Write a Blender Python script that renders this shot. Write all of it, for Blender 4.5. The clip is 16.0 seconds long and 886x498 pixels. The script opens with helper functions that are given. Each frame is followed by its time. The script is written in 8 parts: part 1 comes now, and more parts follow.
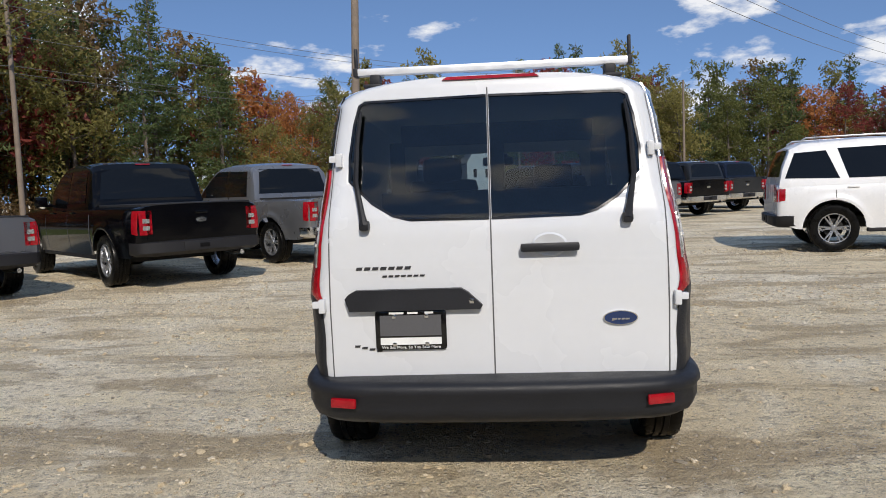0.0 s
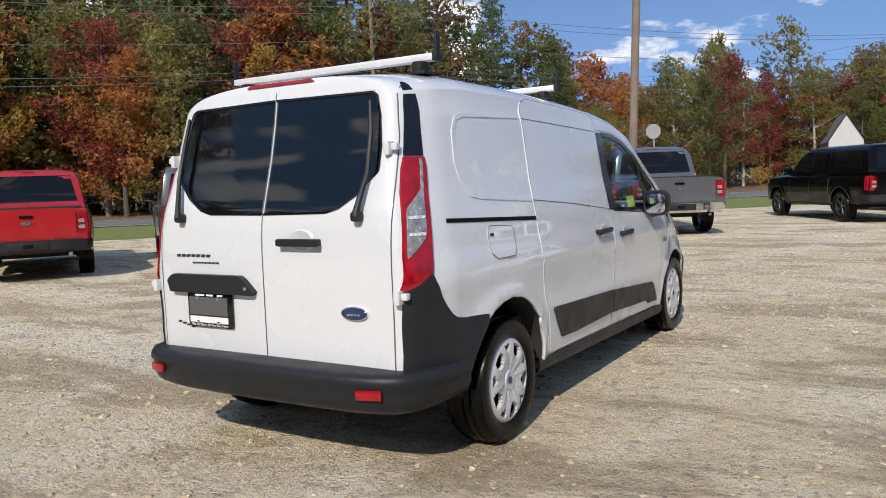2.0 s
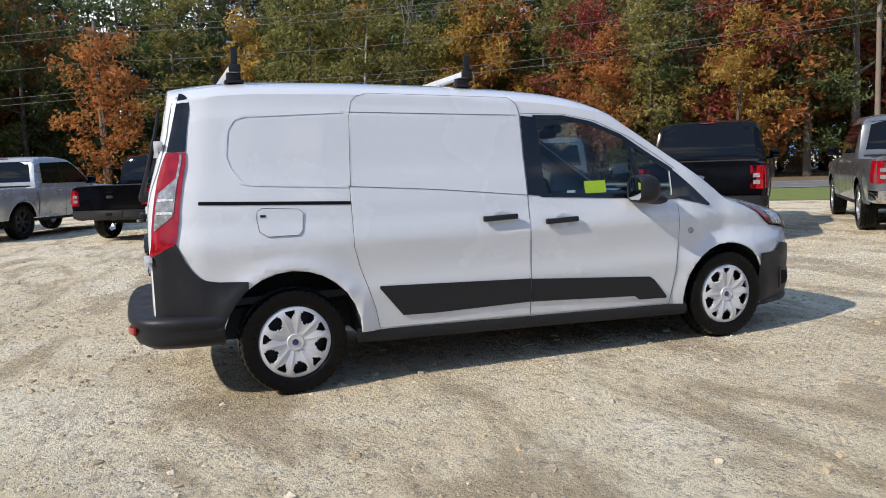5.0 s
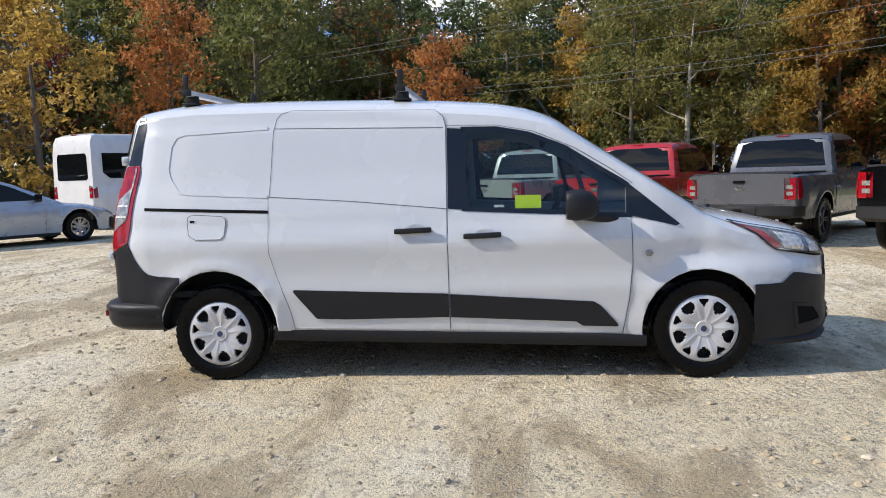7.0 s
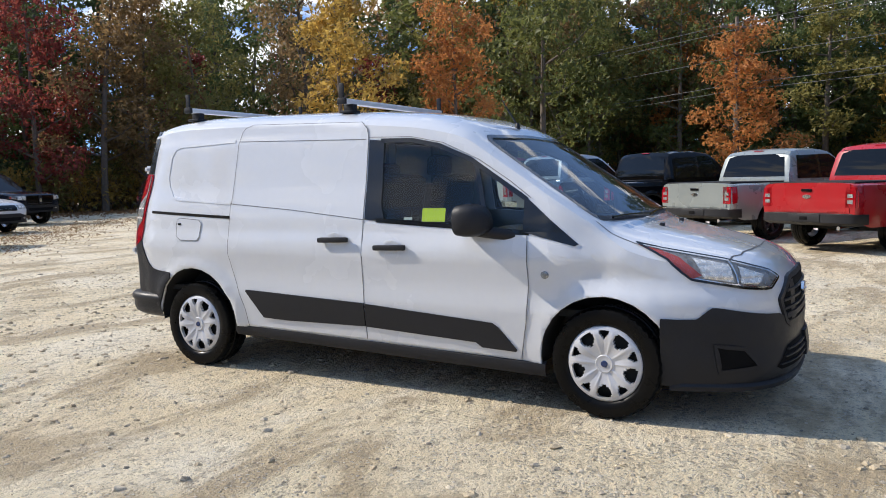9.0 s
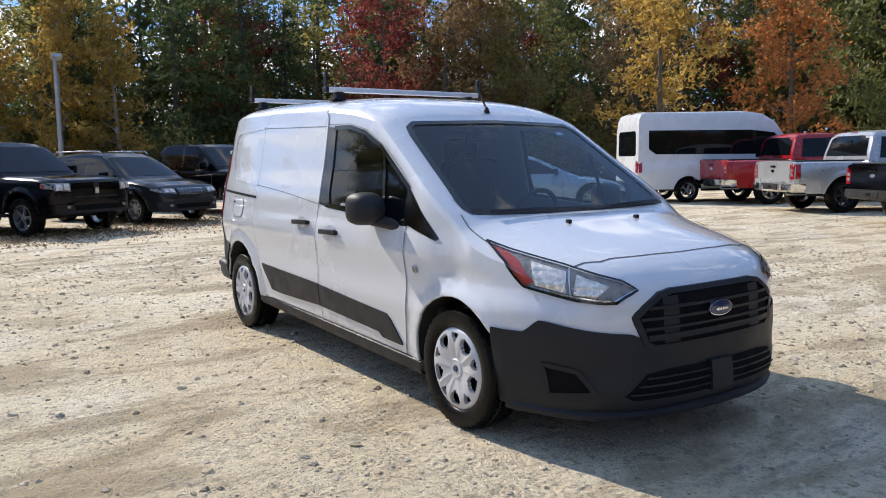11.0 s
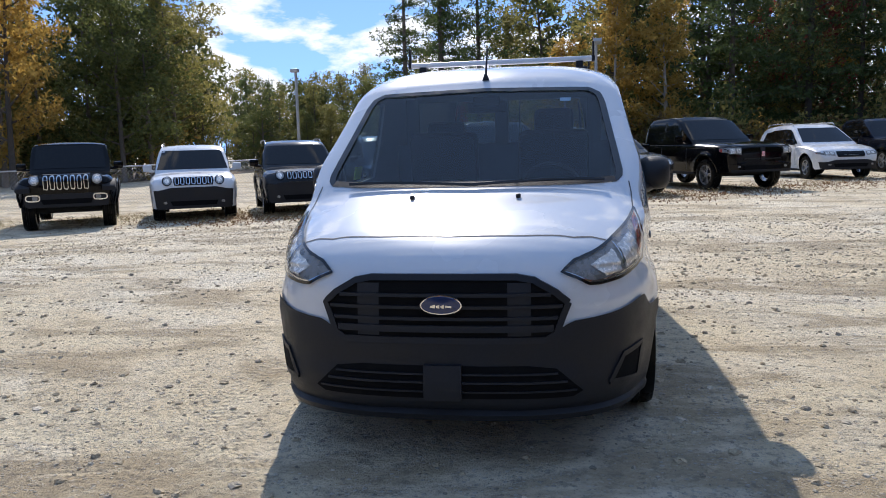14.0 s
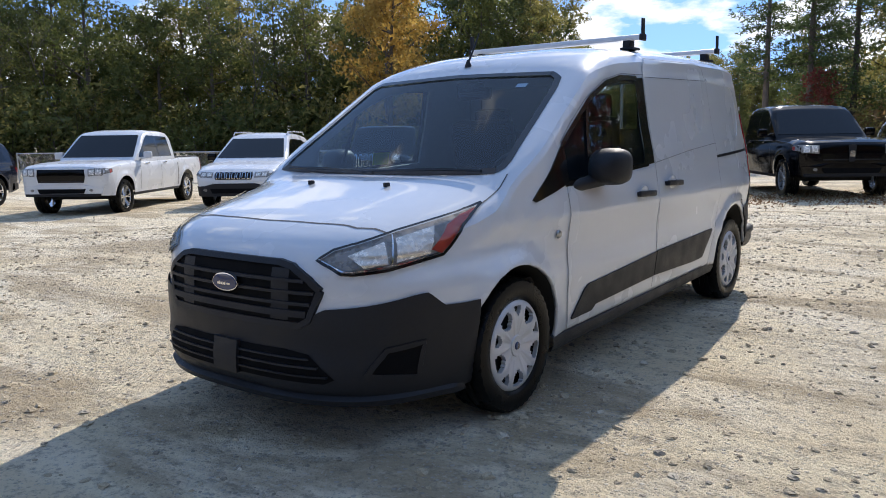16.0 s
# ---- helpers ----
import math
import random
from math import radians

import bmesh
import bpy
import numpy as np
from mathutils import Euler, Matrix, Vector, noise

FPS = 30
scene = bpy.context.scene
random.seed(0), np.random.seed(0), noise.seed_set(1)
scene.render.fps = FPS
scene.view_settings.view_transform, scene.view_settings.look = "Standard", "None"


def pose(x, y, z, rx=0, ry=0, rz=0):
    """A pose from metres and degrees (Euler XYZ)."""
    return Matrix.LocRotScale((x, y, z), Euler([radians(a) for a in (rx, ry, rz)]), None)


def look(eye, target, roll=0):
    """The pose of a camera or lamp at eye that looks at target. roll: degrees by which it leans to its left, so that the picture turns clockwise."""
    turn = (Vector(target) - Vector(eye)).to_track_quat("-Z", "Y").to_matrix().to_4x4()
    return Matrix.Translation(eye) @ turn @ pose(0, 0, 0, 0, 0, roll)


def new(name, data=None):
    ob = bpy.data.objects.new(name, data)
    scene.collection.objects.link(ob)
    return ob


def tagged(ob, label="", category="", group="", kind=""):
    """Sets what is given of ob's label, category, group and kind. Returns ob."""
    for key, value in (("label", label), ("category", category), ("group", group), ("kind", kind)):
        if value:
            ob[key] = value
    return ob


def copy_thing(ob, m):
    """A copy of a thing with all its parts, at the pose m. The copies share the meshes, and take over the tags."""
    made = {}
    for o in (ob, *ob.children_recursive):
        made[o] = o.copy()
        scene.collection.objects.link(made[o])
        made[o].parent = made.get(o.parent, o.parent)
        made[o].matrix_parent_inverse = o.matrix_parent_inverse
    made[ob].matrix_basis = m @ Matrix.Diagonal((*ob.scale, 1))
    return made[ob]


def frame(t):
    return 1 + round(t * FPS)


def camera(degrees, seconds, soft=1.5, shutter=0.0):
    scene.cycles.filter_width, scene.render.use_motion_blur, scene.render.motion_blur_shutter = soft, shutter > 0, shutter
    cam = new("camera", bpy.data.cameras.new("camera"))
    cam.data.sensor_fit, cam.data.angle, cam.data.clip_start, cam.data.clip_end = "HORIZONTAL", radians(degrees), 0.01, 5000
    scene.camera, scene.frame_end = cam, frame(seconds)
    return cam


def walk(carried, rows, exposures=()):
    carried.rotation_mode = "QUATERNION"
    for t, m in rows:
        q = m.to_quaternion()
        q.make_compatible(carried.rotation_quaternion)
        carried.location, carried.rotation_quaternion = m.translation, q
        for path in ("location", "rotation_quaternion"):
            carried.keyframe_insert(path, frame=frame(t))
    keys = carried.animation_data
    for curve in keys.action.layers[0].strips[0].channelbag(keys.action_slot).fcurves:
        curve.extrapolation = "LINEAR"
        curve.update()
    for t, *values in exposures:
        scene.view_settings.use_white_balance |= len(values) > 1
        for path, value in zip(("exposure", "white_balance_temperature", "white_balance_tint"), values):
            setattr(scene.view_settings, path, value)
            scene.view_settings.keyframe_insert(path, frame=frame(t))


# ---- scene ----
from mathutils.bvhtree import BVHTree

cam = camera(59.47, 16.0, soft=0.95)
# seconds, eye x y z, yaw from +y to the left, pitch, roll
ROWS = [
    (0.00, 0.031, -4.020, 1.319, 4.75, -4.59, -2.20),
    (0.50, 0.682, -3.913, 1.306, 11.87, -4.62, -2.26),
    (1.00, 1.337, -3.809, 1.303, 18.56, -4.67, -2.24),
    (1.50, 1.937, -3.613, 1.286, 24.97, -4.77, -2.18),
    (2.00, 2.554, -3.383, 1.297, 31.35, -4.92, -2.12),
    (2.50, 3.092, -3.022, 1.273, 37.67, -5.03, -2.13),
    (3.00, 3.647, -2.669, 1.264, 43.79, -5.27, -2.16),
    (3.50, 4.138, -2.261, 1.256, 49.82, -5.50, -2.19),
    (4.00, 4.635, -1.825, 1.261, 56.05, -5.66, -2.26),
    (4.60, 5.047, -1.167, 1.266, 64.38, -5.86, -2.20),
    (5.25, 5.395, -0.386, 1.277, 73.19, -5.97, -2.13),
    (5.90, 5.606, 0.464, 1.288, 81.86, -5.96, -2.03),
    (6.50, 5.662, 1.291, 1.296, 89.91, -5.84, -1.87),
    (7.00, 5.653, 1.957, 1.309, 95.73, -5.64, -1.81),
    (7.50, 5.579, 2.587, 1.307, 101.70, -5.33, -1.67),
    (8.00, 5.383, 3.203, 1.312, 107.83, -5.02, -1.50),
    (8.60, 5.107, 3.902, 1.323, 114.73, -5.09, -1.42),
    (9.25, 4.680, 4.621, 1.336, 122.62, -5.30, -1.30),
    (9.90, 4.147, 5.285, 1.349, 130.87, -5.70, -1.17),
    (10.50, 3.591, 5.841, 1.367, 138.71, -6.26, -1.06),
    (11.00, 3.038, 6.206, 1.355, 146.03, -6.51, -0.86),
    (11.50, 2.488, 6.561, 1.365, 153.51, -6.69, -0.58),
    (12.00, 1.909, 6.764, 1.347, 161.07, -6.84, -0.33),
    (12.50, 1.300, 6.928, 1.336, 168.49, -6.98, -0.25),
    (13.00, 0.681, 6.964, 1.307, 175.64, -7.19, -0.39),
    (13.50, 0.057, 6.988, 1.290, 182.65, -7.32, -0.88),
    (14.00, -0.526, 6.892, 1.264, 189.57, -7.45, -1.54),
    (14.50, -1.144, 6.781, 1.268, 196.53, -7.27, -1.93),
    (15.00, -1.699, 6.563, 1.247, 203.37, -6.99, -1.91),
    (15.50, -2.248, 6.321, 1.251, 210.13, -7.19, -1.45),
    (16.00, -2.697, 5.979, 1.238, 217.24, -8.05, -0.76),
]


def gaze(x, y, z, yaw, pitch, roll):
    a, b = radians(yaw), radians(pitch)
    return look((x, y, z), (x - math.sin(a) * math.cos(b), y + math.cos(a) * math.cos(b), z + math.sin(b)), roll)


EXPOSURE = [(0.0, -0.14, 6620, 11), (1.0, -0.02, 6700, 11), (2.5, 0.10, 6680, 11), (4.0, 0.21, 6560, 11), (7.0, 0.38, 6580, 11), (10.5, 0.46, 6600, 12), (13.5, 0.25, 6320, 13), (16.0, 0.35, 6400, 12)]
walk(cam, [(r[0], gaze(*r[1:])) for r in ROWS], EXPOSURE)

# ---------- world and sun ----------
SUN_EL, SUN_AZ = radians(36.3), radians(14.0)  # azimuth from -y towards +x
sun_way = Vector((math.cos(SUN_EL) * math.sin(SUN_AZ), -math.cos(SUN_EL) * math.cos(SUN_AZ), math.sin(SUN_EL)))
sun = new("sun", bpy.data.lights.new("sun", "SUN"))
sun.data.energy, sun.data.angle, sun.data.color = 3.9, radians(0.53), (1.0, 0.93, 0.83)
sun.matrix_world = look(sun_way * 60, (0, 0, 0))

world = bpy.data.worlds.new("sky_world")
scene.world = world
world.use_nodes = True
wn, wl = world.node_tree.nodes, world.node_tree.links
wn.clear()
w_out, w_bg = wn.new("ShaderNodeOutputWorld"), wn.new("ShaderNodeBackground")
w_sky = wn.new("ShaderNodeTexSky")
w_sky.sky_type, w_sky.sun_disc = "NISHITA", False
w_sky.sun_elevation, w_sky.sun_rotation = SUN_EL, math.pi - SUN_AZ
w_sky.air_density, w_sky.dust_density, w_sky.ozone_density, w_sky.altitude = 1.0, 0.0, 4.5, 800
w_bg.inputs["Strength"].default_value = 0.168
# fair-weather clouds: noise over the whole dome, flattened
w_geo = wn.new("ShaderNodeTexCoord")
w_map = wn.new("ShaderNodeMapping")
w_map.inputs["Scale"].default_value, w_map.inputs["Location"].default_value = (1.0, 1.0, 2.6), (0.35, 0.1, 0.0)
wl.new(w_geo.outputs["Generated"], w_map.inputs["Vector"])
w_noise = wn.new("ShaderNodeTexNoise")
w_noise.inputs["Scale"].default_value, w_noise.inputs["Detail"].default_value, w_noise.inputs["Roughness"].default_value = 5.6, 9.0, 0.56
wl.new(w_map.outputs[0], w_noise.inputs["Vector"])
w_ramp = wn.new("ShaderNodeValToRGB")
w_ramp.color_ramp.elements[0].position, w_ramp.color_ramp.elements[1].position = 0.53, 0.60
# the heaped clouds lie low and thin out overhead
w_sep, w_low, w_add = wn.new("ShaderNodeSeparateXYZ"), wn.new("ShaderNodeMapRange"), wn.new("ShaderNodeMath")
wl.new(w_geo.outputs["Generated"], w_sep.inputs[0])
wl.new(w_sep.outputs["Z"], w_low.inputs["Value"])
w_low.inputs["From Min"].default_value, w_low.inputs["From Max"].default_value = 0.10, 0.85
w_low.inputs["To Min"].default_value, w_low.inputs["To Max"].default_value = -0.012, -0.11
w_add.operation = "ADD"
wl.new(w_noise.outputs["Fac"], w_add.inputs[0])
wl.new(w_low.outputs[0], w_add.inputs[1])
# and stand thickest in the south
w_south, w_bias = wn.new("ShaderNodeMapRange"), wn.new("ShaderNodeMath")
w_south.inputs["From Min"].default_value, w_south.inputs["From Max"].default_value = 0.55, -0.95
w_south.inputs["To Min"].default_value, w_south.inputs["To Max"].default_value = 0.0, 0.075
wl.new(w_sep.outputs["Y"], w_south.inputs["Value"])
w_bias.operation = "ADD"
wl.new(w_add.outputs[0], w_bias.inputs[0])
wl.new(w_south.outputs[0], w_bias.inputs[1])
wl.new(w_bias.outputs[0], w_ramp.inputs[0])
# clear dry air: the blue reaches nearly down to the horizon
w_lift = wn.new("ShaderNodeVectorMath")
w_lift.operation, w_lift.inputs[1].default_value = "ADD", (0.0, 0.0, 0.24)
wl.new(w_geo.outputs["Generated"], w_lift.inputs[0])
wl.new(w_lift.outputs[0], w_sky.inputs["Vector"])
w_mix = wn.new("ShaderNodeMix")
w_mix.data_type = "RGBA"
# added unseen blue glow overhead: fills the shadows and colours glass reflections
w_fill_share, w_fill = wn.new("ShaderNodeMapRange"), wn.new("ShaderNodeMix")
w_fill_share.inputs["From Min"].default_value, w_fill_share.inputs["From Max"].default_value = 0.25, 0.9
w_fill_share.inputs["To Min"].default_value, w_fill_share.inputs["To Max"].default_value = 0.0, 0.40
wl.new(w_sep.outputs["Z"], w_fill_share.inputs["Value"])
w_fill.data_type = "RGBA"
w_fill.inputs["B"].default_value = (2.7, 4.0, 6.4, 1)
wl.new(w_fill_share.outputs[0], w_fill.inputs["Factor"])
wl.new(w_sky.outputs[0], w_fill.inputs["A"])
wl.new(w_ramp.outputs[0], w_mix.inputs["Factor"])
wl.new(w_fill.outputs["Result"], w_mix.inputs["A"])
w_mix.inputs["B"].default_value = (5.6, 5.8, 6.1, 1)
wl.new(w_mix.outputs["Result"], w_bg.inputs["Color"])
wl.new(w_bg.outputs[0], w_out.inputs[0])


# ---------- materials ----------
def mat(name, base, rough=0.5, metal=0.0, var=0.12, scale=6.0, bump=0.0, bscale=120.0, coat=0.0, spec=0.5, rvar=0.1, emit=0.0, randval=0.0):
    """A surface with colour and gloss that vary at two scales, and fine relief."""
    m = bpy.data.materials.new(name)
    m.use_nodes = True
    n, l = m.node_tree.nodes, m.node_tree.links
    b = n["Principled BSDF"]
    b.inputs["Metallic"].default_value, b.inputs["Coat Weight"].default_value = metal, coat
    b.inputs["Coat Roughness"].default_value, b.inputs["Specular IOR Level"].default_value = 0.04, spec
    co = n.new("ShaderNodeTexCoord")
    t1, t2 = n.new("ShaderNodeTexNoise"), n.new("ShaderNodeTexNoise")
    t1.inputs["Scale"].default_value, t1.inputs["Detail"].default_value = scale, 4
    t2.inputs["Scale"].default_value, t2.inputs["Detail"].default_value = scale * 14, 3
    add = n.new("ShaderNodeMath")
    add.operation = "ADD"
    for t in (t1, t2):
        l.new(co.outputs["Object"], t.inputs["Vector"])
    l.new(t1.outputs["Fac"], add.inputs[0])
    l.new(t2.outputs["Fac"], add.inputs[1])
    rng = n.new("ShaderNodeMapRange")
    rng.inputs["From Min"].default_value, rng.inputs["From Max"].default_value = 0.6, 1.4
    rng.inputs["To Min"].default_value, rng.inputs["To Max"].default_value = 1 - var, 1 + var
    l.new(add.outputs[0], rng.inputs["Value"])
    mul = n.new("ShaderNodeMix")
    mul.data_type, mul.blend_type = "RGBA", "MULTIPLY"
    mul.inputs["Factor"].default_value = 1.0
    mul.inputs["A"].default_value = (*base, 1)
    l.new(rng.outputs[0], mul.inputs["B"])
    out = mul.outputs["Result"]
    if randval:
        inf, hsv, r2 = n.new("ShaderNodeObjectInfo"), n.new("ShaderNodeHueSaturation"), n.new("ShaderNodeMapRange")
        r2.inputs["To Min"].default_value, r2.inputs["To Max"].default_value = 1 - randval, 1 + randval
        l.new(inf.outputs["Random"], r2.inputs["Value"])
        l.new(r2.outputs[0], hsv.inputs["Value"])
        l.new(out, hsv.inputs["Color"])
        out = hsv.outputs["Color"]
    l.new(out, b.inputs["Base Color"])
    rr = n.new("ShaderNodeMapRange")
    rr.inputs["From Min"].default_value, rr.inputs["From Max"].default_value = 0.3, 0.7
    rr.inputs["To Min"].default_value, rr.inputs["To Max"].default_value = max(rough - rvar, 0.01), min(rough + rvar, 1)
    l.new(t1.outputs["Fac"], rr.inputs["Value"])
    l.new(rr.outputs[0], b.inputs["Roughness"])
    if bump:
        t3, bp = n.new("ShaderNodeTexNoise"), n.new("ShaderNodeBump")
        t3.inputs["Scale"].default_value, t3.inputs["Detail"].default_value = bscale, 5
        bp.inputs["Strength"].default_value, bp.inputs["Distance"].default_value = bump, 0.01
        l.new(co.outputs["Object"], t3.inputs["Vector"])
        l.new(t3.outputs["Fac"], bp.inputs["Height"])
        l.new(bp.outputs[0], b.inputs["Normal"])
    if emit:
        b.inputs["Emission Color"].default_value, b.inputs["Emission Strength"].default_value = (*base, 1), emit
    return m


def glass(name, tint, ior=1.5, rough=0.0):
    """A thin tinted pane: clear through, mirror-like towards grazing."""
    m = bpy.data.materials.new(name)
    m.use_nodes = True
    n, l = m.node_tree.nodes, m.node_tree.links
    n.clear()
    o, mx, tr, gl, fr, pw, ad = (n.new("ShaderNode" + k) for k in ("OutputMaterial", "MixShader", "BsdfTransparent", "BsdfGlossy", "LayerWeight", "Math", "Math"))
    tr.inputs["Color"].default_value = (*tint, 1)
    gl.inputs["Roughness"].default_value = rough
    # the mirror share rises from f0 straight on to all at grazing, the same from both sides
    f0 = ((ior - 1) / (ior + 1)) ** 2
    pw.operation, pw.inputs[1].default_value = "POWER", 5.0
    ad.operation, ad.inputs[1].default_value, ad.inputs[2].default_value = "MULTIPLY_ADD", 1 - f0, f0
    l.new(fr.outputs["Facing"], pw.inputs[0])
    l.new(pw.outputs[0], ad.inputs[0])
    l.new(ad.outputs[0], mx.inputs[0])
    l.new(tr.outputs[0], mx.inputs[1])
    l.new(gl.outputs[0], mx.inputs[2])
    l.new(mx.outputs[0], o.inputs[0])
    return m


WHITE = mat("white_paint", (0.63, 0.65, 0.675), 0.26, 0, 0.015, 2.0, coat=1.0, rvar=0.04)
PLASTIC = mat("black_plastic", (0.0165, 0.0175, 0.021), 0.46, 0, 0.15, 8, bump=0.12, bscale=900, spec=0.28)
GLOSSBLACK = mat("gloss_black", (0.004, 0.004, 0.0045), 0.16, 0, 0.1, 6, coat=0.3)
SEAM = mat("panel_gap", (0.085, 0.085, 0.09), 0.8, 0, 0.1, 8)
RUBBER = mat("tyre_rubber", (0.0045, 0.0044, 0.0043), 0.3, 0, 0.25, 9, bump=0.10, bscale=160, spec=0.14)
SILVER = mat("silver_hubcap", (0.58, 0.585, 0.60), 0.36, 0.25, 0.06, 10, rvar=0.08)
ALLOY = mat("alloy_rim", (0.42, 0.43, 0.45), 0.3, 0.85, 0.08, 10)
DARKALLOY = mat("black_rim", (0.05, 0.05, 0.055), 0.35, 0.5, 0.1, 10)
CHROME = mat("chrome", (0.75, 0.76, 0.78), 0.12, 1.0, 0.04, 8, rvar=0.04)
ALUM = mat("aluminium_bar", (0.78, 0.79, 0.80), 0.38, 0.35, 0.06, 14)
REDLENS = mat("red_lens", (0.30, 0.004, 0.010), 0.14, 0, 0.55, 22, coat=0.4)
CLEARLENS = mat("clear_lens", (0.36, 0.36, 0.35), 0.2, 0.4, 0.85, 34, coat=0.6)
AMBER = mat("amber_lens", (0.44, 0.06, 0.04), 0.16, 0, 0.25, 30, coat=0.8)
LAMP = mat("lamp_chrome", (0.25, 0.24, 0.225), 0.3, 0.2, 0.4, 24)
BOWL = mat("lamp_bowl_chrome", (0.85, 0.81, 0.74), 0.25, 0.3, 0.45, 40)
# near-black that paints the shade inside openings; also colours the door rail
SHADE_BLACK = mat("recess_shade_black", (0.004, 0.004, 0.0045), 0.85, 0, 0.2, 8, spec=0.15)
BLUE = mat("blue_oval", (0.012, 0.03, 0.10), 0.2, 0, 0.1, 10, coat=0.5)
YELLOW = mat("yellow_paper", (0.70, 0.85, 0.02), 0.6, 0, 0.05, 10)
PAPER = mat("white_paper", (0.75, 0.76, 0.74), 0.6, 0, 0.08, 10)
SEATCLOTH = mat("dark_seat_cloth", (0.025, 0.026, 0.03), 0.9, 0, 0.2, 30)
PARTITION = mat("grey_partition", (0.13, 0.145, 0.165), 0.6, 0, 0.2, 5)
DASH = mat("dashboard_plastic", (0.022, 0.022, 0.024), 0.7, 0, 0.15, 12)
LINER = mat("cargo_liner", (0.36, 0.37, 0.38), 0.7, 0, 0.1, 3)
UNDER = mat("underbody", (0.02, 0.02, 0.02), 0.85, 0, 0.3, 6)
GLASS_REAR = glass("privacy_glass", (0.48, 0.53, 0.53), 1.75)
GLASS_SIDE = glass("side_glass", (0.72, 0.80, 0.79), 1.55)
GLASS_WS = glass("windscreen_glass", (0.60, 0.75, 0.86), 1.75)
GLASS_BG = mat("dark_car_glass", (0.005, 0.006, 0.007), 0.03, 0, 0.2, 3, bump=0.02, bscale=2.5, rvar=0.02, spec=0.32)
LENS = glass("headlamp_lens", (0.94, 0.94, 0.94), 1.4)
MIRROR = mat("mirror_glass", (0.8, 0.82, 0.85), 0.02, 1.0, 0.02, 4, rvar=0.0)


# ---------- mesh helpers ----------
def part(name, bm, material, parent=None, label="", sharp=35, recalc=True):
    if recalc:
        bmesh.ops.recalc_face_normals(bm, faces=bm.faces[:])
    me = bpy.data.meshes.new(name)
    bm.to_mesh(me)
    bm.free()
    for m in material if isinstance(material, (list, tuple)) else (material,):
        me.materials.append(m)
    me.polygons.foreach_set("use_smooth", [True] * len(me.polygons))
    me.set_sharp_from_angle(angle=radians(sharp))
    ob = new(name, me)
    ob.parent = parent
    if label:
        ob["label"] = label
    return ob


def thing(name, m, label, category, group="", kind=""):
    ob = new(name)
    ob.empty_display_size = 0.2
    ob.matrix_world = m
    return tagged(ob, label, category, group, kind)


def box(bm, c, s, bevel=0.0, m=None, seg=2):
    r = bmesh.ops.create_cube(bm, size=1)
    for v in r["verts"]:
        v.co = Vector((v.co.x * s[0], v.co.y * s[1], v.co.z * s[2]))
    if bevel:
        es = {e for v in r["verts"] for e in v.link_edges}
        r2 = bmesh.ops.bevel(bm, geom=list(es), offset=bevel, segments=seg, affect="EDGES", profile=0.6)
        vs = r2["verts"]
        vs = list({v for f in r2["faces"] for v in f.verts} | set(vs))
        vs = [v for v in vs if v.is_valid]
    else:
        vs = r["verts"]
    t = Matrix.Translation(c) @ (m or Matrix())
    bmesh.ops.transform(bm, matrix=t, verts=vs)
    return vs


def tube(bm, pts, r, n=8, cap=True):
    """A round bar along points; r may be one radius or one a point."""
    pts = [Vector(p) for p in pts]
    rs = r if isinstance(r, (list, tuple)) else [r] * len(pts)
    rings = []
    for i, p in enumerate(pts):
        d = (pts[min(i + 1, len(pts) - 1)] - pts[max(i - 1, 0)]).normalized()
        a = d.cross(Vector((0, 0, 1)) if abs(d.z) < 0.9 else Vector((1, 0, 0))).normalized()
        b = d.cross(a)
        rings.append([bm.verts.new(p + rs[i] * (math.cos(2 * math.pi * k / n) * a + math.sin(2 * math.pi * k / n) * b)) for k in range(n)])
    for q, w in zip(rings, rings[1:]):
        for k in range(n):
            bm.faces.new((q[k], q[(k + 1) % n], w[(k + 1) % n], w[k]))
    if cap:
        bm.faces.new(rings[0][::-1])
        bm.faces.new(rings[-1])


def lathe(bm, prof, n=32, c=(0, 0, 0), wob=None):
    """Turns a profile of (radius, x) about the x axis."""
    rings = []
    for i, (r, x) in enumerate(prof):
        ring = []
        for k in range(n):
            a = 2 * math.pi * k / n
            rr = r + (wob(i, k) if wob else 0)
            ring.append(bm.verts.new((c[0] + x, c[1] + rr * math.cos(a), c[2] + rr * math.sin(a))))
        rings.append(ring)
    for q, w in zip(rings, rings[1:]):
        for k in range(n):
            bm.faces.new((q[k], q[(k + 1) % n], w[(k + 1) % n], w[k]))
    return rings


def sheet(bm, rows, close=False):
    """Quads between rows of points."""
    vs = [[bm.verts.new(p) for p in r] for r in rows]
    for a, b in zip(vs, vs[1:]):
        for k in range(len(a) - 1 + close):
            j = (k + 1) % len(a)
            bm.faces.new((a[k], a[j], b[j], b[k]))
    return vs


def skirt(bm, depth):
    """Gives an open sheet thickness: its rim is drawn inwards."""
    bm.normal_update()
    rim = [e for e in bm.edges if e.is_boundary]
    r = bmesh.ops.extrude_edge_only(bm, edges=rim)
    vs = [g for g in r["geom"] if isinstance(g, bmesh.types.BMVert)]
    for v in vs:
        v.co += depth
    return vs


def at(table, y):
    return float(np.interp(y, [p[0] for p in table], [p[1] for p in table]))


def spans(poly, v):
    us = []
    for (u0, v0), (u1, v1) in zip(poly, poly[1:] + poly[:1]):
        if (v0 <= v < v1) or (v1 <= v < v0):
            us.append(u0 + (u1 - u0) * (v - v0) / (v1 - v0))
    return (min(us), max(us)) if us else None


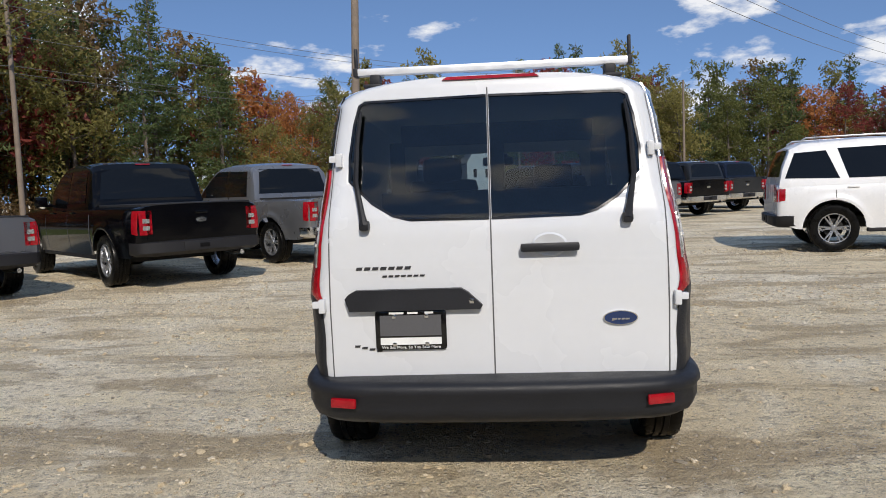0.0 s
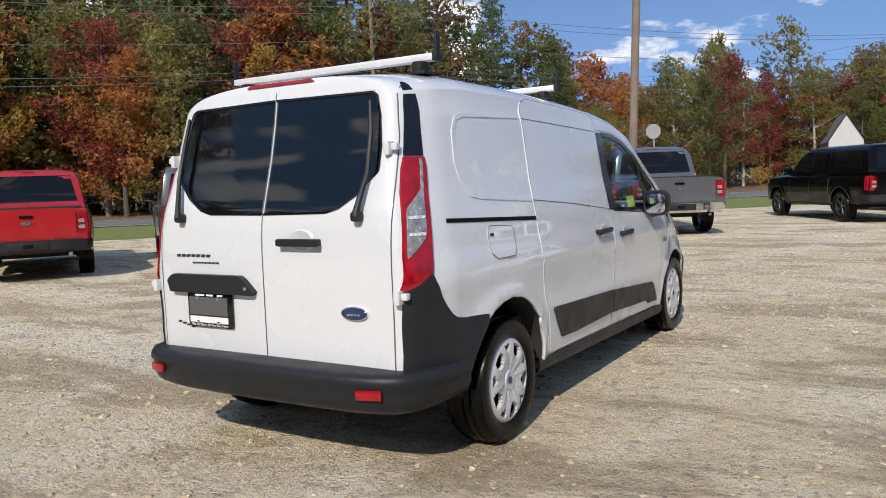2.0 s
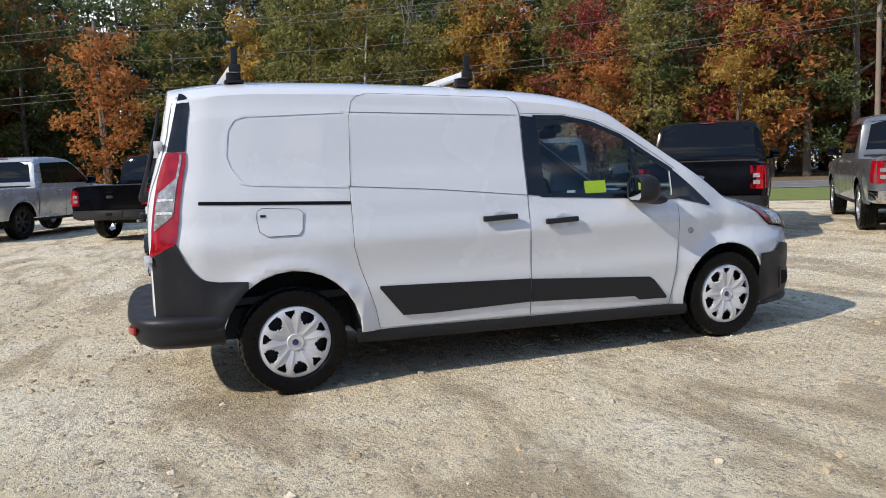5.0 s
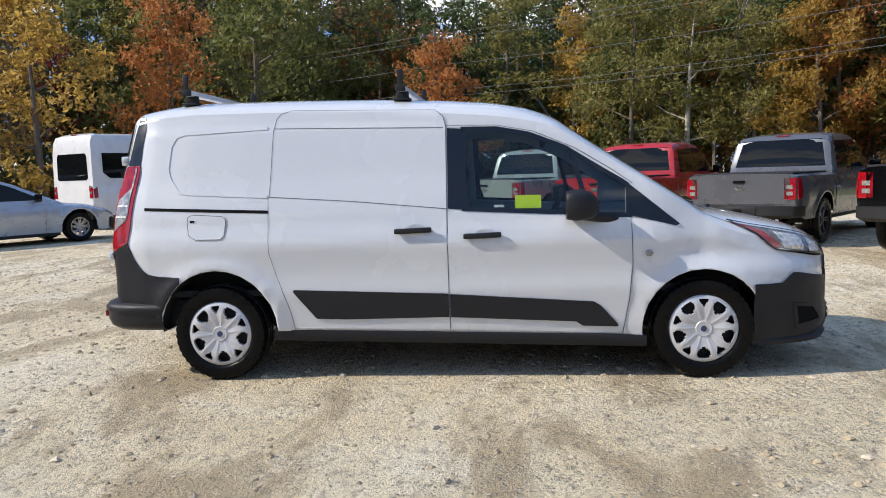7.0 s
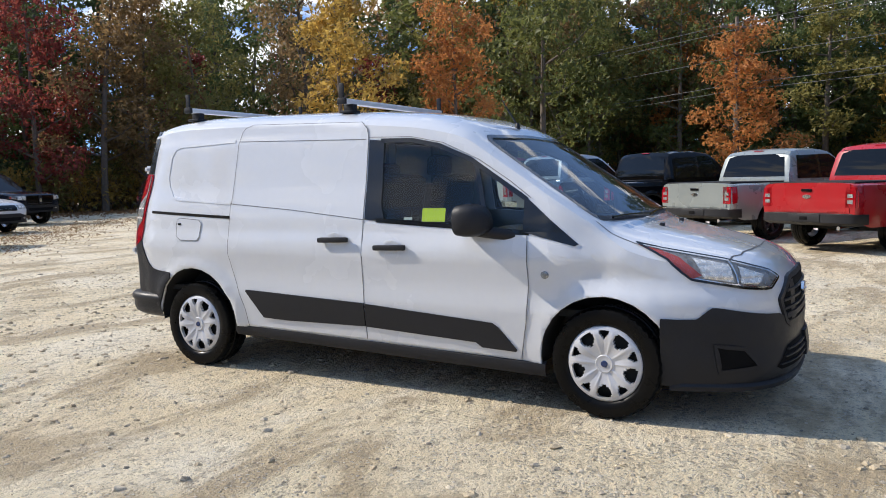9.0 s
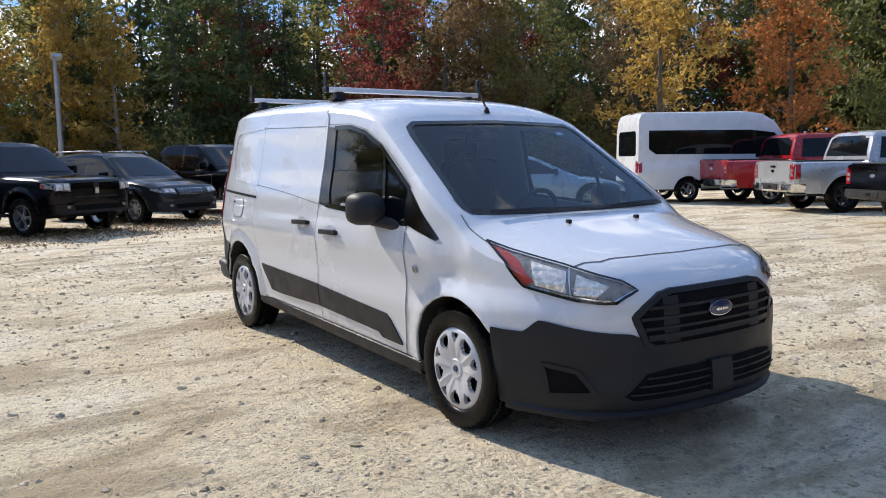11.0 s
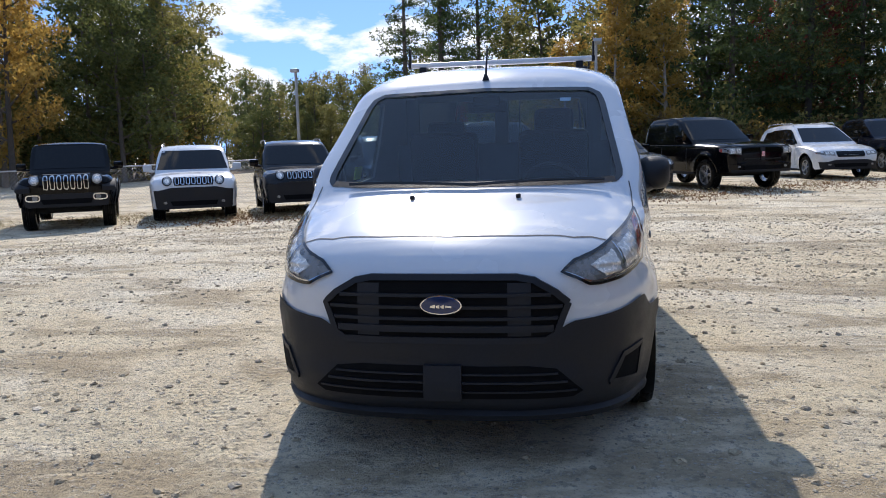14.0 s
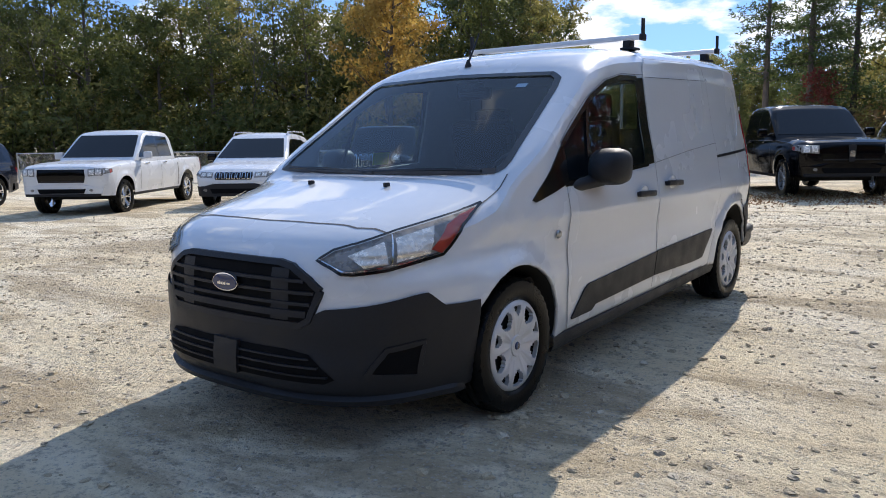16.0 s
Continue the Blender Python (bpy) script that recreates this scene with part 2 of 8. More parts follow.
def panel(tree, poly, put, way, off=0.004, thick=0.012, nu=10, nv=10, bm=None):
    """A plate cut to an outline (u, v) and laid on a shell: put(u, v) gives the start of a ray along way."""
    bm = bm or bmesh.new()
    vs = sorted({p[1] for p in poly})
    lo, hi = vs[0], vs[-1]
    e = (hi - lo) * 1e-4
    grid = sorted({round(v, 5) for v in list(np.linspace(lo + e, hi - e, nv)) + [min(max(v, lo + e), hi - e) for v in vs]})
    grid = [g for i, g in enumerate(grid) if i == 0 or g - grid[i - 1] > (hi - lo) * 0.004]
    rows = []
    way = Vector(way).normalized()
    for v in grid:
        s = spans(poly, v)
        if not s:
            continue
        row = []
        for u in np.linspace(s[0], s[1], nu):
            p = Vector(put(float(u), v))
            hit, nor, _, _ = tree.ray_cast(p, way)
            if hit is None:
                hit, nor, _, _ = tree.find_nearest(p + way * 2)
            if nor.dot(way) > 0:
                nor = -nor
            row.append(hit + nor * off)
        rows.append(row)
    sheet(bm, rows)
    if thick:
        skirt(bm, way * thick)
    return bm


def ribbon(tree, pts, put, way, width=0.006, off=0.0012, bm=None, n=6):
    """A thin line of even width laid on a shell along points (u, v)."""
    bm = bm or bmesh.new()
    way = Vector(way).normalized()
    fine = []
    for a, b in zip(pts, pts[1:]):
        fine += [(a[0] + (b[0] - a[0]) * k / n, a[1] + (b[1] - a[1]) * k / n) for k in range(n)]
    fine.append(pts[-1])
    on = []
    for u, v in fine:
        p = Vector(put(u, v))
        hit, nor, _, _ = tree.ray_cast(p, way)
        if hit is None:
            hit, nor, _, _ = tree.find_nearest(p + way * 2)
        if nor.dot(way) > 0:
            nor = -nor
        on.append((hit, nor))
    rows = []
    for i, (h, nor) in enumerate(on):
        d = (on[min(i + 1, len(on) - 1)][0] - on[max(i - 1, 0)][0]).normalized()
        s = d.cross(nor).normalized() * width / 2
        rows.append([h + s + nor * off, h - s + nor * off])
    sheet(bm, rows)
    return bm


def cut(bm, poly, axes, keep, inside):
    """Cuts a convex outline clean out of a sheet. axes: the two coordinates of the outline; keep(co): which faces may be touched; inside(uv)."""
    i, j = axes
    ccw = sum(a[0] * b[1] - b[0] * a[1] for a, b in zip(poly, poly[1:] + poly[:1])) > 0
    for (u0, v0), (u1, v1) in zip(poly, poly[1:] + poly[:1]):
        co, no = [0, 0, 0], [0, 0, 0]
        co[i], co[j] = u0, v0
        no[i], no[j] = (v1 - v0), -(u1 - u0)
        fs = [f for f in bm.faces if keep(f.calc_center_median())]
        geom = list({*fs, *(e for f in fs for e in f.edges), *(v for f in fs for v in f.verts)})
        bmesh.ops.bisect_plane(bm, geom=geom, plane_co=co, plane_no=no, dist=1e-5)
    dead = []
    for f in bm.faces:
        c = f.calc_center_median()
        if keep(c):
            ok = True
            for (u0, v0), (u1, v1) in zip(poly, poly[1:] + poly[:1]):
                s = (u1 - u0) * (c[j] - v0) - (v1 - v0) * (c[i] - u0)
                if (s < 0) == ccw:
                    ok = False
                    break
            if ok:
                dead.append(f)
    bmesh.ops.delete(bm, geom=dead, context="FACES")


class Shell:
    """A car body as sections along y: width w(y), side profile prof(z), bottom zb(y), top zt(y), crown drop dr(y)."""

    def __init__(self, ys, w, prof, zb, zt, dr, power=2.6, lean=None, flare=(), pinch=None):
        self.pinch = pinch
        self.ys, self.w, self.prof, self.zb, self.zt, self.dr, self.power, self.lean, self.flare = ys, w, prof, zb, zt, dr, power, lean, flare

    def side(self, y, z):
        x = at(self.w, y) * at(self.prof, z)
        for hy, hz, r, a in self.flare:
            d = math.hypot(y - hy, z - hz)
            x += a * math.exp(-(((d - r) / 0.055) ** 2))
        if self.pinch:
            x -= self.pinch(y, z) * min(1.0, x / 0.3)
        return Vector((x, y + (self.lean(y, z) if self.lean else 0), z))

    def section(self, y, ns=14, nt=10):
        zb, zt = at(self.zb, y), at(self.zt, y)
        ze = zt - at(self.dr, y)
        ze = max(ze, zb + 0.02)
        pts = [self.side(y, zb + (ze - zb) * k / ns) for k in range(ns + 1)]
        xe = pts[-1].x
        p = at(self.power, y) if isinstance(self.power, list) else self.power
        for k in range(1, nt + 1):
            x = xe * (1 - (k / nt) ** 1.6) if k < nt else 0.0
            z = ze + (zt - ze) * (1 - (x / xe) ** p) ** (1 / p) if xe > 1e-6 else zt
            pts.append(Vector((x, y + (self.lean(y, z) if self.lean else 0), z)))
        return pts

    def mesh(self, ns=14, nt=10, cap_rear=True, cap_front=False):
        bm = bmesh.new()
        half = [self.section(y, ns, nt) for y in self.ys]
        rows = [[Vector((-p.x, p.y, p.z)) for p in h[:-1]] + h[::-1] for h in half]
        vs = sheet(bm, rows)
        n = len(vs[0])
        for row, want in ((vs[0], cap_rear), (vs[-1], cap_front)):
            if want:
                k = n // 2
                for a in range(k):
                    b = n - 1 - a
                    if a + 1 < b - 1:
                        bm.faces.new((row[a], row[a + 1], row[b - 1], row[b]))
                    elif a + 1 == b - 1:
                        bm.faces.new((row[a], row[a + 1], row[b]))
        bmesh.ops.recalc_face_normals(bm, faces=bm.faces[:])
        return bm

    def patch(self, rows, off=0.006, sx=1, thick=0.01, bm=None, out=(0, 0, 0)):
        """A plate on the side surface from rows of (z, [y, ...])."""
        bm = bm or bmesh.new()
        g = []
        for z, yy in rows:
            r = []
            for y in yy:
                p, py, pz = self.side(y, z), self.side(y + 0.004, z), self.side(y, z + 0.004)
                nor = (py - p).cross(pz - p)
                if nor.x < 0:
                    nor = -nor
                nor = nor.normalized() if nor.length > 1e-9 else Vector((0, 1, 0))
                q = p + nor * off + Vector(out)
                r.append(Vector((q.x * sx, q.y, q.z)))
            g.append(r)
        sheet(bm, g)
        if thick:
            bm.normal_update()
            skirt(bm, Vector((-sx * thick, 0, 0)))
        return bm


def wheel(parent, x, y, r=0.326, wide=0.205, rim_mat=ALLOY, rim_r=0.21, style="spoke", spokes=5, sx=1, name="wheel", n=36):
    """A wheel whose outer face looks along sx * x: a tyre and a rim."""
    w = new(name)
    w.parent = parent
    w.matrix_basis = pose(x, y, r, 0, 0, 0 if sx > 0 else 180)
    h = wide / 2
    prof = [(rim_r, -h * 0.9), (rim_r + 0.02, -h), (r * 0.86, -h * 1.03), (r * 0.955, -h * 0.98), (r * 0.985, -h * 0.80), (r * 0.995, -h * 0.45),
            (r * 0.972, -h * 0.40), (r * 0.972, -h * 0.33), (r, -h * 0.28), (r * 1.0, -h * 0.04), (r * 0.972, -h * 0.01), (r * 0.972, h * 0.06), (r, h * 0.1),
            (r * 1.0, h * 0.33), (r * 0.972, h * 0.37), (r * 0.972, h * 0.43), (r * 0.995, h * 0.47), (r * 0.985, h * 0.80), (r * 0.955, h * 0.98), (r * 0.86, h * 1.03), (rim_r + 0.02, h), (rim_r, h * 0.9), (rim_r - 0.012, h * 0.5)]
    bm = bmesh.new()
    wob = lambda i, k: -0.007 if i in (3, 4, 5, 17, 18, 16) and k % 2 else 0
    lathe(bm, prof, n, wob=wob)
    part("tyre", bm, RUBBER, w, "black rubber tyre", sharp=50)
    bm = bmesh.new()
    if style == "cap":
        n, rings = 120, [(0.034, 0.004), (0.046, 0.006), (0.05, 0.000), (0.07, 0.002), (0.095, 0.006), (0.112, 0.009), (0.125, 0.0105), (0.138, 0.011), (0.150, 0.011), (0.162, 0.010), (0.174, 0.008), (0.186, 0.005), (0.198, 0.002), (rim_r - 0.003, -0.004), (rim_r + 0.004, -0.016)]
        wide_, slim_ = {5: 2, 6: 4, 7: 5, 8: 5, 9: 5, 10: 4}, {7: 1, 8: 2, 9: 3, 10: 3}
        vs = []
        for i, (rr, xx) in enumerate(rings):
            row = []
            for k in range(n):
                a = 2 * math.pi * k / n
                u = abs((k + 12) % 24 - 12)
                ridge = 0.004 * math.exp(-((u - 6.5) / 1.0) ** 2) * (3 <= i <= 10) - 0.003 * math.exp(-((u - 12) / 1.6) ** 2) * (3 <= i <= 7)
                row.append(bm.verts.new((h * 0.93 + xx + ridge, rr * math.cos(a), rr * math.sin(a))))
            vs.append(row)
        for i in range(len(vs) - 1):
            for k in range(n):
                u, v = abs(k % 24 + 0.5 - (24 if k % 24 > 12 else 0)), abs(k % 24 + 0.5 - 12)
                if not (u < wide_.get(i, 0) or v < slim_.get(i, 0)):
                    j = (k + 1) % n
                    bm.faces.new((vs[i][k], vs[i][j], vs[i + 1][j], vs[i + 1][k]))
        bmesh.ops.recalc_face_normals(bm, faces=bm.faces[:])
        skirt(bm, Vector((-0.022, 0, 0)))
        lathe(bm, [(0.001, h * 0.93 + 0.002), (0.034, h * 0.93 + 0.004)], 24)
        hub = part("hubcap", bm, SILVER, w, "silver plastic hubcap with five wide and five narrow slots", sharp=30)
        bm = bmesh.new()
        lathe(bm, [(0.001, h * 0.93 + 0.010), (0.015, h * 0.93 + 0.0095), (0.019, h * 0.93 + 0.004)], 24)
        part("centre_badge", bm, BLUE, hub, "small blue oval badge")
        bm = bmesh.new()
        lathe(bm, [(0.001, h * 0.45), (rim_r * 0.8, h * 0.4), (rim_r, h * 0.2)], 32)
        part("steel_wheel", bm, UNDER, w)
    else:
        lathe(bm, [(rim_r + 0.006, h * 0.92), (rim_r - 0.012, h * 0.9), (rim_r - 0.02, h * 0.5), (rim_r - 0.02, -h * 0.5)], 40)
        lathe(bm, [(0.002, h * 0.80), (0.045, h * 0.78), (0.055, h * 0.60)], 24)
        for k in range(spokes):
            for d in (-0.13, 0.13):
                a = 2 * math.pi * k / spokes + d
                m = Matrix.Rotation(a, 4, "X")
                rows = []
                for t in range(4):
                    rr = 0.035 + (rim_r - 0.045) * t / 3
                    ww = 0.022 - 0.003 * t
                    xx = h * (0.68 + 0.16 * (t / 3))
                    rows.append([m @ Vector((xx - 0.02, rr, -ww)), m @ Vector((xx, rr, -ww * 0.7)), m @ Vector((xx, rr, ww * 0.7)), m @ Vector((xx - 0.02, rr, ww))])
                sheet(bm, rows)
        part("rim", bm, rim_mat, w, sharp=30)
        bm = bmesh.new()
        lathe(bm, [(0.001, h * 0.15), (rim_r * 0.62, h * 0.15), (rim_r * 0.64, h * 0.1)], 28)
        part("brake_disc", bm, UNDER, w)
    return w


# ---------- the white cargo van ----------
def front_ys(a, b, tip):
    return [a + (b - a) * k / tip for k in range(tip)]


VAN_YS = [-0.75, -0.745, -0.735, -0.72, -0.70, -0.67, -0.63, -0.58, -0.52, -0.46] + [-0.4 + 0.08 * k for k in range(32)] + [2.12, 2.16, 2.2, 2.225, 2.25, 2.28] + \
    [2.32 + 0.055 * k for k in range(14)] + [3.075, 3.10, 3.14, 3.18, 3.24] + [3.3 + 0.05 * k for k in range(9)] + [3.73, 3.75, 3.77, 3.79, 3.81, 3.83, 3.85, 3.87, 3.885, 3.9, 3.912, 3.922, 3.931, 3.938, 3.944, 3.948, 3.95]
VAN_W = [(-0.75, 0.8), (-0.745, 0.823), (-0.735, 0.845), (-0.72, 0.863), (-0.7, 0.879), (-0.67, 0.893), (-0.62, 0.909), (-0.56, 0.932), (-0.5, 0.955), (-0.2, 0.985), (0.2, 1.0), (2.6, 1.0), (3.15, 0.996), (3.3, 0.982), (3.42, 0.957), (3.52, 0.926), (3.6, 0.893), (3.66, 0.862), (3.72, 0.82), (3.77, 0.775), (3.81, 0.725), (3.85, 0.655), (3.88, 0.585), (3.9, 0.525), (3.92, 0.44), (3.935, 0.345), (3.944, 0.24), (3.948, 0.15), (3.95, 0.03)]
VAN_PROF = [(0.18, 0.83), (0.26, 0.852), (0.35, 0.868), (0.5, 0.884), (0.57, 0.8925), (0.60, 0.8915), (0.66, 0.888), (0.72, 0.8905), (0.80, 0.899), (0.872, 0.909), (0.886, 0.9045), (0.92, 0.9005), (0.96, 0.892), (1.0, 0.882), (1.08, 0.872), (1.18, 0.853), (1.3, 0.826), (1.41, 0.809), (1.6, 0.780), (1.72, 0.742), (1.8, 0.69)]
VAN_ZT = [(-0.75, 1.80), (-0.6, 1.815), (-0.4, 1.832), (-0.2, 1.842), (0.4, 1.838), (1.0, 1.822), (1.5, 1.795), (1.8, 1.768), (2.0, 1.73), (2.12, 1.69), (2.2, 1.652), (2.25, 1.617), (2.686, 1.323), (3.08, 1.066), (3.16, 1.037),
          (3.47, 0.968), (3.65, 0.925), (3.75, 0.892), (3.82, 0.860), (3.87, 0.826), (3.91, 0.785), (3.935, 0.74), (3.946, 0.70), (3.95, 0.66)]
VAN_DR = [(-0.75, 0.17), (1.8, 0.18), (2.0, 0.165), (2.25, 0.11), (2.7, 0.09), (3.02, 0.085), (3.1, 0.12), (3.2, 0.185), (3.3, 0.20), (3.6, 0.20), (3.75, 0.19), (3.9, 0.16), (3.95, 0.08)]
VAN_ZB = [(-0.75, 0.44), (-0.42, 0.42), (-0.36, 0.34), (0.4, 0.325), (2.68, 0.265), (3.4, 0.24), (3.95, 0.23)]
VAN_POW = [(-0.75, 3.0), (1.9, 3.0), (2.25, 2.4), (3.04, 2.4), (3.2, 3.3), (3.7, 3.3), (3.95, 2.8)]
LEAN_Z = [(1.0, 0.0), (1.12, 0.008), (1.2, 0.022), (1.367, 0.072), (1.435, 0.092), (1.6, 0.13), (1.765, 0.16), (1.85, 0.2)]
NOSE_Z = [(0.2, -0.03), (0.26, 0.02), (0.34, 0.022), (0.42, 0.01), (0.5, 0.012), (0.62, 0.0), (0.75, 0.0), (1.0, 0.0)]


def van_lean(y, z):
    back = min(max((0.25 - y) / 1.0, 0), 1) ** 1.5
    nose = min(max((y - 3.4) / 0.5, 0), 1)
    return at(LEAN_Z, z) * back + at(NOSE_Z, z) * nose


def ease(v):
    v = min(max(v, 0), 1)
    return v * v * (3 - 2 * v)


def van_pinch(y, z):
    """The front wings draw in above the bumper, towards the bonnet."""
    return 0.05 * ease((y - 2.75) / 0.35) * ease((z - 0.64) / 0.16)


def build_van():
    van = thing("cargo_van", pose(-0.02, 0, 0), "white compact cargo van with black bumpers parked on gravel", "van")
    sh = Shell(VAN_YS, VAN_W, VAN_PROF, VAN_ZB, VAN_ZT, VAN_DR, VAN_POW, van_lean, flare=((0.0, 0.33, 0.41, 0.022), (3.062, 0.31, 0.372, 0.013)), pinch=van_pinch)
    bm = sh.mesh(46, 14, True, True)
    tree = BVHTree.FromBMesh(bm)
    right = lambda u, v: (3.0, u, v)
    left = lambda u, v: (-3.0, u, v)
    rear = lambda u, v: (u, -3.0, v)
    front = lambda u, v: (u, 6.0, v)
    SIDES = ((1, right, (-1, 0, 0)), (-1, left, (1, 0, 0)))

    # openings: side windows, windscreen, rear door windows, wheel arches
    side_win = [(1.60, 1.075), (2.60, 1.02), (2.60, 1.20), (2.45, 1.30), (2.24, 1.435), (2.02, 1.525), (1.82, 1.565), (1.58, 1.575)]
    ws = [(-0.685, 1.085), (0.685, 1.085), (0.715, 1.091), (0.733, 1.108), (0.736, 1.135), (0.672, 1.50), (0.652, 1.55), (0.60, 1.578), (0.0, 1.592), (-0.60, 1.578), (-0.652, 1.55), (-0.672, 1.50), (-0.736, 1.135), (-0.733, 1.108), (-0.715, 1.091)]
    rw = [(0.36, 1.182), (0.43, 1.20), (0.52, 1.255), (0.622, 1.355), (0.622, 1.46), (0.602, 1.60), (0.578, 1.685), (0.552, 1.70)]
    rw_r = [(-0.011, 1.178)] + rw + [(-0.011, 1.708)]
    rw_l = [(-0.021, 1.708)] + [(-u, v) for u, v in rw[::-1]] + [(-0.021, 1.178)]
    for sx in (1, -1):
        cut(bm, side_win, (1, 2), lambda c: c.x * sx > 0.6 and 1.35 < c.y < 2.75 and c.z > 0.9, None)
        for hy, hz, r in ((0.0, 0.33, 0.395), (3.062, 0.31, 0.37)):
            ring = [(hy + r * math.cos(a), hz + r * math.sin(a)) for a in [2 * math.pi * k / 28 for k in range(28)]]
            cut(bm, ring, (1, 2), lambda c: c.x * sx > 0.5 and abs(c.y - hy) < 0.6 and c.z < 0.95, None)
    cut(bm, ws, (0, 2), lambda c: 2.2 < c.y < 3.2 and c.z > 1.03 and abs(c.x) < 0.80, None)
    for w in (rw_r, rw_l):
        cut(bm, w, (0, 2), lambda c: c.y < -0.28 and c.z > 1.0 and abs(c.x) < 0.75, None)
    body = part("body", bm, WHITE, van, "glossy white painted body shell", sharp=28)
    sol = body.modifiers.new("thickness", "SOLIDIFY")
    sol.thickness, sol.offset, sol.material_offset = 0.018, -1, 1
    body.data.materials.append(LINER)

    # lower hull, floor and wheel wells
    bm = bmesh.new()
    box(bm, (0, 1.55, 0.30), (1.5, 2.15, 0.16), 0.03)
    box(bm, (0, -0.42, 0.42), (1.4, 0.55, 0.2), 0.05)
    box(bm, (0, 3.45, 0.40), (1.2, 0.7, 0.3), 0.06)
    box(bm, (0, 1.3, 0.56), (1.58, 3.7, 0.04))
    box(bm, (0, 0, 0.34), (1.5, 0.10, 0.10), 0.02)
    box(bm, (0, 3.06, 0.34), (1.5, 0.10, 0.10), 0.02)
    part("underbody", bm, UNDER, van)
    for hy, hz, r, in ((0.0, 0.33, 0.40), (3.062, 0.31, 0.375)):
        for sx in (1, -1):
            bm = bmesh.new()
            rows = []
            for x in (0.60, 0.0):
                rows.append([(sx * (x or sh.side(hy + r * math.cos(a), hz + r * math.sin(a)).x - 0.022), hy + r * math.cos(a), hz + r * math.sin(a)) for a in [math.pi * (-0.01 + 1.02 * k / 20) for k in range(21)]])
            sheet(bm, rows)
            vs = [bm.verts.new(p) for p in rows[0]]
            bm.faces.new(vs)
            part("wheel_well", bm, UNDER, van)
    # sills
    for sx in (1, -1):
        bm = bmesh.new()
        rows = []
        for y in np.linspace(0.37, 2.72, 14):
            z0 = at(VAN_ZB, y)
            rows.append([(sx * 0.80, y, z0 - 0.075), (sx * 0.855, y, z0 - 0.065), (sx * 0.872, y, z0 - 0.03), (sx * 0.868, y, z0 + 0.005), (sx * 0.84, y, z0 + 0.02)])
        sheet(bm, rows)
        part("side_sill", bm, PLASTIC, van, "black plastic side sill")

    # front bumper: the lower nose in black plastic
    edge = [(3.36, 0.577), (3.44, 0.575), (3.53, 0.578), (3.545, 0.588), (3.56, 0.600), (3.585, 0.622), (3.605, 0.637), (3.63, 0.636), (3.66, 0.632), (3.75, 0.612), (3.84, 0.592), (3.89, 0.582), (3.905, 0.55), (3.92, 0.51), (3.95, 0.50)]
    bys = [3.36, 3.40, 3.44, 3.48, 3.53, 3.545, 3.56, 3.585, 3.605, 3.63, 3.66, 3.69, 3.72, 3.75, 3.77, 3.79, 3.81, 3.83, 3.85, 3.87, 3.885, 3.895, 3.905, 3.915, 3.925, 3.933, 3.94, 3.945, 3.948, 3.95]
    bm = bmesh.new()
    for sx in (1, -1):
        rows = []
        for k in range(15):
            row = []
            for y in bys:
                zb = 0.215 + 0.0 * y
                z = zb + (at(edge, y) - zb) * k / 14
                p, py, pz = sh.side(y, z), sh.side(y + 0.003, z), sh.side(y, z + 0.004)
                nor = (py - p).cross(pz - p)
                nor = nor if nor.x >= 0 else -nor
                nor = nor.normalized() if nor.length > 1e-9 else Vector((0, 1, 0))
                if y > 3.943:
                    nor = Vector((0.0, 1, 0))
                q = p + nor * 0.010
                row.append((sx * q.x if y < 3.9499 else 0.0, q.y, q.z))
            rows.append(row)
        sheet(bm, rows)
    bmesh.ops.remove_doubles(bm, verts=bm.verts[:], dist=0.0005)
    bumper = part("front_bumper", bm, PLASTIC, van, "black textured plastic front bumper", sharp=40)
    bm2 = bmesh.new()
    for sx in (1, -1):
        rows = []
        for y in bys:
            p = sh.side(y, 0.215)
            rows.append([(sx * p.x * 0.9, p.y - 0.10, 0.165), (sx * (p.x + 0.006) if y < 3.9499 else 0, p.y + 0.035, 0.19), (sx * (p.x + 0.010) if y < 3.9499 else 0, p.y + 0.045, 0.215), (sx * p.x if y < 3.9499 else 0, p.y + 0.010, 0.245)])
        sheet(bm2, rows)
    part("chin_lip", bm2, PLASTIC, bumper)
    ftree = BVHTree.FromBMesh(sh.mesh(46, 14, True, True))
    # upper grille
    outline = [(-0.485, 0.655), (-0.44, 0.535), (-0.40, 0.512), (0.40, 0.512), (0.44, 0.535), (0.485, 0.655), (0.44, 0.695), (0.355, 0.742), (0.29, 0.754), (-0.29, 0.754), (-0.355, 0.742), (-0.44, 0.695)]
    # flat sheet behind the bars: the shade between them is its colour
    grille = part("grille", panel(ftree, outline, front, (0, -1, 0), 0.005, 0.0, 26, 12), SHADE_BLACK, van, "black front grille with four bars")
    bm = bmesh.new()
    ribbon(ftree, outline + outline[:1], front, (0, -1, 0), 0.026, 0.014, bm, 5)
    skirt(bm, Vector((0, -0.02, 0)))
    part("grille_frame", bm, PLASTIC, grille)
    for z in (0.558, 0.604, 0.650, 0.696):
        s = spans(outline, z)
        bm = panel(ftree, [(s[0] + 0.02, z - 0.013), (s[1] - 0.02, z - 0.013), (s[1] - 0.02, z + 0.013), (s[0] + 0.02, z + 0.013)], front, (0, -1, 0), 0.016, 0.02, 30, 3)
        part("grille_bar", bm, PLASTIC, grille)
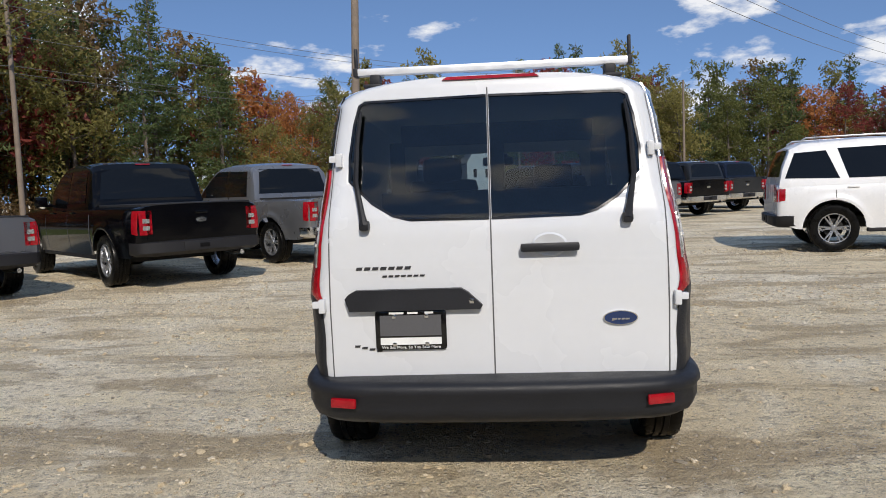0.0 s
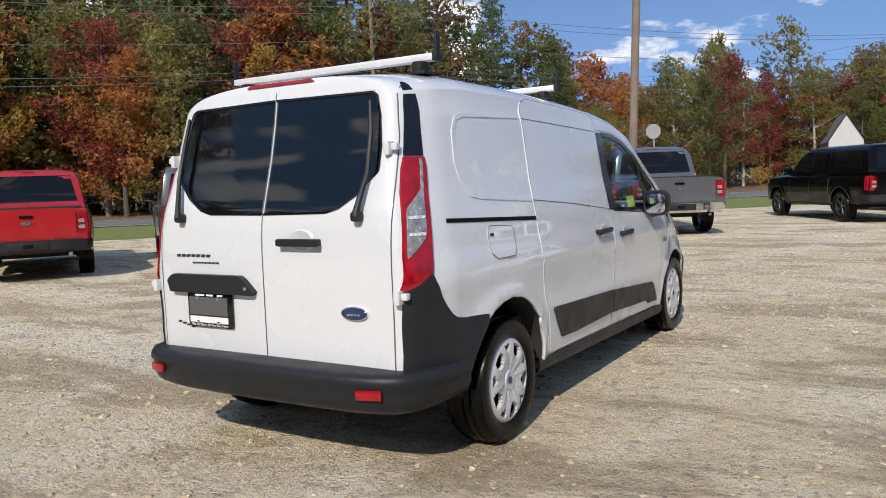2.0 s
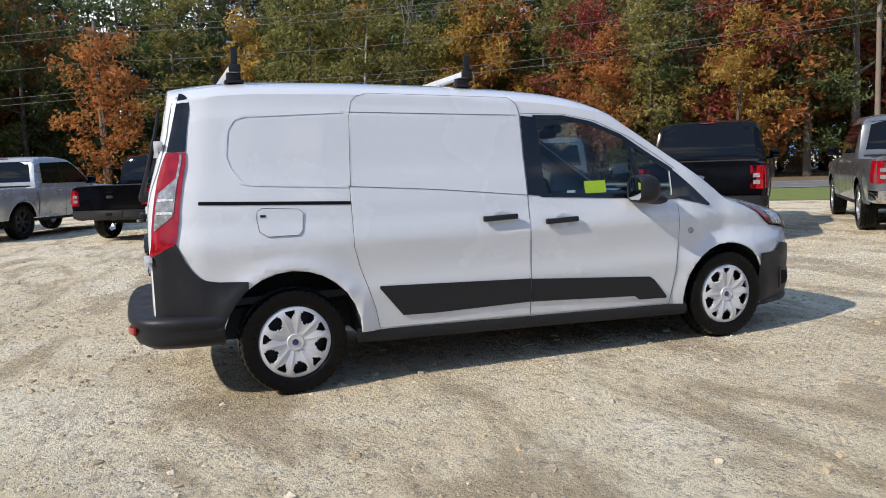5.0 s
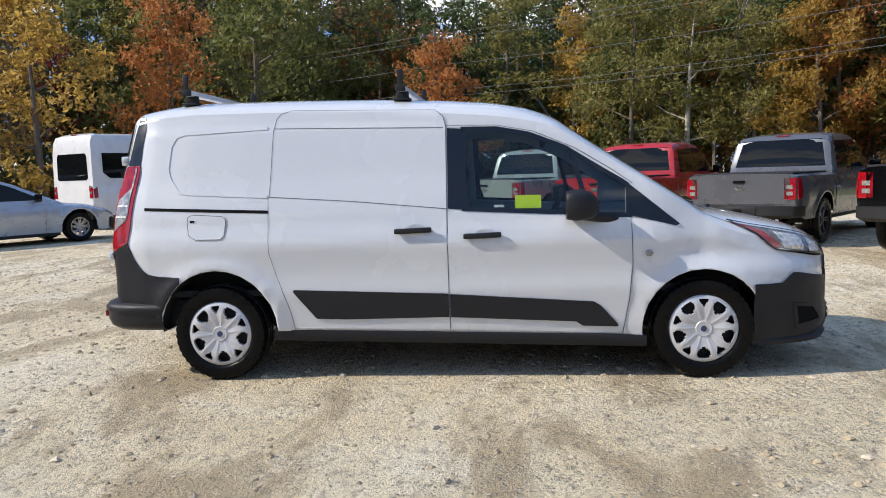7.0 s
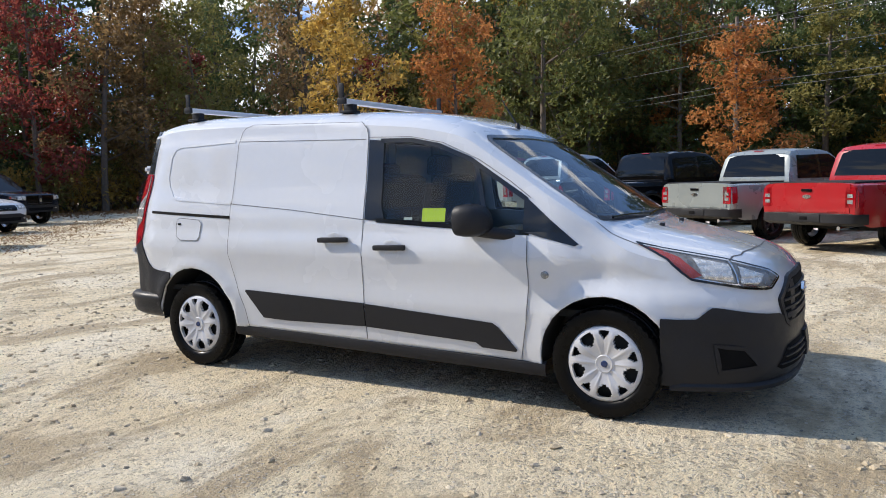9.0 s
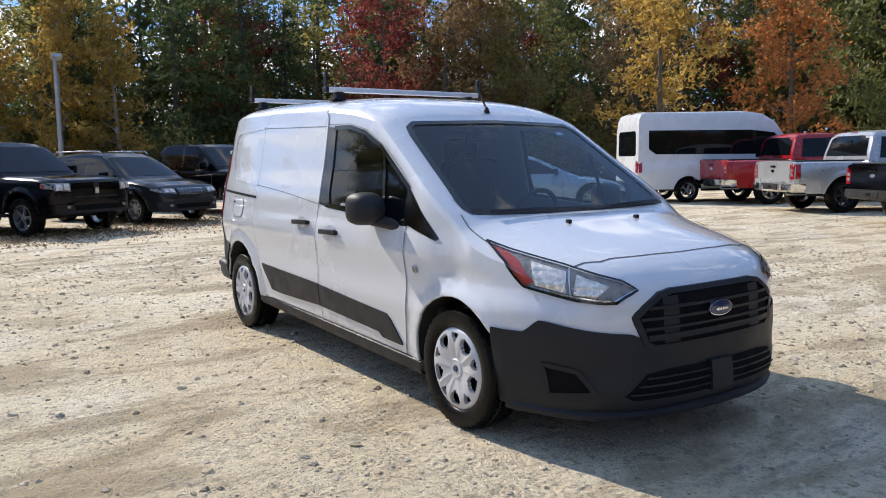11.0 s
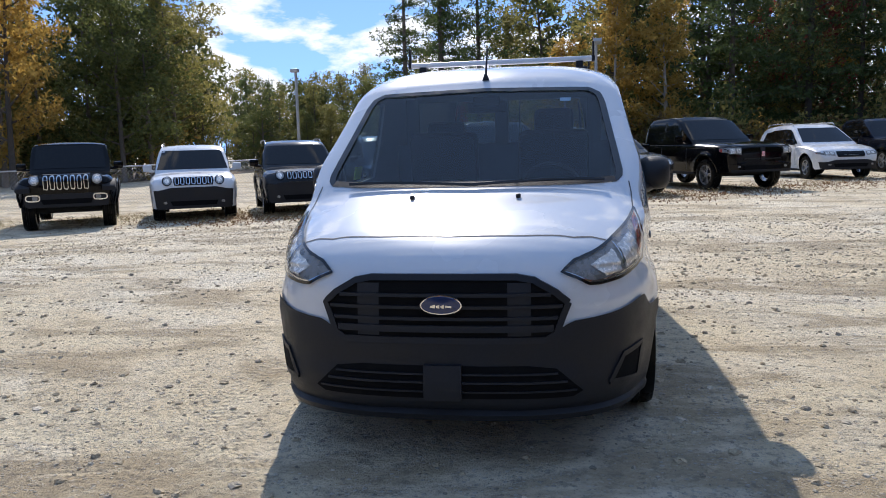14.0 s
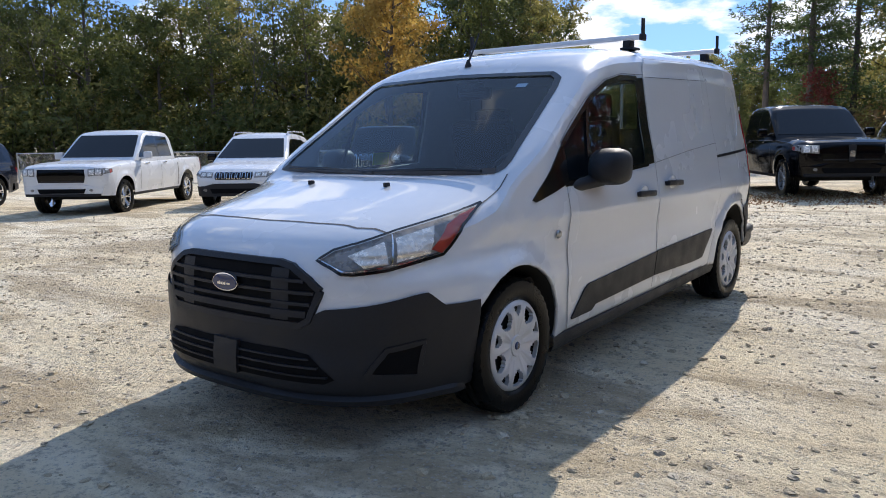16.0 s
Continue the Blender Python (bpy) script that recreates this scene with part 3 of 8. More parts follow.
    for sx in (1, -1):
        bm = panel(ftree, [(sx * 0.30 - 0.045, 0.53), (sx * 0.30 + 0.045, 0.53), (sx * 0.30 + 0.045, 0.735), (sx * 0.30 - 0.045, 0.735)], front, (0, -1, 0), 0.008, 0.0, 6, 6)
        part("grille_divider", bm, PLASTIC, grille)

    def oval(c, a, b, put, way, off, parent, tr, name="badge"):
        ring = [(c[0] + a * math.cos(t), c[1] + b * math.sin(t)) for t in [2 * math.pi * k / 28 + 0.01 for k in range(28)]]
        o = part(name, panel(tr, ring, put, way, off, 0.014, 8, 14), CHROME, parent, "oval badge with a chrome rim")
        ring2 = [(c[0] + (u - c[0]) * 0.93, c[1] + (v - c[1]) * 0.88) for u, v in ring]
        part("badge_face", panel(tr, ring2, put, way, off + 0.003, 0.003, 8, 14), BLUE, o, "dark blue enamel face")
        bm = bmesh.new()
        for k, (du, w) in enumerate(((-0.36, 0.3), (-0.08, 0.16), (0.14, 0.16), (0.38, 0.24))):
            u0 = c[0] + a * du
            panel(tr, [(u0 - a * w / 2, c[1] - b * (0.28 if k else 0.4)), (u0 + a * w / 2, c[1] - b * 0.2), (u0 + a * w / 2, c[1] - b * 0.02), (u0 - a * w / 2, c[1] + b * (0.1 if k else 0.35))], put, way, off + 0.006, 0.002, 3, 3, bm)
        part("badge_mark", bm, CHROME, o)
        return o

    oval((0.0, 0.655), 0.082, 0.036, front, (0, -1, 0), 0.03, van, ftree)
    # lower intake, slats, number plate mount, lamp pockets
    low = [(-0.54, 0.305), (-0.50, 0.285), (0.50, 0.285), (0.54, 0.305), (0.44, 0.398), (0.33, 0.412), (-0.33, 0.412), (-0.44, 0.398)]
    # no opening is cut: a near-black sheet paints the shade of the intake
    intake = part("lower_intake", panel(ftree, low, front, (0, -1, 0), 0.013, 0.0, 26, 8), SHADE_BLACK, bumper, "dark lower air intake")
    for z in (0.317, 0.350, 0.382):
        s = spans(low, z)
        part("intake_slat", panel(ftree, [(s[0] + 0.015, z - 0.007), (s[1] - 0.015, z - 0.007), (s[1] - 0.015, z + 0.007), (s[0] + 0.015, z + 0.007)], front, (0, -1, 0), 0.022, 0.015, 26, 3), PLASTIC, intake)
    part("plate_mount", panel(ftree, [(-0.075, 0.28), (0.075, 0.28), (0.075, 0.415), (-0.075, 0.415)], front, (0, -1, 0), 0.03, 0.03, 5, 5), PLASTIC, intake)
    for sx in (1, -1):
        d = Vector((-0.55 * sx, -0.83, 0))
        e = Vector((-0.83 * sx, 0.55, 0)) * -1
        put = lambda u, v: Vector((sx * 0.70, 3.72, v)) + e * u - d * 2
        pocket = [(-0.10, 0.32), (0.09, 0.30), (0.12, 0.44), (-0.02, 0.42)]
        # the pocket has no depth; its inner shade is painted near-black
        part("lamp_pocket", panel(ftree, pocket, put, d, 0.013, 0.0, 8, 6), SHADE_BLACK, bumper, "recessed dark lamp pocket")
        bm = bmesh.new()
        ribbon(ftree, pocket + pocket[:1], put, d, 0.022, 0.018, bm, 4)
        skirt(bm, d * 0.012)
        part("pocket_frame", bm, PLASTIC, bumper)

    # headlamps
    for sx in (1, -1):
        d = Vector((-0.787 * sx, -0.617, 0))
        ux = Vector((-0.617 * sx, 0.787, 0))
        put = lambda u, v: Vector((sx * 0.787, 0.617, 0)) * 4 + ux * u + Vector((0, 0, v))
        hl = [(2.045, 0.960), (2.167, 0.876), (2.228, 0.812), (2.27, 0.777), (2.41, 0.753), (2.517, 0.733), (2.64, 0.721), (2.684, 0.723), (2.766, 0.770), (2.70, 0.807), (2.582, 0.838), (2.453, 0.872), (2.315, 0.899), (2.167, 0.928)]
        lamp = part("headlamp", panel(ftree, hl, put, d, 0.002, 0.0, 12, 14), LAMP, van, "clear headlamp with an amber corner")
        part("amber_reflector", panel(ftree, [(2.055, 0.953), (2.167, 0.880), (2.228, 0.816), (2.272, 0.781), (2.318, 0.800), (2.257, 0.857), (2.231, 0.888), (2.165, 0.920)], put, d, 0.004, 0.0, 6, 8), AMBER, lamp, "amber side reflector")
        for bowl in ([(2.325, 0.785), (2.47, 0.762), (2.462, 0.85), (2.29, 0.885)], [(2.505, 0.757), (2.60, 0.744), (2.655, 0.79), (2.51, 0.838)]):
            bm = panel(ftree, bowl, put, d, 0.006, 0.0, 10, 10)
            for v in bm.verts:
                v.co += d * 0.004 * math.sin(v.co.z * 180)
            part("lamp_bowl", bm, BOWL, lamp, "chrome reflector bowl", sharp=180)
        bm = bmesh.new()
        ribbon(ftree, [(2.285, 0.785), (2.41, 0.761), (2.64, 0.730), (2.68, 0.732), (2.752, 0.769)], put, d, 0.006, 0.008, bm, 5)
        ribbon(ftree, [(2.473, 0.860), (2.491, 0.755)], put, d, 0.006, 0.008, bm, 5)
        part("lamp_trim", bm, CHROME, lamp, "chrome trim line")
        bm = bmesh.new()
        ribbon(ftree, hl + hl[:1], put, d, 0.012, 0.013, bm, 4)
        part("lamp_rim", bm, GLOSSBLACK, lamp)
        cover = panel(ftree, hl, put, d, 0.012, 0.0, 12, 14)
        cover.normal_update()
        bmesh.ops.reverse_faces(cover, faces=[f for f in cover.faces if f.normal.dot(d) > 0])
        part("lamp_cover", cover, LENS, lamp, "clear plastic lens", recalc=False)

    # tail lamps and the black trims above them, corner pieces below
    for sx in (1, -1):
        edge_a = lambda z: at([(0.845, -0.742), (0.92, -0.728), (1.15, -0.712), (1.32, -0.714), (1.41, -0.700), (1.455, -0.697)], z)
        edge_b = lambda z: at([(0.845, -0.735), (0.913, -0.605), (0.995, -0.588), (1.16, -0.576), (1.36, -0.574), (1.41, -0.585), (1.455, -0.598)], z)
        rows = [(z, [edge_a(z) + (edge_b(z) - edge_a(z)) * k / 9 for k in range(10)]) for z in (0.848, 0.87, 0.89, 0.913, 0.95, 0.995, 1.08, 1.16, 1.26, 1.36, 1.41)]
        tl = part("tail_lamp", sh.patch(rows, 0.010, sx), REDLENS, van, "tall red and clear tail lamp")

        def slant(z0, z1, f0, f1, name, m, lab, off):
            rows = []
            for z in np.linspace(z0, z1, 12):
                ya, yb, s0, s1 = edge_a(z), edge_b(z), f0(z), f1(z)
                rows.append((z, [ya + (yb - ya) * (s0 + (s1 - s0) * k / 7) for k in range(8)]))
            part(name, sh.patch(rows, off, sx), m, tl, lab)
        slant(0.985, 1.268, lambda z: 0.10 + 0.62 * max(z - 1.185, 0) / 0.083, lambda z: 0.80 - 0.68 * max(1.07 - z, 0) / 0.085, "clear_section", CLEARLENS, "clear slanting reversing section", 0.014)
        slant(1.266, 1.40, lambda z: 0.72, lambda z: 0.82, "clear_strip", CLEARLENS, "thin clear strip", 0.014)
        for z in (1.075, 1.145):
            slant(z, z + 0.012, lambda z: 0.14, lambda z: 0.74, "lamp_rib", BOWL, "", 0.017)
        rows = []
        for z in (1.415, 1.45, 1.53, 1.61, 1.66, 1.69, 1.71, 1.726, 1.738):
            ya, yb = at([(1.41, -0.700), (1.63, -0.686), (1.742, -0.668)], z), at([(1.41, -0.588), (1.53, -0.595), (1.68, -0.592), (1.70, -0.600), (1.726, -0.625), (1.742, -0.66)], z)
            rows.append((z, [ya + (yb - ya) * k / 6 for k in range(7)]))
        part("corner_trim", sh.patch(rows, 0.005, sx), GLOSSBLACK, van, "glossy black corner trim")
        zc = [(-0.75, 0.50), (-0.735, 0.842), (-0.70, 0.862), (-0.605, 0.910), (-0.58, 0.852), (-0.561, 0.808), (-0.53, 0.76), (-0.496, 0.722), (-0.46, 0.702), (-0.40, 0.69), (-0.24, 0.683)]
        bm = bmesh.new()
        cols = [-0.735, -0.72, -0.70, -0.68, -0.655, -0.63, -0.605, -0.58, -0.561, -0.53, -0.496, -0.46, -0.42, -0.395, -0.35, -0.30, -0.26, -0.24]
        g = []
        for k in range(9):
            r = []
            for y in cols:
                lo = 0.42
                if y > -0.395:
                    lo = 0.33 + math.sqrt(max(0.392 ** 2 - y * y, 0.0))
                z = lo + (max(at(zc, y), lo + 0.002) - lo) * k / 8
                p = sh.side(y, z)
                r.append((sx * (p.x + 0.008), p.y - 0.004, z))
            g.append(r)
        sheet(bm, g)
        skirt(bm, Vector((-sx * 0.012, 0, 0)))
        part("rear_corner", bm, PLASTIC, van, "black plastic rear corner panel")

    # rear bumper
    plan = [(0.0, -0.905), (0.30, -0.90), (0.52, -0.888), (0.66, -0.866), (0.75, -0.83), (0.815, -0.77), (0.855, -0.68), (0.875, -0.56), (0.882, -0.44), (0.884, -0.385)]
    plan = [(-x, y) for x, y in plan[:0:-1]] + plan
    prof = [(-0.16, 0.515), (-0.05, 0.512), (-0.015, 0.506), (0.0, 0.488), (0.002, 0.462), (-0.012, 0.445), (-0.012, 0.40), (-0.03, 0.355), (-0.08, 0.325), (-0.2, 0.31)]
    bm = bmesh.new()
    rows = []
    for o, z in prof:
        row = []
        for i, (x, y) in enumerate(plan):
            a, b = Vector((*plan[max(i - 1, 0)], 0)), Vector((*plan[min(i + 1, len(plan) - 1)], 0))
            t = (b - a).normalized()
            nor = Vector((t.y, -t.x, 0))
            row.append(Vector((x, y, z)) + nor * o)
        rows.append(row)
    sheet(bm, rows)
    rb = part("rear_bumper", bm, PLASTIC, van, "black textured plastic rear bumper", sharp=50)
    for sx in (1, -1):
        bm = bmesh.new()
        box(bm, (sx * 0.655, -0.868, 0.428), (0.115, 0.02, 0.042), 0.008, Matrix.Rotation(sx * 0.28, 4, "Z"))
        part("rear_reflector", bm, REDLENS, rb, "red bumper reflector")

    # glazing
    def outward(bm, way):
        """Turns every face of a pane to look against the given direction."""
        bm.normal_update()
        bmesh.ops.reverse_faces(bm, faces=[f for f in bm.faces if f.normal.dot(Vector(way)) > 0])
        bm.normal_update()
        return bm

    tint = lambda nm, tr, poly, put, way, m, lab, off=-0.004: part(nm, outward(panel(tr, poly, put, way, off, 0.0, 16, 14), way), m, van, lab, recalc=False)
    wsp = [(u * 1.012, v) for u, v in ws]
    tint("windscreen", ftree, wsp, lambda u, v: (u, 6.0, v), (0, -1, 0), GLASS_WS, "tinted curved windscreen")
    bm = bmesh.new()
    ribbon(ftree, ws + ws[:1], lambda u, v: (u, 6.0, v), (0, -1, 0), 0.036, 0.002, bm, 8)
    part("windscreen_surround", bm, GLOSSBLACK, van, "black windscreen border")
    for sx, put, way in SIDES:
        pane = tint("side_window", ftree, side_win, put, way, GLASS_SIDE, "tinted front door window")
        trim = part("pillar_trim", panel(ftree, [(1.514, 1.083), (1.64, 1.073), (1.66, 1.10), (1.635, 1.17), (1.625, 1.575), (1.514, 1.585)], put, way, 0.004, 0.0, 5, 10), GLOSSBLACK, van, "black door pillar trim")
        bm = bmesh.new()
        ribbon(ftree, [(1.6, 1.575), (1.82, 1.57), (2.02, 1.53), (2.24, 1.44), (2.45, 1.305), (2.61, 1.205), (2.63, 1.015), (2.2, 1.045), (1.6, 1.08)], put, way, 0.028, 0.004, bm, 6)
        part("window_seal", bm, GLOSSBLACK, van, "black window seal")
        part("window_divider", panel(ftree, [(2.362, 1.035), (2.395, 1.035), (2.295, 1.41), (2.262, 1.425)], put, way, 0.004, 0.0, 3, 8), GLOSSBLACK, van)
        part("mirror_triangle", panel(ftree, [(2.60, 1.02), (2.90, 0.945), (2.92, 0.955), (2.64, 1.19), (2.60, 1.215)], put, way, 0.005, 0.006, 5, 8), GLOSSBLACK, van, "black corner trim at the mirror")
    for poly, sgn in ((rw_r, 1), (rw_l, -1)):
        pane = tint("rear_window", ftree, poly, rear, (0, 1, 0), GLASS_REAR, "dark privacy glass of the rear door")
        bm = bmesh.new()
        ribbon(ftree, poly if sgn > 0 else poly[::-1], rear, (0, 1, 0), 0.010, 0.003, bm, 5)
        part("rear_window_seal", bm, GLOSSBLACK, pane)

    # doors: raised panels on the shell
    for sx, put, way in SIDES:
        slide = [(0.372, 0.84), (0.40, 0.72), (0.49, 0.45), (0.512, 0.345), (1.503, 0.325), (1.503, 1.60), (1.49, 1.655), (1.44, 1.695), (0.52, 1.725), (0.45, 1.71), (0.41, 1.66), (0.372, 1.18)]
        sd = part("sliding_door", panel(ftree, slide, put, way, 0.0055, 0.008, 22, 50), WHITE, van, "white sliding side door")
        fd = part("front_door", panel(ftree, [(1.512, 0.325), (2.57, 0.29), (2.61, 0.50), (2.632, 0.72), (2.625, 0.95), (2.62, 1.00), (1.512, 1.062)], put, way, 0.0055, 0.008, 24, 34), WHITE, van, "white front door")
        for line in ([(0.366, 1.19), (0.366, 0.84), (0.395, 0.72), (0.485, 0.45), (0.507, 0.335)], [(1.508, 1.60), (1.508, 0.32)], [(2.63, 0.97), (2.637, 0.72), (2.615, 0.50), (2.575, 0.285)],
                     [(0.372, 1.18), (0.40, 1.60), (0.42, 1.68), (0.45, 1.712), (0.52, 1.728), (1.44, 1.698), (1.49, 1.66), (1.505, 1.60), (1.56, 1.598), (1.82, 1.59), (2.05, 1.545), (2.3, 1.435), (2.5, 1.31), (2.64, 1.21)], [(0.37, 1.185), (0.9, 1.145), (1.505, 1.083)], [(0.40, 1.618), (1.49, 1.588)]):
            part("door_gap", ribbon(ftree, line, put, way, 0.0036, 0.0075, None, 5), SEAM, van)
        bm = bmesh.new()
        ribbon(ftree, [(-0.478, 1.128), (0.366, 1.092)], put, way, 0.020, 0.003, bm, 16)
        part("door_rail", bm, SHADE_BLACK, van, "black sliding door rail")
        # stamped panel line on the rear quarter
        bm = bmesh.new()
        ribbon(ftree, [(0.36, 1.625), (-0.20, 1.608), (-0.26, 1.59), (-0.30, 1.53), (-0.32, 1.38), (-0.30, 1.31), (-0.245, 1.235), (-0.18, 1.222), (0.36, 1.19)], put, way, 0.02, 0.004, bm, 6)
        skirt(bm, Vector((-sx * 0.006, 0, 0)))
        part("stamped_edge", bm, WHITE, van)
        if sx > 0:
            fl = [(-0.175, 1.03), (-0.165, 0.955), (-0.12, 0.925), (0.05, 0.925), (0.075, 0.95), (0.085, 1.05), (0.06, 1.072), (-0.14, 1.085), (-0.17, 1.07)]
            flap = part("fuel_flap", panel(ftree, fl, put, way, 0.005, 0.004, 8, 8), WHITE, van, "white fuel filler flap")
            bm = bmesh.new()
            ribbon(ftree, fl + fl[:1], put, way, 0.0035, 0.0055, bm, 3)
            part("flap_gap", bm, SEAM, flap)
            part("flap_latch", panel(ftree, [(-0.155, 1.035), (-0.125, 1.035), (-0.125, 1.06), (-0.155, 1.06)], put, way, 0.008, 0.004, 3, 3), GLOSSBLACK, flap)
        # lower cladding
        for nm, pl in (("door_cladding", [(0.652, 0.405), (0.852, 0.398), (0.93, 0.428), (1.503, 0.405), (1.503, 0.555), (0.515, 0.592), (0.508, 0.582)]), ("door_cladding", [(1.513, 0.404), (2.29, 0.367), (2.33, 0.340), (2.545, 0.332), (2.55, 0.342), (2.44, 0.468), (2.40, 0.492), (1.513, 0.553)])):
            part(nm, panel(ftree, pl, put, way, 0.014, 0.014, 12, 8), PLASTIC, van, "black plastic lower door cladding")
        # handles
        for y0, z0 in ((1.295, 0.955), (1.725, 0.915)):
            bm = bmesh.new()
            box(bm, (sx * 0.926, y0, z0), (0.022, 0.235, 0.034), 0.010, Matrix.Rotation(0.03 * 1, 4, "X"))
            for e in (-0.085, 0.085):
                box(bm, (sx * 0.908, y0 + e, z0), (0.04, 0.04, 0.028), 0.006)
            part("door_handle", bm, PLASTIC, van, "black pull handle")
            bm = bmesh.new()
            lathe(bm, [(0.001, 0.9075), (0.03, 0.9085), (0.050, 0.9112), (0.058, 0.9085)], 24)
            bmesh.ops.transform(bm, matrix=Matrix.Translation((0, y0 + 0.01, z0 + 0.008)) @ Matrix.Diagonal((sx * 1.0, 1.1, 0.72, 1)), verts=bm.verts[:])
            part("handle_cup", bm, WHITE, van)
        # turn signal repeater on the wing
        bm = bmesh.new()
        lathe(bm, [(0.001, 0.012), (0.018, 0.010), (0.024, 0.002)], 20)
        p = sh.side(2.735, 0.785)
        bmesh.ops.transform(bm, matrix=Matrix.Translation((sx * (p.x + 0.004), 2.735, 0.785)) @ Matrix.Diagonal((sx, 1, 0.9, 1)), verts=bm.verts[:])
        part("wing_repeater", bm, CLEARLENS, van, "small round clear wing repeater")
        # door mirrors
        bm = bmesh.new()
        rings = []
        for cx, cy, cz, hx, hz in ((0.967, 2.240, 1.088, 0.074, 0.070), (0.967, 2.236, 1.088, 0.084, 0.080), (0.966, 2.245, 1.088, 0.090, 0.087), (0.964, 2.29, 1.089, 0.094, 0.094), (0.961, 2.34, 1.089, 0.092, 0.092), (0.957, 2.38, 1.086, 0.082, 0.080), (0.950, 2.41, 1.08, 0.062, 0.060), (0.945, 2.43, 1.075, 0.03, 0.03)):
            rings.append([(sx * (cx + hx * math.copysign(abs(math.cos(a)) ** 0.62, math.cos(a))), cy, cz + hz * math.copysign(abs(math.sin(a)) ** 0.62, math.sin(a))) for a in [2 * math.pi * k / 24 for k in range(24)]])
        vs = sheet(bm, rings, close=True)
        bm.faces.new(vs[-1])
        mir = part("door_mirror", bm, PLASTIC, van, "black plastic door mirror", sharp=60)
        bm = bmesh.new()
        box(bm, (sx * 0.967, 2.243, 1.088), (0.142, 0.008, 0.138), 0.003)
        part("mirror_glass", bm, MIRROR, mir, "mirror glass")
        bm = bmesh.new()
        rows = []
        for cx, cy, cz, hx, hz in ((0.835, 2.70, 0.972, 0.012, 0.012), (0.85, 2.62, 0.985, 0.026, 0.028), (0.868, 2.52, 1.0, 0.030, 0.034), (0.895, 2.43, 1.012, 0.034, 0.034), (0.93, 2.36, 1.03, 0.045, 0.040), (0.945, 2.31, 1.04, 0.04, 0.04)):
            rows.append([(sx * (cx + hx * math.cos(a)), cy, cz + hz * math.sin(a)) for a in [2 * math.pi * k / 12 for k in range(12)]])
        sheet(bm, rows, close=True)
        part("mirror_arm", bm, PLASTIC, mir)

    # bonnet gap lines, washer nozzles, wipers, antenna
    bm = bmesh.new()
    top = lambda u, v: (u, v, 3.0)
    line = [(0.0, 3.738), (0.30, 3.725), (0.45, 3.702), (0.51, 3.703), (0.58, 3.672), (0.645, 3.665)]
    flank = [(0.72, 3.50), (0.757, 3.348), (0.782, 3.21), (0.785, 3.06), (0.778, 2.99)]
    for sx in (1, -1):
        ribbon(ftree, [(sx * u, v) for u, v in line], top, (0, 0, -1), 0.009, 0.0015, bm, 6)
        ribbon(ftree, [(sx * u, v) for u, v in flank], top, (0, 0, -1), 0.006, 0.0015, bm, 6)
    part("bonnet_gap", bm, SEAM, van)
    bm = bmesh.new()
    ribbon(ftree, [(u * 0.715 / 8, 1.078 + 0.012 * (abs(u) / 8) ** 4) for u in range(-8, 9)], lambda u, v: (u, 6.0, v), (0, -1, 0), 0.045, 0.003, bm, 2)
    part("cowl", bm, PLASTIC, van, "black plastic scuttle panel")
    for sx in (1, -1):
        h = ftree.ray_cast(Vector((sx * 0.255, 3.225, 3)), Vector((0, 0, -1)))[0]
        bm = bmesh.new()
        box(bm, h + Vector((0, 0, 0.008)), (0.022, 0.03, 0.022), 0.006)
        part("washer_nozzle", bm, PLASTIC, van)
    for x0, x1, y1 in ((-0.05, 0.62, 3.03), (0.02, -0.66, 3.02)):
        bm = bmesh.new()
        pts = []
        for k in range(8):
            x, y = x0 + (x1 - x0) * k / 7, 3.085 + (y1 - 3.085) * k / 7
            h = ftree.ray_cast(Vector((x, y, 3)), Vector((0, 0, -1)))[0]
            pts.append(h + Vector((0, 0.008, 0.014)))
        tube(bm, pts, 0.008, 6)
        part("windscreen_wiper", bm, GLOSSBLACK, van, "black windscreen wiper")
    h = ftree.ray_cast(Vector((0, 2.19, 3)), Vector((0, 0, -1)))[0]
    bm = bmesh.new()
    lathe(bm, [(0.022, -0.004), (0.018, 0.012), (0.010, 0.03), (0.008, 0.036)], 16)
    bmesh.ops.transform(bm, matrix=Matrix.Translation(h) @ Matrix.Rotation(radians(-90), 4, "Y"), verts=bm.verts[:])
    tube(bm, [h + Vector((0, 0, 0.02)), h + Vector((0, -0.06, 0.11)), h + Vector((0, -0.115, 0.20))], [0.007, 0.0055, 0.0035], 8)
    part("antenna", bm, PLASTIC, van, "short black roof antenna")

    # rear door details
    part("rear_door_gap", ribbon(ftree, [(-0.016, 0.49), (-0.016, 1.80)], rear, (0, 1, 0), 0.006, 0.0015, None, 20), SEAM, van)
    for sx in (1, -1):
        bm = ribbon(ftree, [(sx * 0.715, 0.51), (sx * 0.718, 0.8), (sx * 0.712, 1.2), (sx * 0.69, 1.5), (sx * 0.655, 1.72)], rear, (0, 1, 0), 0.006, 0.0015, None, 6)
        part("rear_door_gap", bm, SEAM, van)
    rear_y = lambda x, z: ftree.ray_cast(Vector((x, -3, z)), Vector((0, 1, 0)))[0].y
    bm = panel(ftree, [(-0.648, 0.855), (-0.63, 0.80), (-0.07, 0.80), (-0.06, 0.815), (-0.12, 0.872), (-0.15, 0.89), (-0.60, 0.89), (-0.63, 0.875)], rear, (0, 1, 0), 0.034, 0.034, 12, 6)
    grip = part("plate_lamp_bar", bm, PLASTIC, van, "black plastic handle bar above the plate")
    bm = bmesh.new()
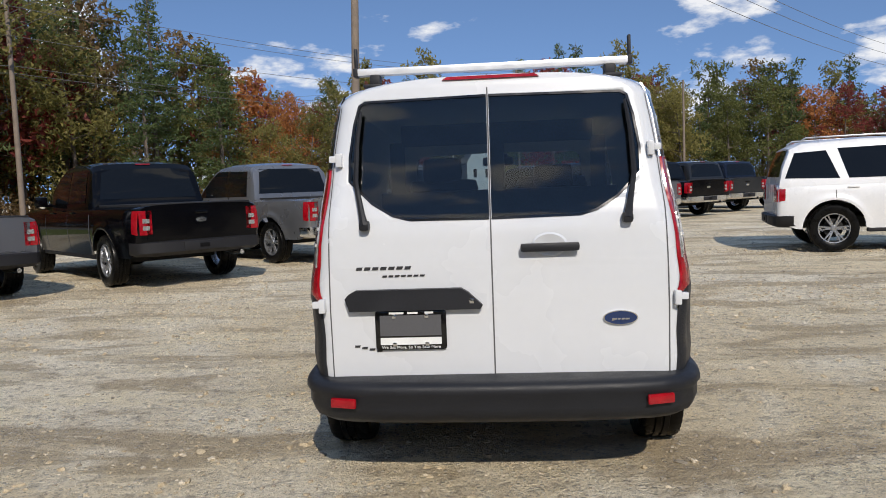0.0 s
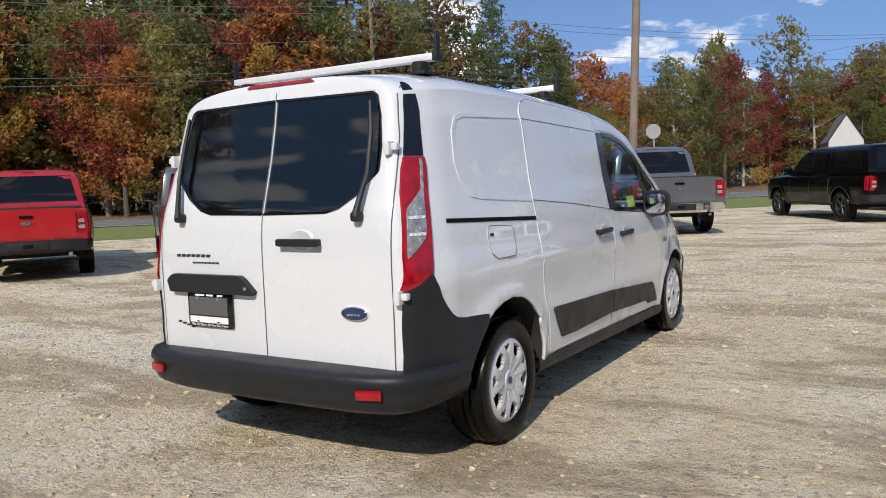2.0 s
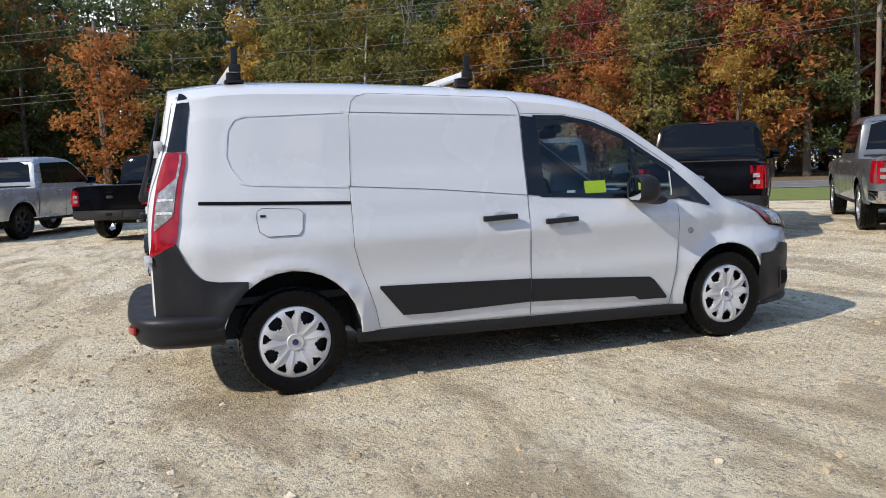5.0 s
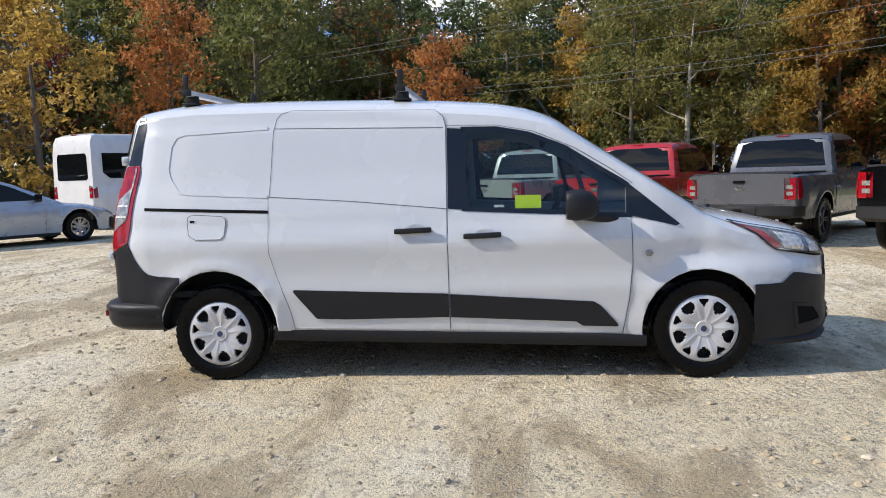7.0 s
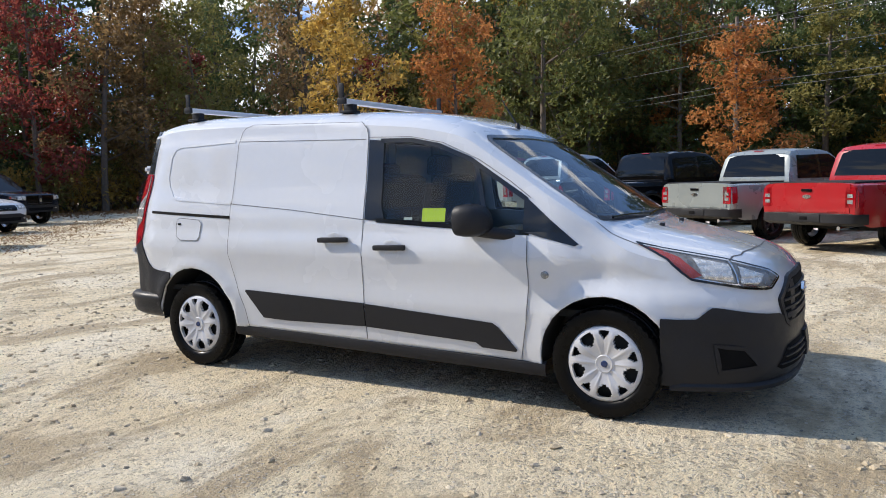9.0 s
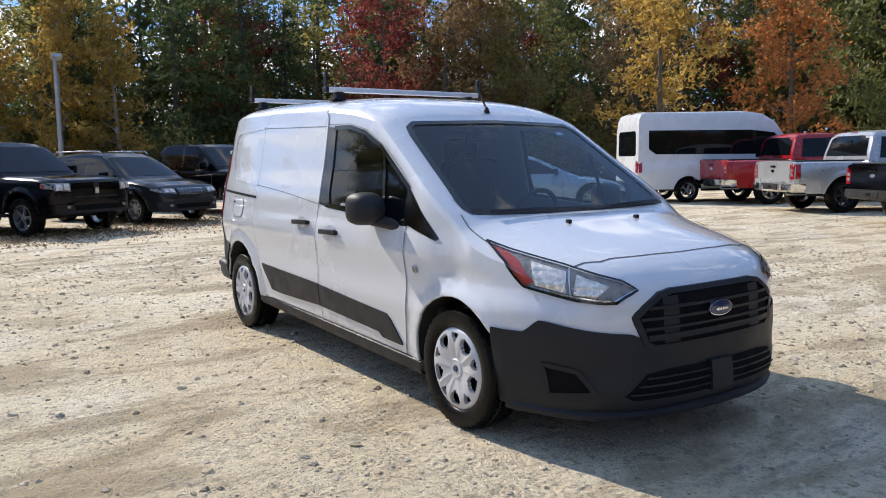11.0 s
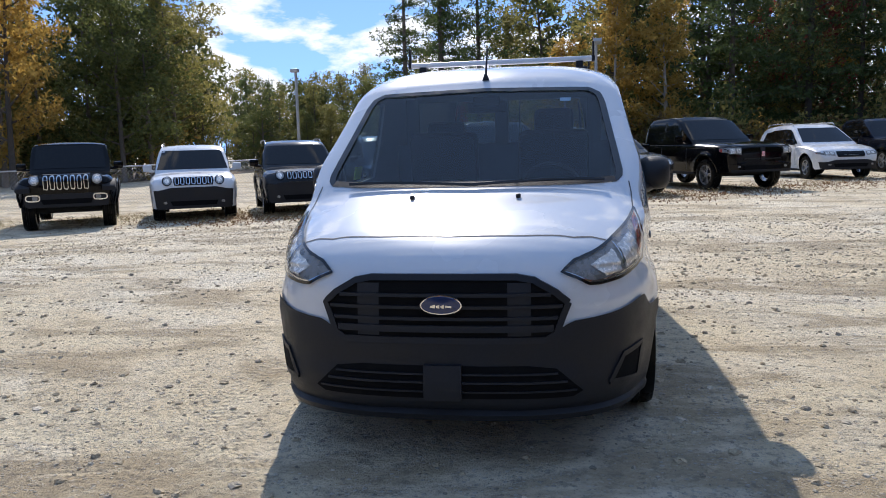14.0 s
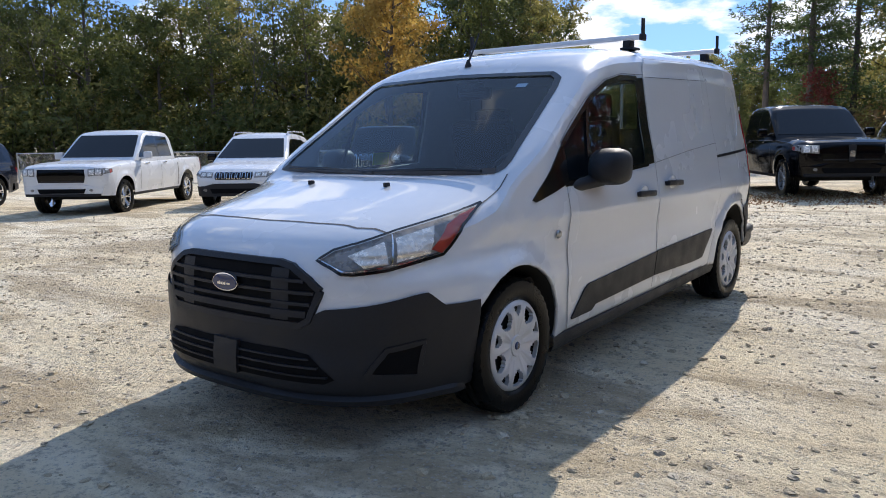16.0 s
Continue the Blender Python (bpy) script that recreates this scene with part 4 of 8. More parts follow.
    box(bm, (-0.105, rear_y(-0.1, 0.835) - 0.036, 0.835), (0.02, 0.006, 0.02), 0.003)
    part("key_lock", bm, CHROME, grip)
    yb = rear_y(-0.37, 0.71)
    bm = bmesh.new()
    box(bm, (-0.37, yb - 0.012, 0.714), (0.305, 0.018, 0.168), 0.012)
    plate = part("plate_frame", bm, GLOSSBLACK, van, "black dealer plate frame with white lettering bars")
    bm = bmesh.new()
    box(bm, (-0.37, yb - 0.0235, 0.735), (0.262, 0.006, 0.088))
    part("plate_blank", bm, SEAM, plate, "blank dark grey plate")
    bm = bmesh.new()
    box(bm, (-0.37, yb - 0.0235, 0.668), (0.262, 0.006, 0.030))
    part("plate_strip", bm, PAPER, plate, "white strip")
    for u, w, z, hh in [(-0.43 + 0.07 * k, w * 0.9, 0.789, 0.009) for k, w in enumerate((0.07, 0.05, 0.04))]:
        bm = bmesh.new()
        box(bm, (u, yb - 0.0225, z), (w, 0.003, hh))
        part("lettering_bar", bm, PAPER, plate)
    txt = bpy.data.curves.new("slogan", "FONT")
    txt.body, txt.size, txt.align_x, txt.extrude = "We Sell More, So You Save More", 0.0185, "CENTER", 0.0006
    tob = new("slogan", txt)
    bpy.context.view_layer.update()
    sme = bpy.data.meshes.new_from_object(tob)
    bpy.data.objects.remove(tob)
    sme.transform(pose(-0.37, yb - 0.0222, 0.6355, 90))
    sme.materials.clear()
    sme.materials.append(PAPER)
    new("slogan", sme).parent = plate
    for sxx in (-0.44, -0.30):
        for z in (0.775, 0.655):
            bm = bmesh.new()
            box(bm, (sxx, yb - 0.028, z), (0.018, 0.008, 0.018), 0.004)
            part("plate_screw", bm, CHROME, plate)
    # model name as bars
    bars = [(-0.60 + 0.035 * k, 0.974, 0.026, 0.026, 0.010) for k in range(7)] + [(-0.487 + 0.027 * k, 0.942, 0.020, 0.016, 0.006) for k in range(7)] + [(-0.62 + 0.032 * k, 0.640 - 0.007 * k, 0.024, 0.018, 0.006) for k in range(4)]
    for u, z, w, hh, sl in bars:
        bm = panel(ftree, [(u, z), (u + w, z), (u + w + sl, z + hh), (u + sl, z + hh)], rear, (0, 1, 0), 0.004, 0.004, 3, 3)
        part("lettering_bar", bm, DARKALLOY, van, "dark raised letter shown as a bar")
    oval((0.515, 0.745), 0.072, 0.031, rear, (0, 1, 0), 0.010, van, ftree, "rear_badge")
    # rear door handle and its cup
    yh = rear_y(0.225, 1.05)
    bm = bmesh.new()
    box(bm, (0.228, yh - 0.035, 1.052), (0.245, 0.022, 0.036), 0.011)
    for e in (-0.09, 0.09):
        box(bm, (0.228 + e, yh - 0.015, 1.052), (0.04, 0.04, 0.03), 0.006)
    part("rear_door_handle", bm, PLASTIC, van, "black rear door pull handle")
    bm = bmesh.new()
    lathe(bm, [(0.001, -0.002), (0.03, 0.002), (0.06, 0.009), (0.07, 0.002)], 24)
    bmesh.ops.transform(bm, matrix=Matrix.Translation((0.228, yh, 1.06)) @ Matrix.Rotation(radians(-90), 4, "Z") @ Matrix.Diagonal((1, 1.1, 0.75, 1)), verts=bm.verts[:])
    part("rear_handle_cup", bm, WHITE, van)
    # rear wipers
    for sx in (1, -1):
        bm = bmesh.new()
        pts = []
        for u, v in ((0.552, 1.165), (0.562, 1.22), (0.588, 1.35), (0.583, 1.52), (0.565, 1.66)):
            pts.append(Vector((sx * u, rear_y(sx * u, v) - 0.035, v)))
        tube(bm, pts[:3], [0.019, 0.014, 0.010], 8)
        tube(bm, pts[1:], [0.010, 0.012, 0.011, 0.007], 6)
        box(bm, (sx * 0.552, pts[0].y + 0.012, 1.165), (0.045, 0.05, 0.045), 0.015)
        part("rear_wiper", bm, PLASTIC, van, "black upright rear wiper")
        # hinges
        for z in (0.825, 1.45):
            p = sh.side(-0.735, z)
            bm = bmesh.new()
            box(bm, (sx * (p.x - 0.012), p.y - 0.022, z), (0.028, 0.045, 0.06), 0.006)
            box(bm, (sx * (p.x + 0.018), p.y - 0.015, z + 0.005), (0.03, 0.03, 0.03), 0.006)
            part("door_hinge", bm, WHITE, van, "white rear door hinge")
    # high brake light
    bm = panel(ftree, [(-0.21, 1.778), (0.21, 1.778), (0.17, 1.806), (-0.17, 1.806)], rear, (0, 1, 0), 0.010, 0.02, 12, 3)
    part("brake_light", bm, REDLENS, van, "high red brake light")
    # wheels
    for y, r in ((0.0, 0.328), (3.062, 0.328)):
        for sx in (1, -1):
            w = wheel(van, sx * 0.775, y, 0.312, 0.205, rim_r=0.210, style="cap", sx=sx, n=84)
            w.matrix_basis = pose(sx * 0.775, y, 0.309, -90 + 7 * (y < 1), 0, 0 if sx > 0 else 180)
    # cab: dashboard, seats, steering wheel, sun visors
    bm = bmesh.new()
    box(bm, (0, 2.62, 0.86), (1.56, 0.62, 0.36), 0.08)
    box(bm, (0, 2.80, 0.98), (1.48, 0.42, 0.08), 0.03)
    part("dashboard", bm, DASH, van)
    for x in (-0.38, 0.38):
        bm = bmesh.new()
        box(bm, (x, 1.72, 0.74), (0.50, 0.52, 0.18), 0.06)
        box(bm, (x, 1.44, 1.06), (0.48, 0.15, 0.62), 0.06, Matrix.Rotation(-0.2, 4, "X"))
        box(bm, (x, 1.36, 1.43 if x < 0 else 1.36), (0.27, 0.10, 0.17), 0.045, Matrix.Rotation(-0.1, 4, "X"))
        part("seat", bm, SEATCLOTH, van, "dark cloth front seat")
    bm = bmesh.new()
    ring = [(-0.38 + 0.18 * math.cos(a), 2.22 + 0.06 * math.sin(a), 0.98 + 0.17 * math.sin(a)) for a in [2 * math.pi * k / 24 for k in range(25)]]
    tube(bm, ring, 0.016, 8)
    box(bm, (-0.38, 2.26, 0.97), (0.14, 0.06, 0.1), 0.02)
    part("steering_wheel", bm, DASH, van)
    bm = bmesh.new()
    box(bm, (0, 1.16, 0.92), (1.56, 0.03, 0.74), 0.01)
    box(bm, (0, 1.16, 1.66), (1.26, 0.03, 0.14), 0.01)
    for x in (-0.66, 0.0, 0.66):
        box(bm, (x, 1.16, 1.44), (0.10, 0.03, 0.36), 0.01)
    part("partition", bm, PARTITION, van, "grey partition behind the seats with two windows")
    bm = bmesh.new()
    box(bm, (0.0, 2.13, 1.50), (0.24, 0.03, 0.07), 0.02)
    box(bm, (0.0, 2.17, 1.535), (0.16, 0.08, 0.06), 0.02)
    part("inner_mirror", bm, DASH, van)
    # paper on the window ledge and stickers
    bm = panel(ftree, [(1.93, 1.075), (2.09, 1.075), (2.09, 1.155), (1.93, 1.155)], right, (-1, 0, 0), -0.007, 0.0, 4, 4)
    part("window_sticker", bm, YELLOW, van, "yellow-green paper sticker inside the window")
    bm = panel(ftree, [(1.80, 1.085), (1.86, 1.085), (1.86, 1.115), (1.80, 1.115)], right, (-1, 0, 0), -0.008, 0.0, 3, 3)
    part("price_sticker", bm, PAPER, van, "small pale sticker on the side glass")
    bm = panel(ftree, [(-0.50, 1.515), (-0.44, 1.515), (-0.44, 1.555), (-0.50, 1.555)], front, (0, -1, 0), -0.008, 0.0, 3, 3)
    part("inspection_sticker", bm, PAPER, van, "small pale sticker on the windscreen")
    bm = bmesh.new()
    box(bm, (-0.40, 2.90, 1.035), (0.22, 0.12, 0.004), 0, Matrix.Rotation(0.2, 4, "X"))
    part("dashboard_paper", bm, PAPER, van, "white paper on the dashboard")

    # roof rack: two crossbars with end stops, on feet
    for y0 in (-0.22, 1.21):
        rack = thing("roof_crossbar", pose(-0.02, y0, 0), "white aluminium roof crossbar with black end stops on the van roof", "roof rack", "roof crossbars")
        zr = ftree.ray_cast(Vector((0, y0, 3)), Vector((0, 0, -1)))[0].z
        bm = bmesh.new()
        box(bm, (0, 0, zr + 0.048), (1.33, 0.062, 0.034), 0.008)
        part("crossbar", bm, ALUM, rack)
        for sx in (1, -1):
            ze = ftree.ray_cast(Vector((sx * 0.56, y0, 3)), Vector((0, 0, -1)))[0].z
            bm = bmesh.new()
            box(bm, (sx * 0.56, 0, (ze + zr + 0.033) / 2), (0.05, 0.08, zr + 0.033 - ze), 0.008)
            box(bm, (sx * 0.57, 0, ze + 0.008), (0.09, 0.11, 0.016), 0.005)
            part("rack_foot", bm, PLASTIC, rack, "black rack foot")
            bm = bmesh.new()
            box(bm, (sx * 0.655, 0, zr + 0.10), (0.014, 0.036, 0.13), 0.005)
            box(bm, (sx * 0.655, 0, zr + 0.048), (0.024, 0.066, 0.042), 0.006)
            part("end_stop", bm, PLASTIC, rack, "black upright end stop")
    return van


build_van()


# ---------- parked vehicles ----------
def paint(name, c, metal=0.0, rough=0.28, coat=0.6, spec=0.5):
    return mat(name, c, rough, metal, 0.03, 2.0, coat=coat, rvar=0.05, spec=spec)


BLACKP, GREYP, SILVERP, REDP = paint("black_paint", (0.0025, 0.0025, 0.0033), 0, 0.10, 0.15, 0.16), paint("grey_paint", (0.12, 0.125, 0.14), 0.4), paint("silver_paint", (0.50, 0.51, 0.52), 0.5), paint("red_paint", (0.36, 0.008, 0.012))
MINTP, WHITEP, DARKBLUE, DARKGREEN = paint("pale_green_paint", (0.31, 0.34, 0.325), 0.35), paint("white_car_paint", (0.72, 0.73, 0.74)), paint("dark_blue_paint", (0.006, 0.009, 0.020), 0, 0.13, 0.25, 0.25), paint("dark_grey_paint", (0.022, 0.024, 0.027), 0.2, 0.14, 0.25, 0.25)
BLUESILVER = paint("blue_silver_paint", (0.42, 0.46, 0.52), 0.4)
IRONGREY = paint("iron_grey_paint", (0.19, 0.195, 0.205), 0.55)
BEDLINER = mat("bed_liner", (0.010, 0.010, 0.011), 0.8, 0, 0.2, 10)
GREYTRIM = mat("grey_trim", (0.016, 0.016, 0.018), 0.55, 0, 0.1, 10, spec=0.3)


def arches(base, hubs, r, lo, hi, n=70):
    """Underside height along y, with round openings over the hubs (y, z)."""
    t = []
    for y in sorted({*np.linspace(lo, hi, n), *(h + s * r * c for h, _ in hubs for s in (-1, 1) for c in (1.001, 0.999, 0.97, 0.9, 0.78, 0.6, 0.35))}):
        z = at(base, y)
        for hy, hz in hubs:
            if abs(y - hy) < r:
                z = max(z, hz + math.sqrt(r * r - (y - hy) ** 2))
        t.append((float(y), z))
    return t


def car(name, m, label, category, body, spec, group="", rim=ALLOY, trim=GREYTRIM, spokes=5, grille="bars", cap=False, chrome_bumper=False, rails=False):
    """A parked vehicle from tables: origin on the ground under the middle of the rear axle, nose along +y."""
    car_ = thing(name, m, label, category, group)
    y0, y1, wb, hw, r = spec["y0"], spec["y1"], spec["wb"], spec["hw"], spec["r"]
    ra = r * 1.22
    hubs = ((0.0, r * 0.97), (wb, r * 0.97))
    zb = arches([(y0, spec["low"] + 0.12), (y0 + 0.3, spec["low"]), (y1 - 0.35, spec["low"]), (y1, spec["low"] + 0.02)], hubs, ra, y0, y1)
    ys = [p[0] for p in zb]
    nose = [y1 - d for d in (0.35, 0.25, 0.17, 0.11, 0.06, 0.03, 0.01)]
    tail = [y0 + d for d in (0.01, 0.03, 0.07, 0.14)]
    ys = sorted({*ys, *nose, *tail, *(p[0] for p in spec["belt"])})
    ys = [y for i, y in enumerate(ys) if i == 0 or y - ys[i - 1] > 0.004]
    nb = spec.get("bow", 0.30)
    w = [(y0, 0.90), (y0 + 0.03, 0.94), (y0 + 0.10, 0.97), (y0 + 0.35, 1.0), (y1 - nb * 2.2, 1.0), (y1 - nb, 0.965), (y1 - nb * 0.5, 0.92), (y1 - nb * 0.2, 0.85), (y1 - nb * 0.07, 0.78), (y1, 0.70)]
    prof = [(z * spec["bh"], x * hw) for z, x in ((0.2, 0.93), (0.45, 0.965), (0.62, 0.995), (0.75, 1.0), (0.88, 0.985), (1.0, 0.945), (1.3, 0.9))]
    low = Shell(ys, w, prof, zb, spec["belt"], spec.get("bdrop", [(y0, 0.05), (y1 - 0.6, 0.09), (y1, 0.12)]), 3.0,
                flare=tuple((hy, hz, ra + 0.03, spec.get("flare", 0.025)) for hy, hz in hubs))
    bm = low.mesh(9, 5, True, True)
    part("body", bm, body, car_, sharp=32)
    cys = sorted({*np.linspace(spec["cab"][0][0], spec["cab"][-1][0], 22), *(p[0] for p in spec["cab"])})
    cw = [(cys[0], 0.97), (cys[0] + 0.15, 1.0), (cys[-1] - 0.5, 1.0), (cys[-1], 0.96)]
    top = max(p[1] for p in spec["cab"])
    bz = spec["bh"]
    cprof = [(bz * 0.9, hw * 0.955), (bz, hw * 0.945), (bz + (top - bz) * 0.6, hw * spec.get("tumble", 0.83)), (top - 0.05, hw * (spec.get("tumble", 0.83) - 0.07)), (top + 0.2, hw * 0.6)]
    cabin = Shell(cys, cw, cprof, [(cys[0], bz * 0.93), (cys[-1], bz * 0.93)], spec["cab"], [(cys[0], 0.06), (cys[0] + 0.4, 0.10), (cys[-1] - 0.8, 0.10), (cys[-1], 0.05)], 3.0)
    bmc = cabin.mesh(8, 7, True, False)
    tree = BVHTree.FromBMesh(bmc)
    roof_m = spec.get("roof", body)
    part("cabin", bmc, roof_m, car_, sharp=32)
    both = low.mesh(9, 5, True, True)
    btree = BVHTree.FromBMesh(both)
    both.free()
    rear, front = (lambda u, v: (u, y0 - 3, v)), (lambda u, v: (u, y1 + 3, v))
    for sx in (1, -1):
        put = (lambda u, v: (3.0, u, v)) if sx > 0 else (lambda u, v: (-3.0, u, v))
        for poly in spec["wins"]:
            part("side_window", panel(tree, poly, put, (-sx, 0, 0), 0.006, 0.0, 8, 6), GLASS_BG, car_, "dark side window")
        for pa, pb in zip(spec["wins"], spec["wins"][1:]):
            ua, ub = max(p[0] for p in pa), min(p[0] for p in pb)
            if ub - ua < 0.13:
                va, vb = min(p[1] for p in pa), min(max(p[1] for p in pa), max(p[1] for p in pb))
                part("door_pillar", panel(tree, [(ua - 0.01, va), (ub + 0.01, va), (ub + 0.01, vb), (ua - 0.01, vb)], put, (-sx, 0, 0), 0.004, 0.0, 3, 4), GLOSSBLACK, car_)
        if spec.get("cladding"):
            for hy, hz in hubs:
                arc = [(hy + (ra + 0.035) * math.cos(a), hz + (ra + 0.035) * math.sin(a)) for a in [math.pi * (0.02 + 0.96 * k / 14) for k in range(15)]]
                part("arch_trim", ribbon(btree, arc, put, (-sx, 0, 0), 0.07, 0.008, None, 2), GREYTRIM, car_, "black wheel arch trim")
        for yy in spec["gaps"]:
            part("door_gap", ribbon(btree, [(yy, spec["low"] + 0.06), (yy, bz - 0.03)], put, (-sx, 0, 0), 0.012, 0.003, None, 6), SEAM, car_)
        for yy in spec["handles"]:
            bm = bmesh.new()
            box(bm, (sx * (hw * 0.975 + 0.012), yy, bz - 0.10), (0.03, 0.18, 0.03), 0.008)
            part("door_handle", bm, body if not chrome_bumper else CHROME, car_)
        bm = bmesh.new()
        my = spec["mirror"]
        box(bm, (sx * (hw + 0.10), my, bz + 0.10), (0.20, 0.10, 0.17), 0.035)
        box(bm, (sx * (hw - 0.01), my + 0.02, bz + 0.03), (0.16, 0.06, 0.05), 0.015)
        part("door_mirror", bm, spec.get("mirmat", BLACKP), car_, "door mirror")
        bm = bmesh.new()
        box(bm, (sx * hw * 0.90, wb / 2, spec["low"] - 0.03), (0.12, wb - 2 * ra - 0.05, 0.07), 0.02)
        part("side_step", bm, trim, car_)
        # lamps
        tz0, tz1, tw = spec["tail"]
        side_x = hw * 0.90
        bm = panel(btree, [(sx * side_x - tw * (sx > 0), tz0), (sx * side_x + tw * (sx < 0), tz0), (sx * side_x + tw * (sx < 0), tz1), (sx * side_x - tw * (sx > 0), tz1)], rear, (0, 1, 0), 0.012, 0.02, 4, 5)
        lamp = part("tail_lamp", bm, REDLENS, car_, "red tail lamp")
        bm = panel(btree, [(y0 + 0.03, tz0), (y0 + 0.12, tz0 + 0.02), (y0 + 0.13, tz1), (y0 + 0.03, tz1)], put, (-sx, 0, 0), 0.010, 0.015, 4, 5)
        part("lamp_side", bm, REDLENS, lamp)
        for zm in (tz0 * 0.72 + tz1 * 0.28, tz0 * 0.42 + tz1 * 0.58):
            lz = 0.022 if tz1 - tz0 < 0.25 else 0.03
            bm = panel(btree, [(sx * (side_x - tw * 0.5) - tw * 0.28, zm - lz), (sx * (side_x - tw * 0.5) + tw * 0.28, zm - lz), (sx * (side_x - tw * 0.5) + tw * 0.28, zm + lz), (sx * (side_x - tw * 0.5) - tw * 0.28, zm + lz)], rear, (0, 1, 0), 0.018, 0.006, 3, 3)
            part("reversing_lens", bm, CLEARLENS, lamp, "clear reversing lens")
        hz0, hz1, hx0, hx1 = spec["head"]
        if grille == "round":
            ring = [(sx * (hx0 + hx1) / 2 + (hx1 - hx0) / 2 * math.cos(t), (hz0 + hz1) / 2 + (hz1 - hz0) / 2 * math.sin(t)) for t in [2 * math.pi * k / 16 + 0.01 for k in range(16)]]
        else:
            ring = [(sx * hx0, hz0), (sx * hx1, hz0 + 0.02), (sx * hx1, hz1), (sx * hx0, hz1 - 0.01)]
        hl = part("headlamp", panel(btree, ring, front, (0, -1, 0), 0.012, 0.03, 6, 8), CLEARLENS if grille == "round" else LAMP, car_, "clear headlamp")
        if grille == "round":
            cu, cv = sx * (hx0 + hx1) / 2, (hz0 + hz1) / 2
            part("lamp_bowl", panel(btree, [(cu + (u - cu) * 0.55, cv + (v - cv) * 0.55) for u, v in ring], front, (0, -1, 0), 0.018, 0.004, 5, 6), BOWL, hl)
            rim_ = bmesh.new()
            ribbon(btree, ring + ring[:1], front, (0, -1, 0), 0.022, 0.020, rim_, 2)
            part("lamp_rim", rim_, BLACKP, hl)
        else:
            part("headlamp_side", panel(btree, [(y1 - 0.34, hz0 + 0.08), (y1 - 0.05, hz0 + 0.01), (y1 - 0.05, hz1), (y1 - 0.34, hz1 - 0.01)], put, (-sx, 0, 0), 0.008, 0.01, 5, 4), LAMP, hl)
            part("side_marker", panel(btree, [(y1 - 0.32, hz0 + 0.08), (y1 - 0.24, hz0 + 0.06), (y1 - 0.24, hz1 - 0.03), (y1 - 0.32, hz1 - 0.03)], put, (-sx, 0, 0), 0.012, 0.004, 3, 3), AMBER, hl, "amber side marker")
            hm, hd = (hx0 + hx1) / 2, hx1 - hx0
            for f in (-0.24, 0.22):
                uu = sx * (hm + f * hd)
                part("lamp_bowl", panel(btree, [(uu - 0.17 * hd, hz0 + 0.03), (uu + 0.17 * hd, hz0 + 0.03), (uu + 0.17 * hd, hz1 - 0.03), (uu - 0.17 * hd, hz1 - 0.03)], front, (0, -1, 0), 0.017, 0.004, 4, 4), BOWL, hl, "bright reflector bowl")
        fz = spec["low"] + 0.14
        fog = [(sx * 0.66 * hw + 0.038 * math.cos(t), fz + 0.03 * math.sin(t)) for t in [2 * math.pi * k / 10 + 0.01 for k in range(10)]]
        if spec.get("foglamps"):
            fz += 0.06
            fog = [(sx * 0.70 * hw + 0.125 * math.copysign(abs(math.cos(t)) ** 0.6, math.cos(t)), fz + 0.06 * math.copysign(abs(math.sin(t)) ** 0.6, math.sin(t))) for t in [2 * math.pi * k / 16 + 0.01 for k in range(16)]]
            rim_ = bmesh.new()
            ribbon(btree, fog + fog[:1], front, (0, -1, 0), 0.024, 0.032, rim_, 2)
            part("fog_lamp_rim", rim_, CHROME, car_, "chrome fog lamp surround")
            fog = [(sx * 0.66 * hw + (u - sx * 0.70 * hw) * 0.4, fz + (v - fz) * 0.75) for u, v in fog]
            # flat wing standing out over the front wheel
            bm = bmesh.new()
            rows = []
            for yy, zz in ((wb - 0.52, 0.86), (wb - 0.40, 1.00), (wb - 0.22, 1.045), (wb + 0.30, 1.035), (wb + 0.55, 0.985), (wb + 0.66, 0.90)):
                rows.append([(sx * (hw - 0.22), yy, zz + 0.01), (sx * (hw + 0.03), yy, zz), (sx * (hw + 0.055), yy, zz - 0.05), (sx * (hw + 0.02), yy, zz - 0.085), (sx * (hw - 0.22), yy, zz - 0.085)])
            vs = sheet(bm, rows, close=True)
            bm.faces.new(vs[0][::-1]), bm.faces.new(vs[-1])
            part("wing", bm, GREYTRIM, car_, "flat black wheel wing", sharp=50)
        part("fog_lamp", panel(btree, fog, front, (0, -1, 0), 0.03, 0.03, 4, 6), LAMP, car_, "small fog lamp")
        for y in (0.0, wb):
            wheel(car_, sx * (hw - 0.135), y, r, 0.25, rim, r * 0.62, "spoke", spokes, sx)
    # windscreen and rear window
    ws, rw = spec["ws"], spec["rw"]
    part("windscreen", panel(tree, ws, front, (0, -1, 0), 0.006, 0.0, 12, 8), GLASS_BG, car_, "dark windscreen")
    part("rear_window", panel(tree, rw, rear, (0, 1, 0), 0.006, 0.0, 10, 6), GLASS_BG, car_, "dark rear window")
    bm = panel(tree, [(-0.12, top - 0.075), (0.12, top - 0.075), (0.12, top - 0.045), (-0.12, top - 0.045)], rear, (0, 1, 0), 0.012, 0.02, 5, 3)
    part("brake_light", bm, REDLENS, car_, "high brake light")
    # bumpers
    bm = bmesh.new()
    lo_ = spec["low"]
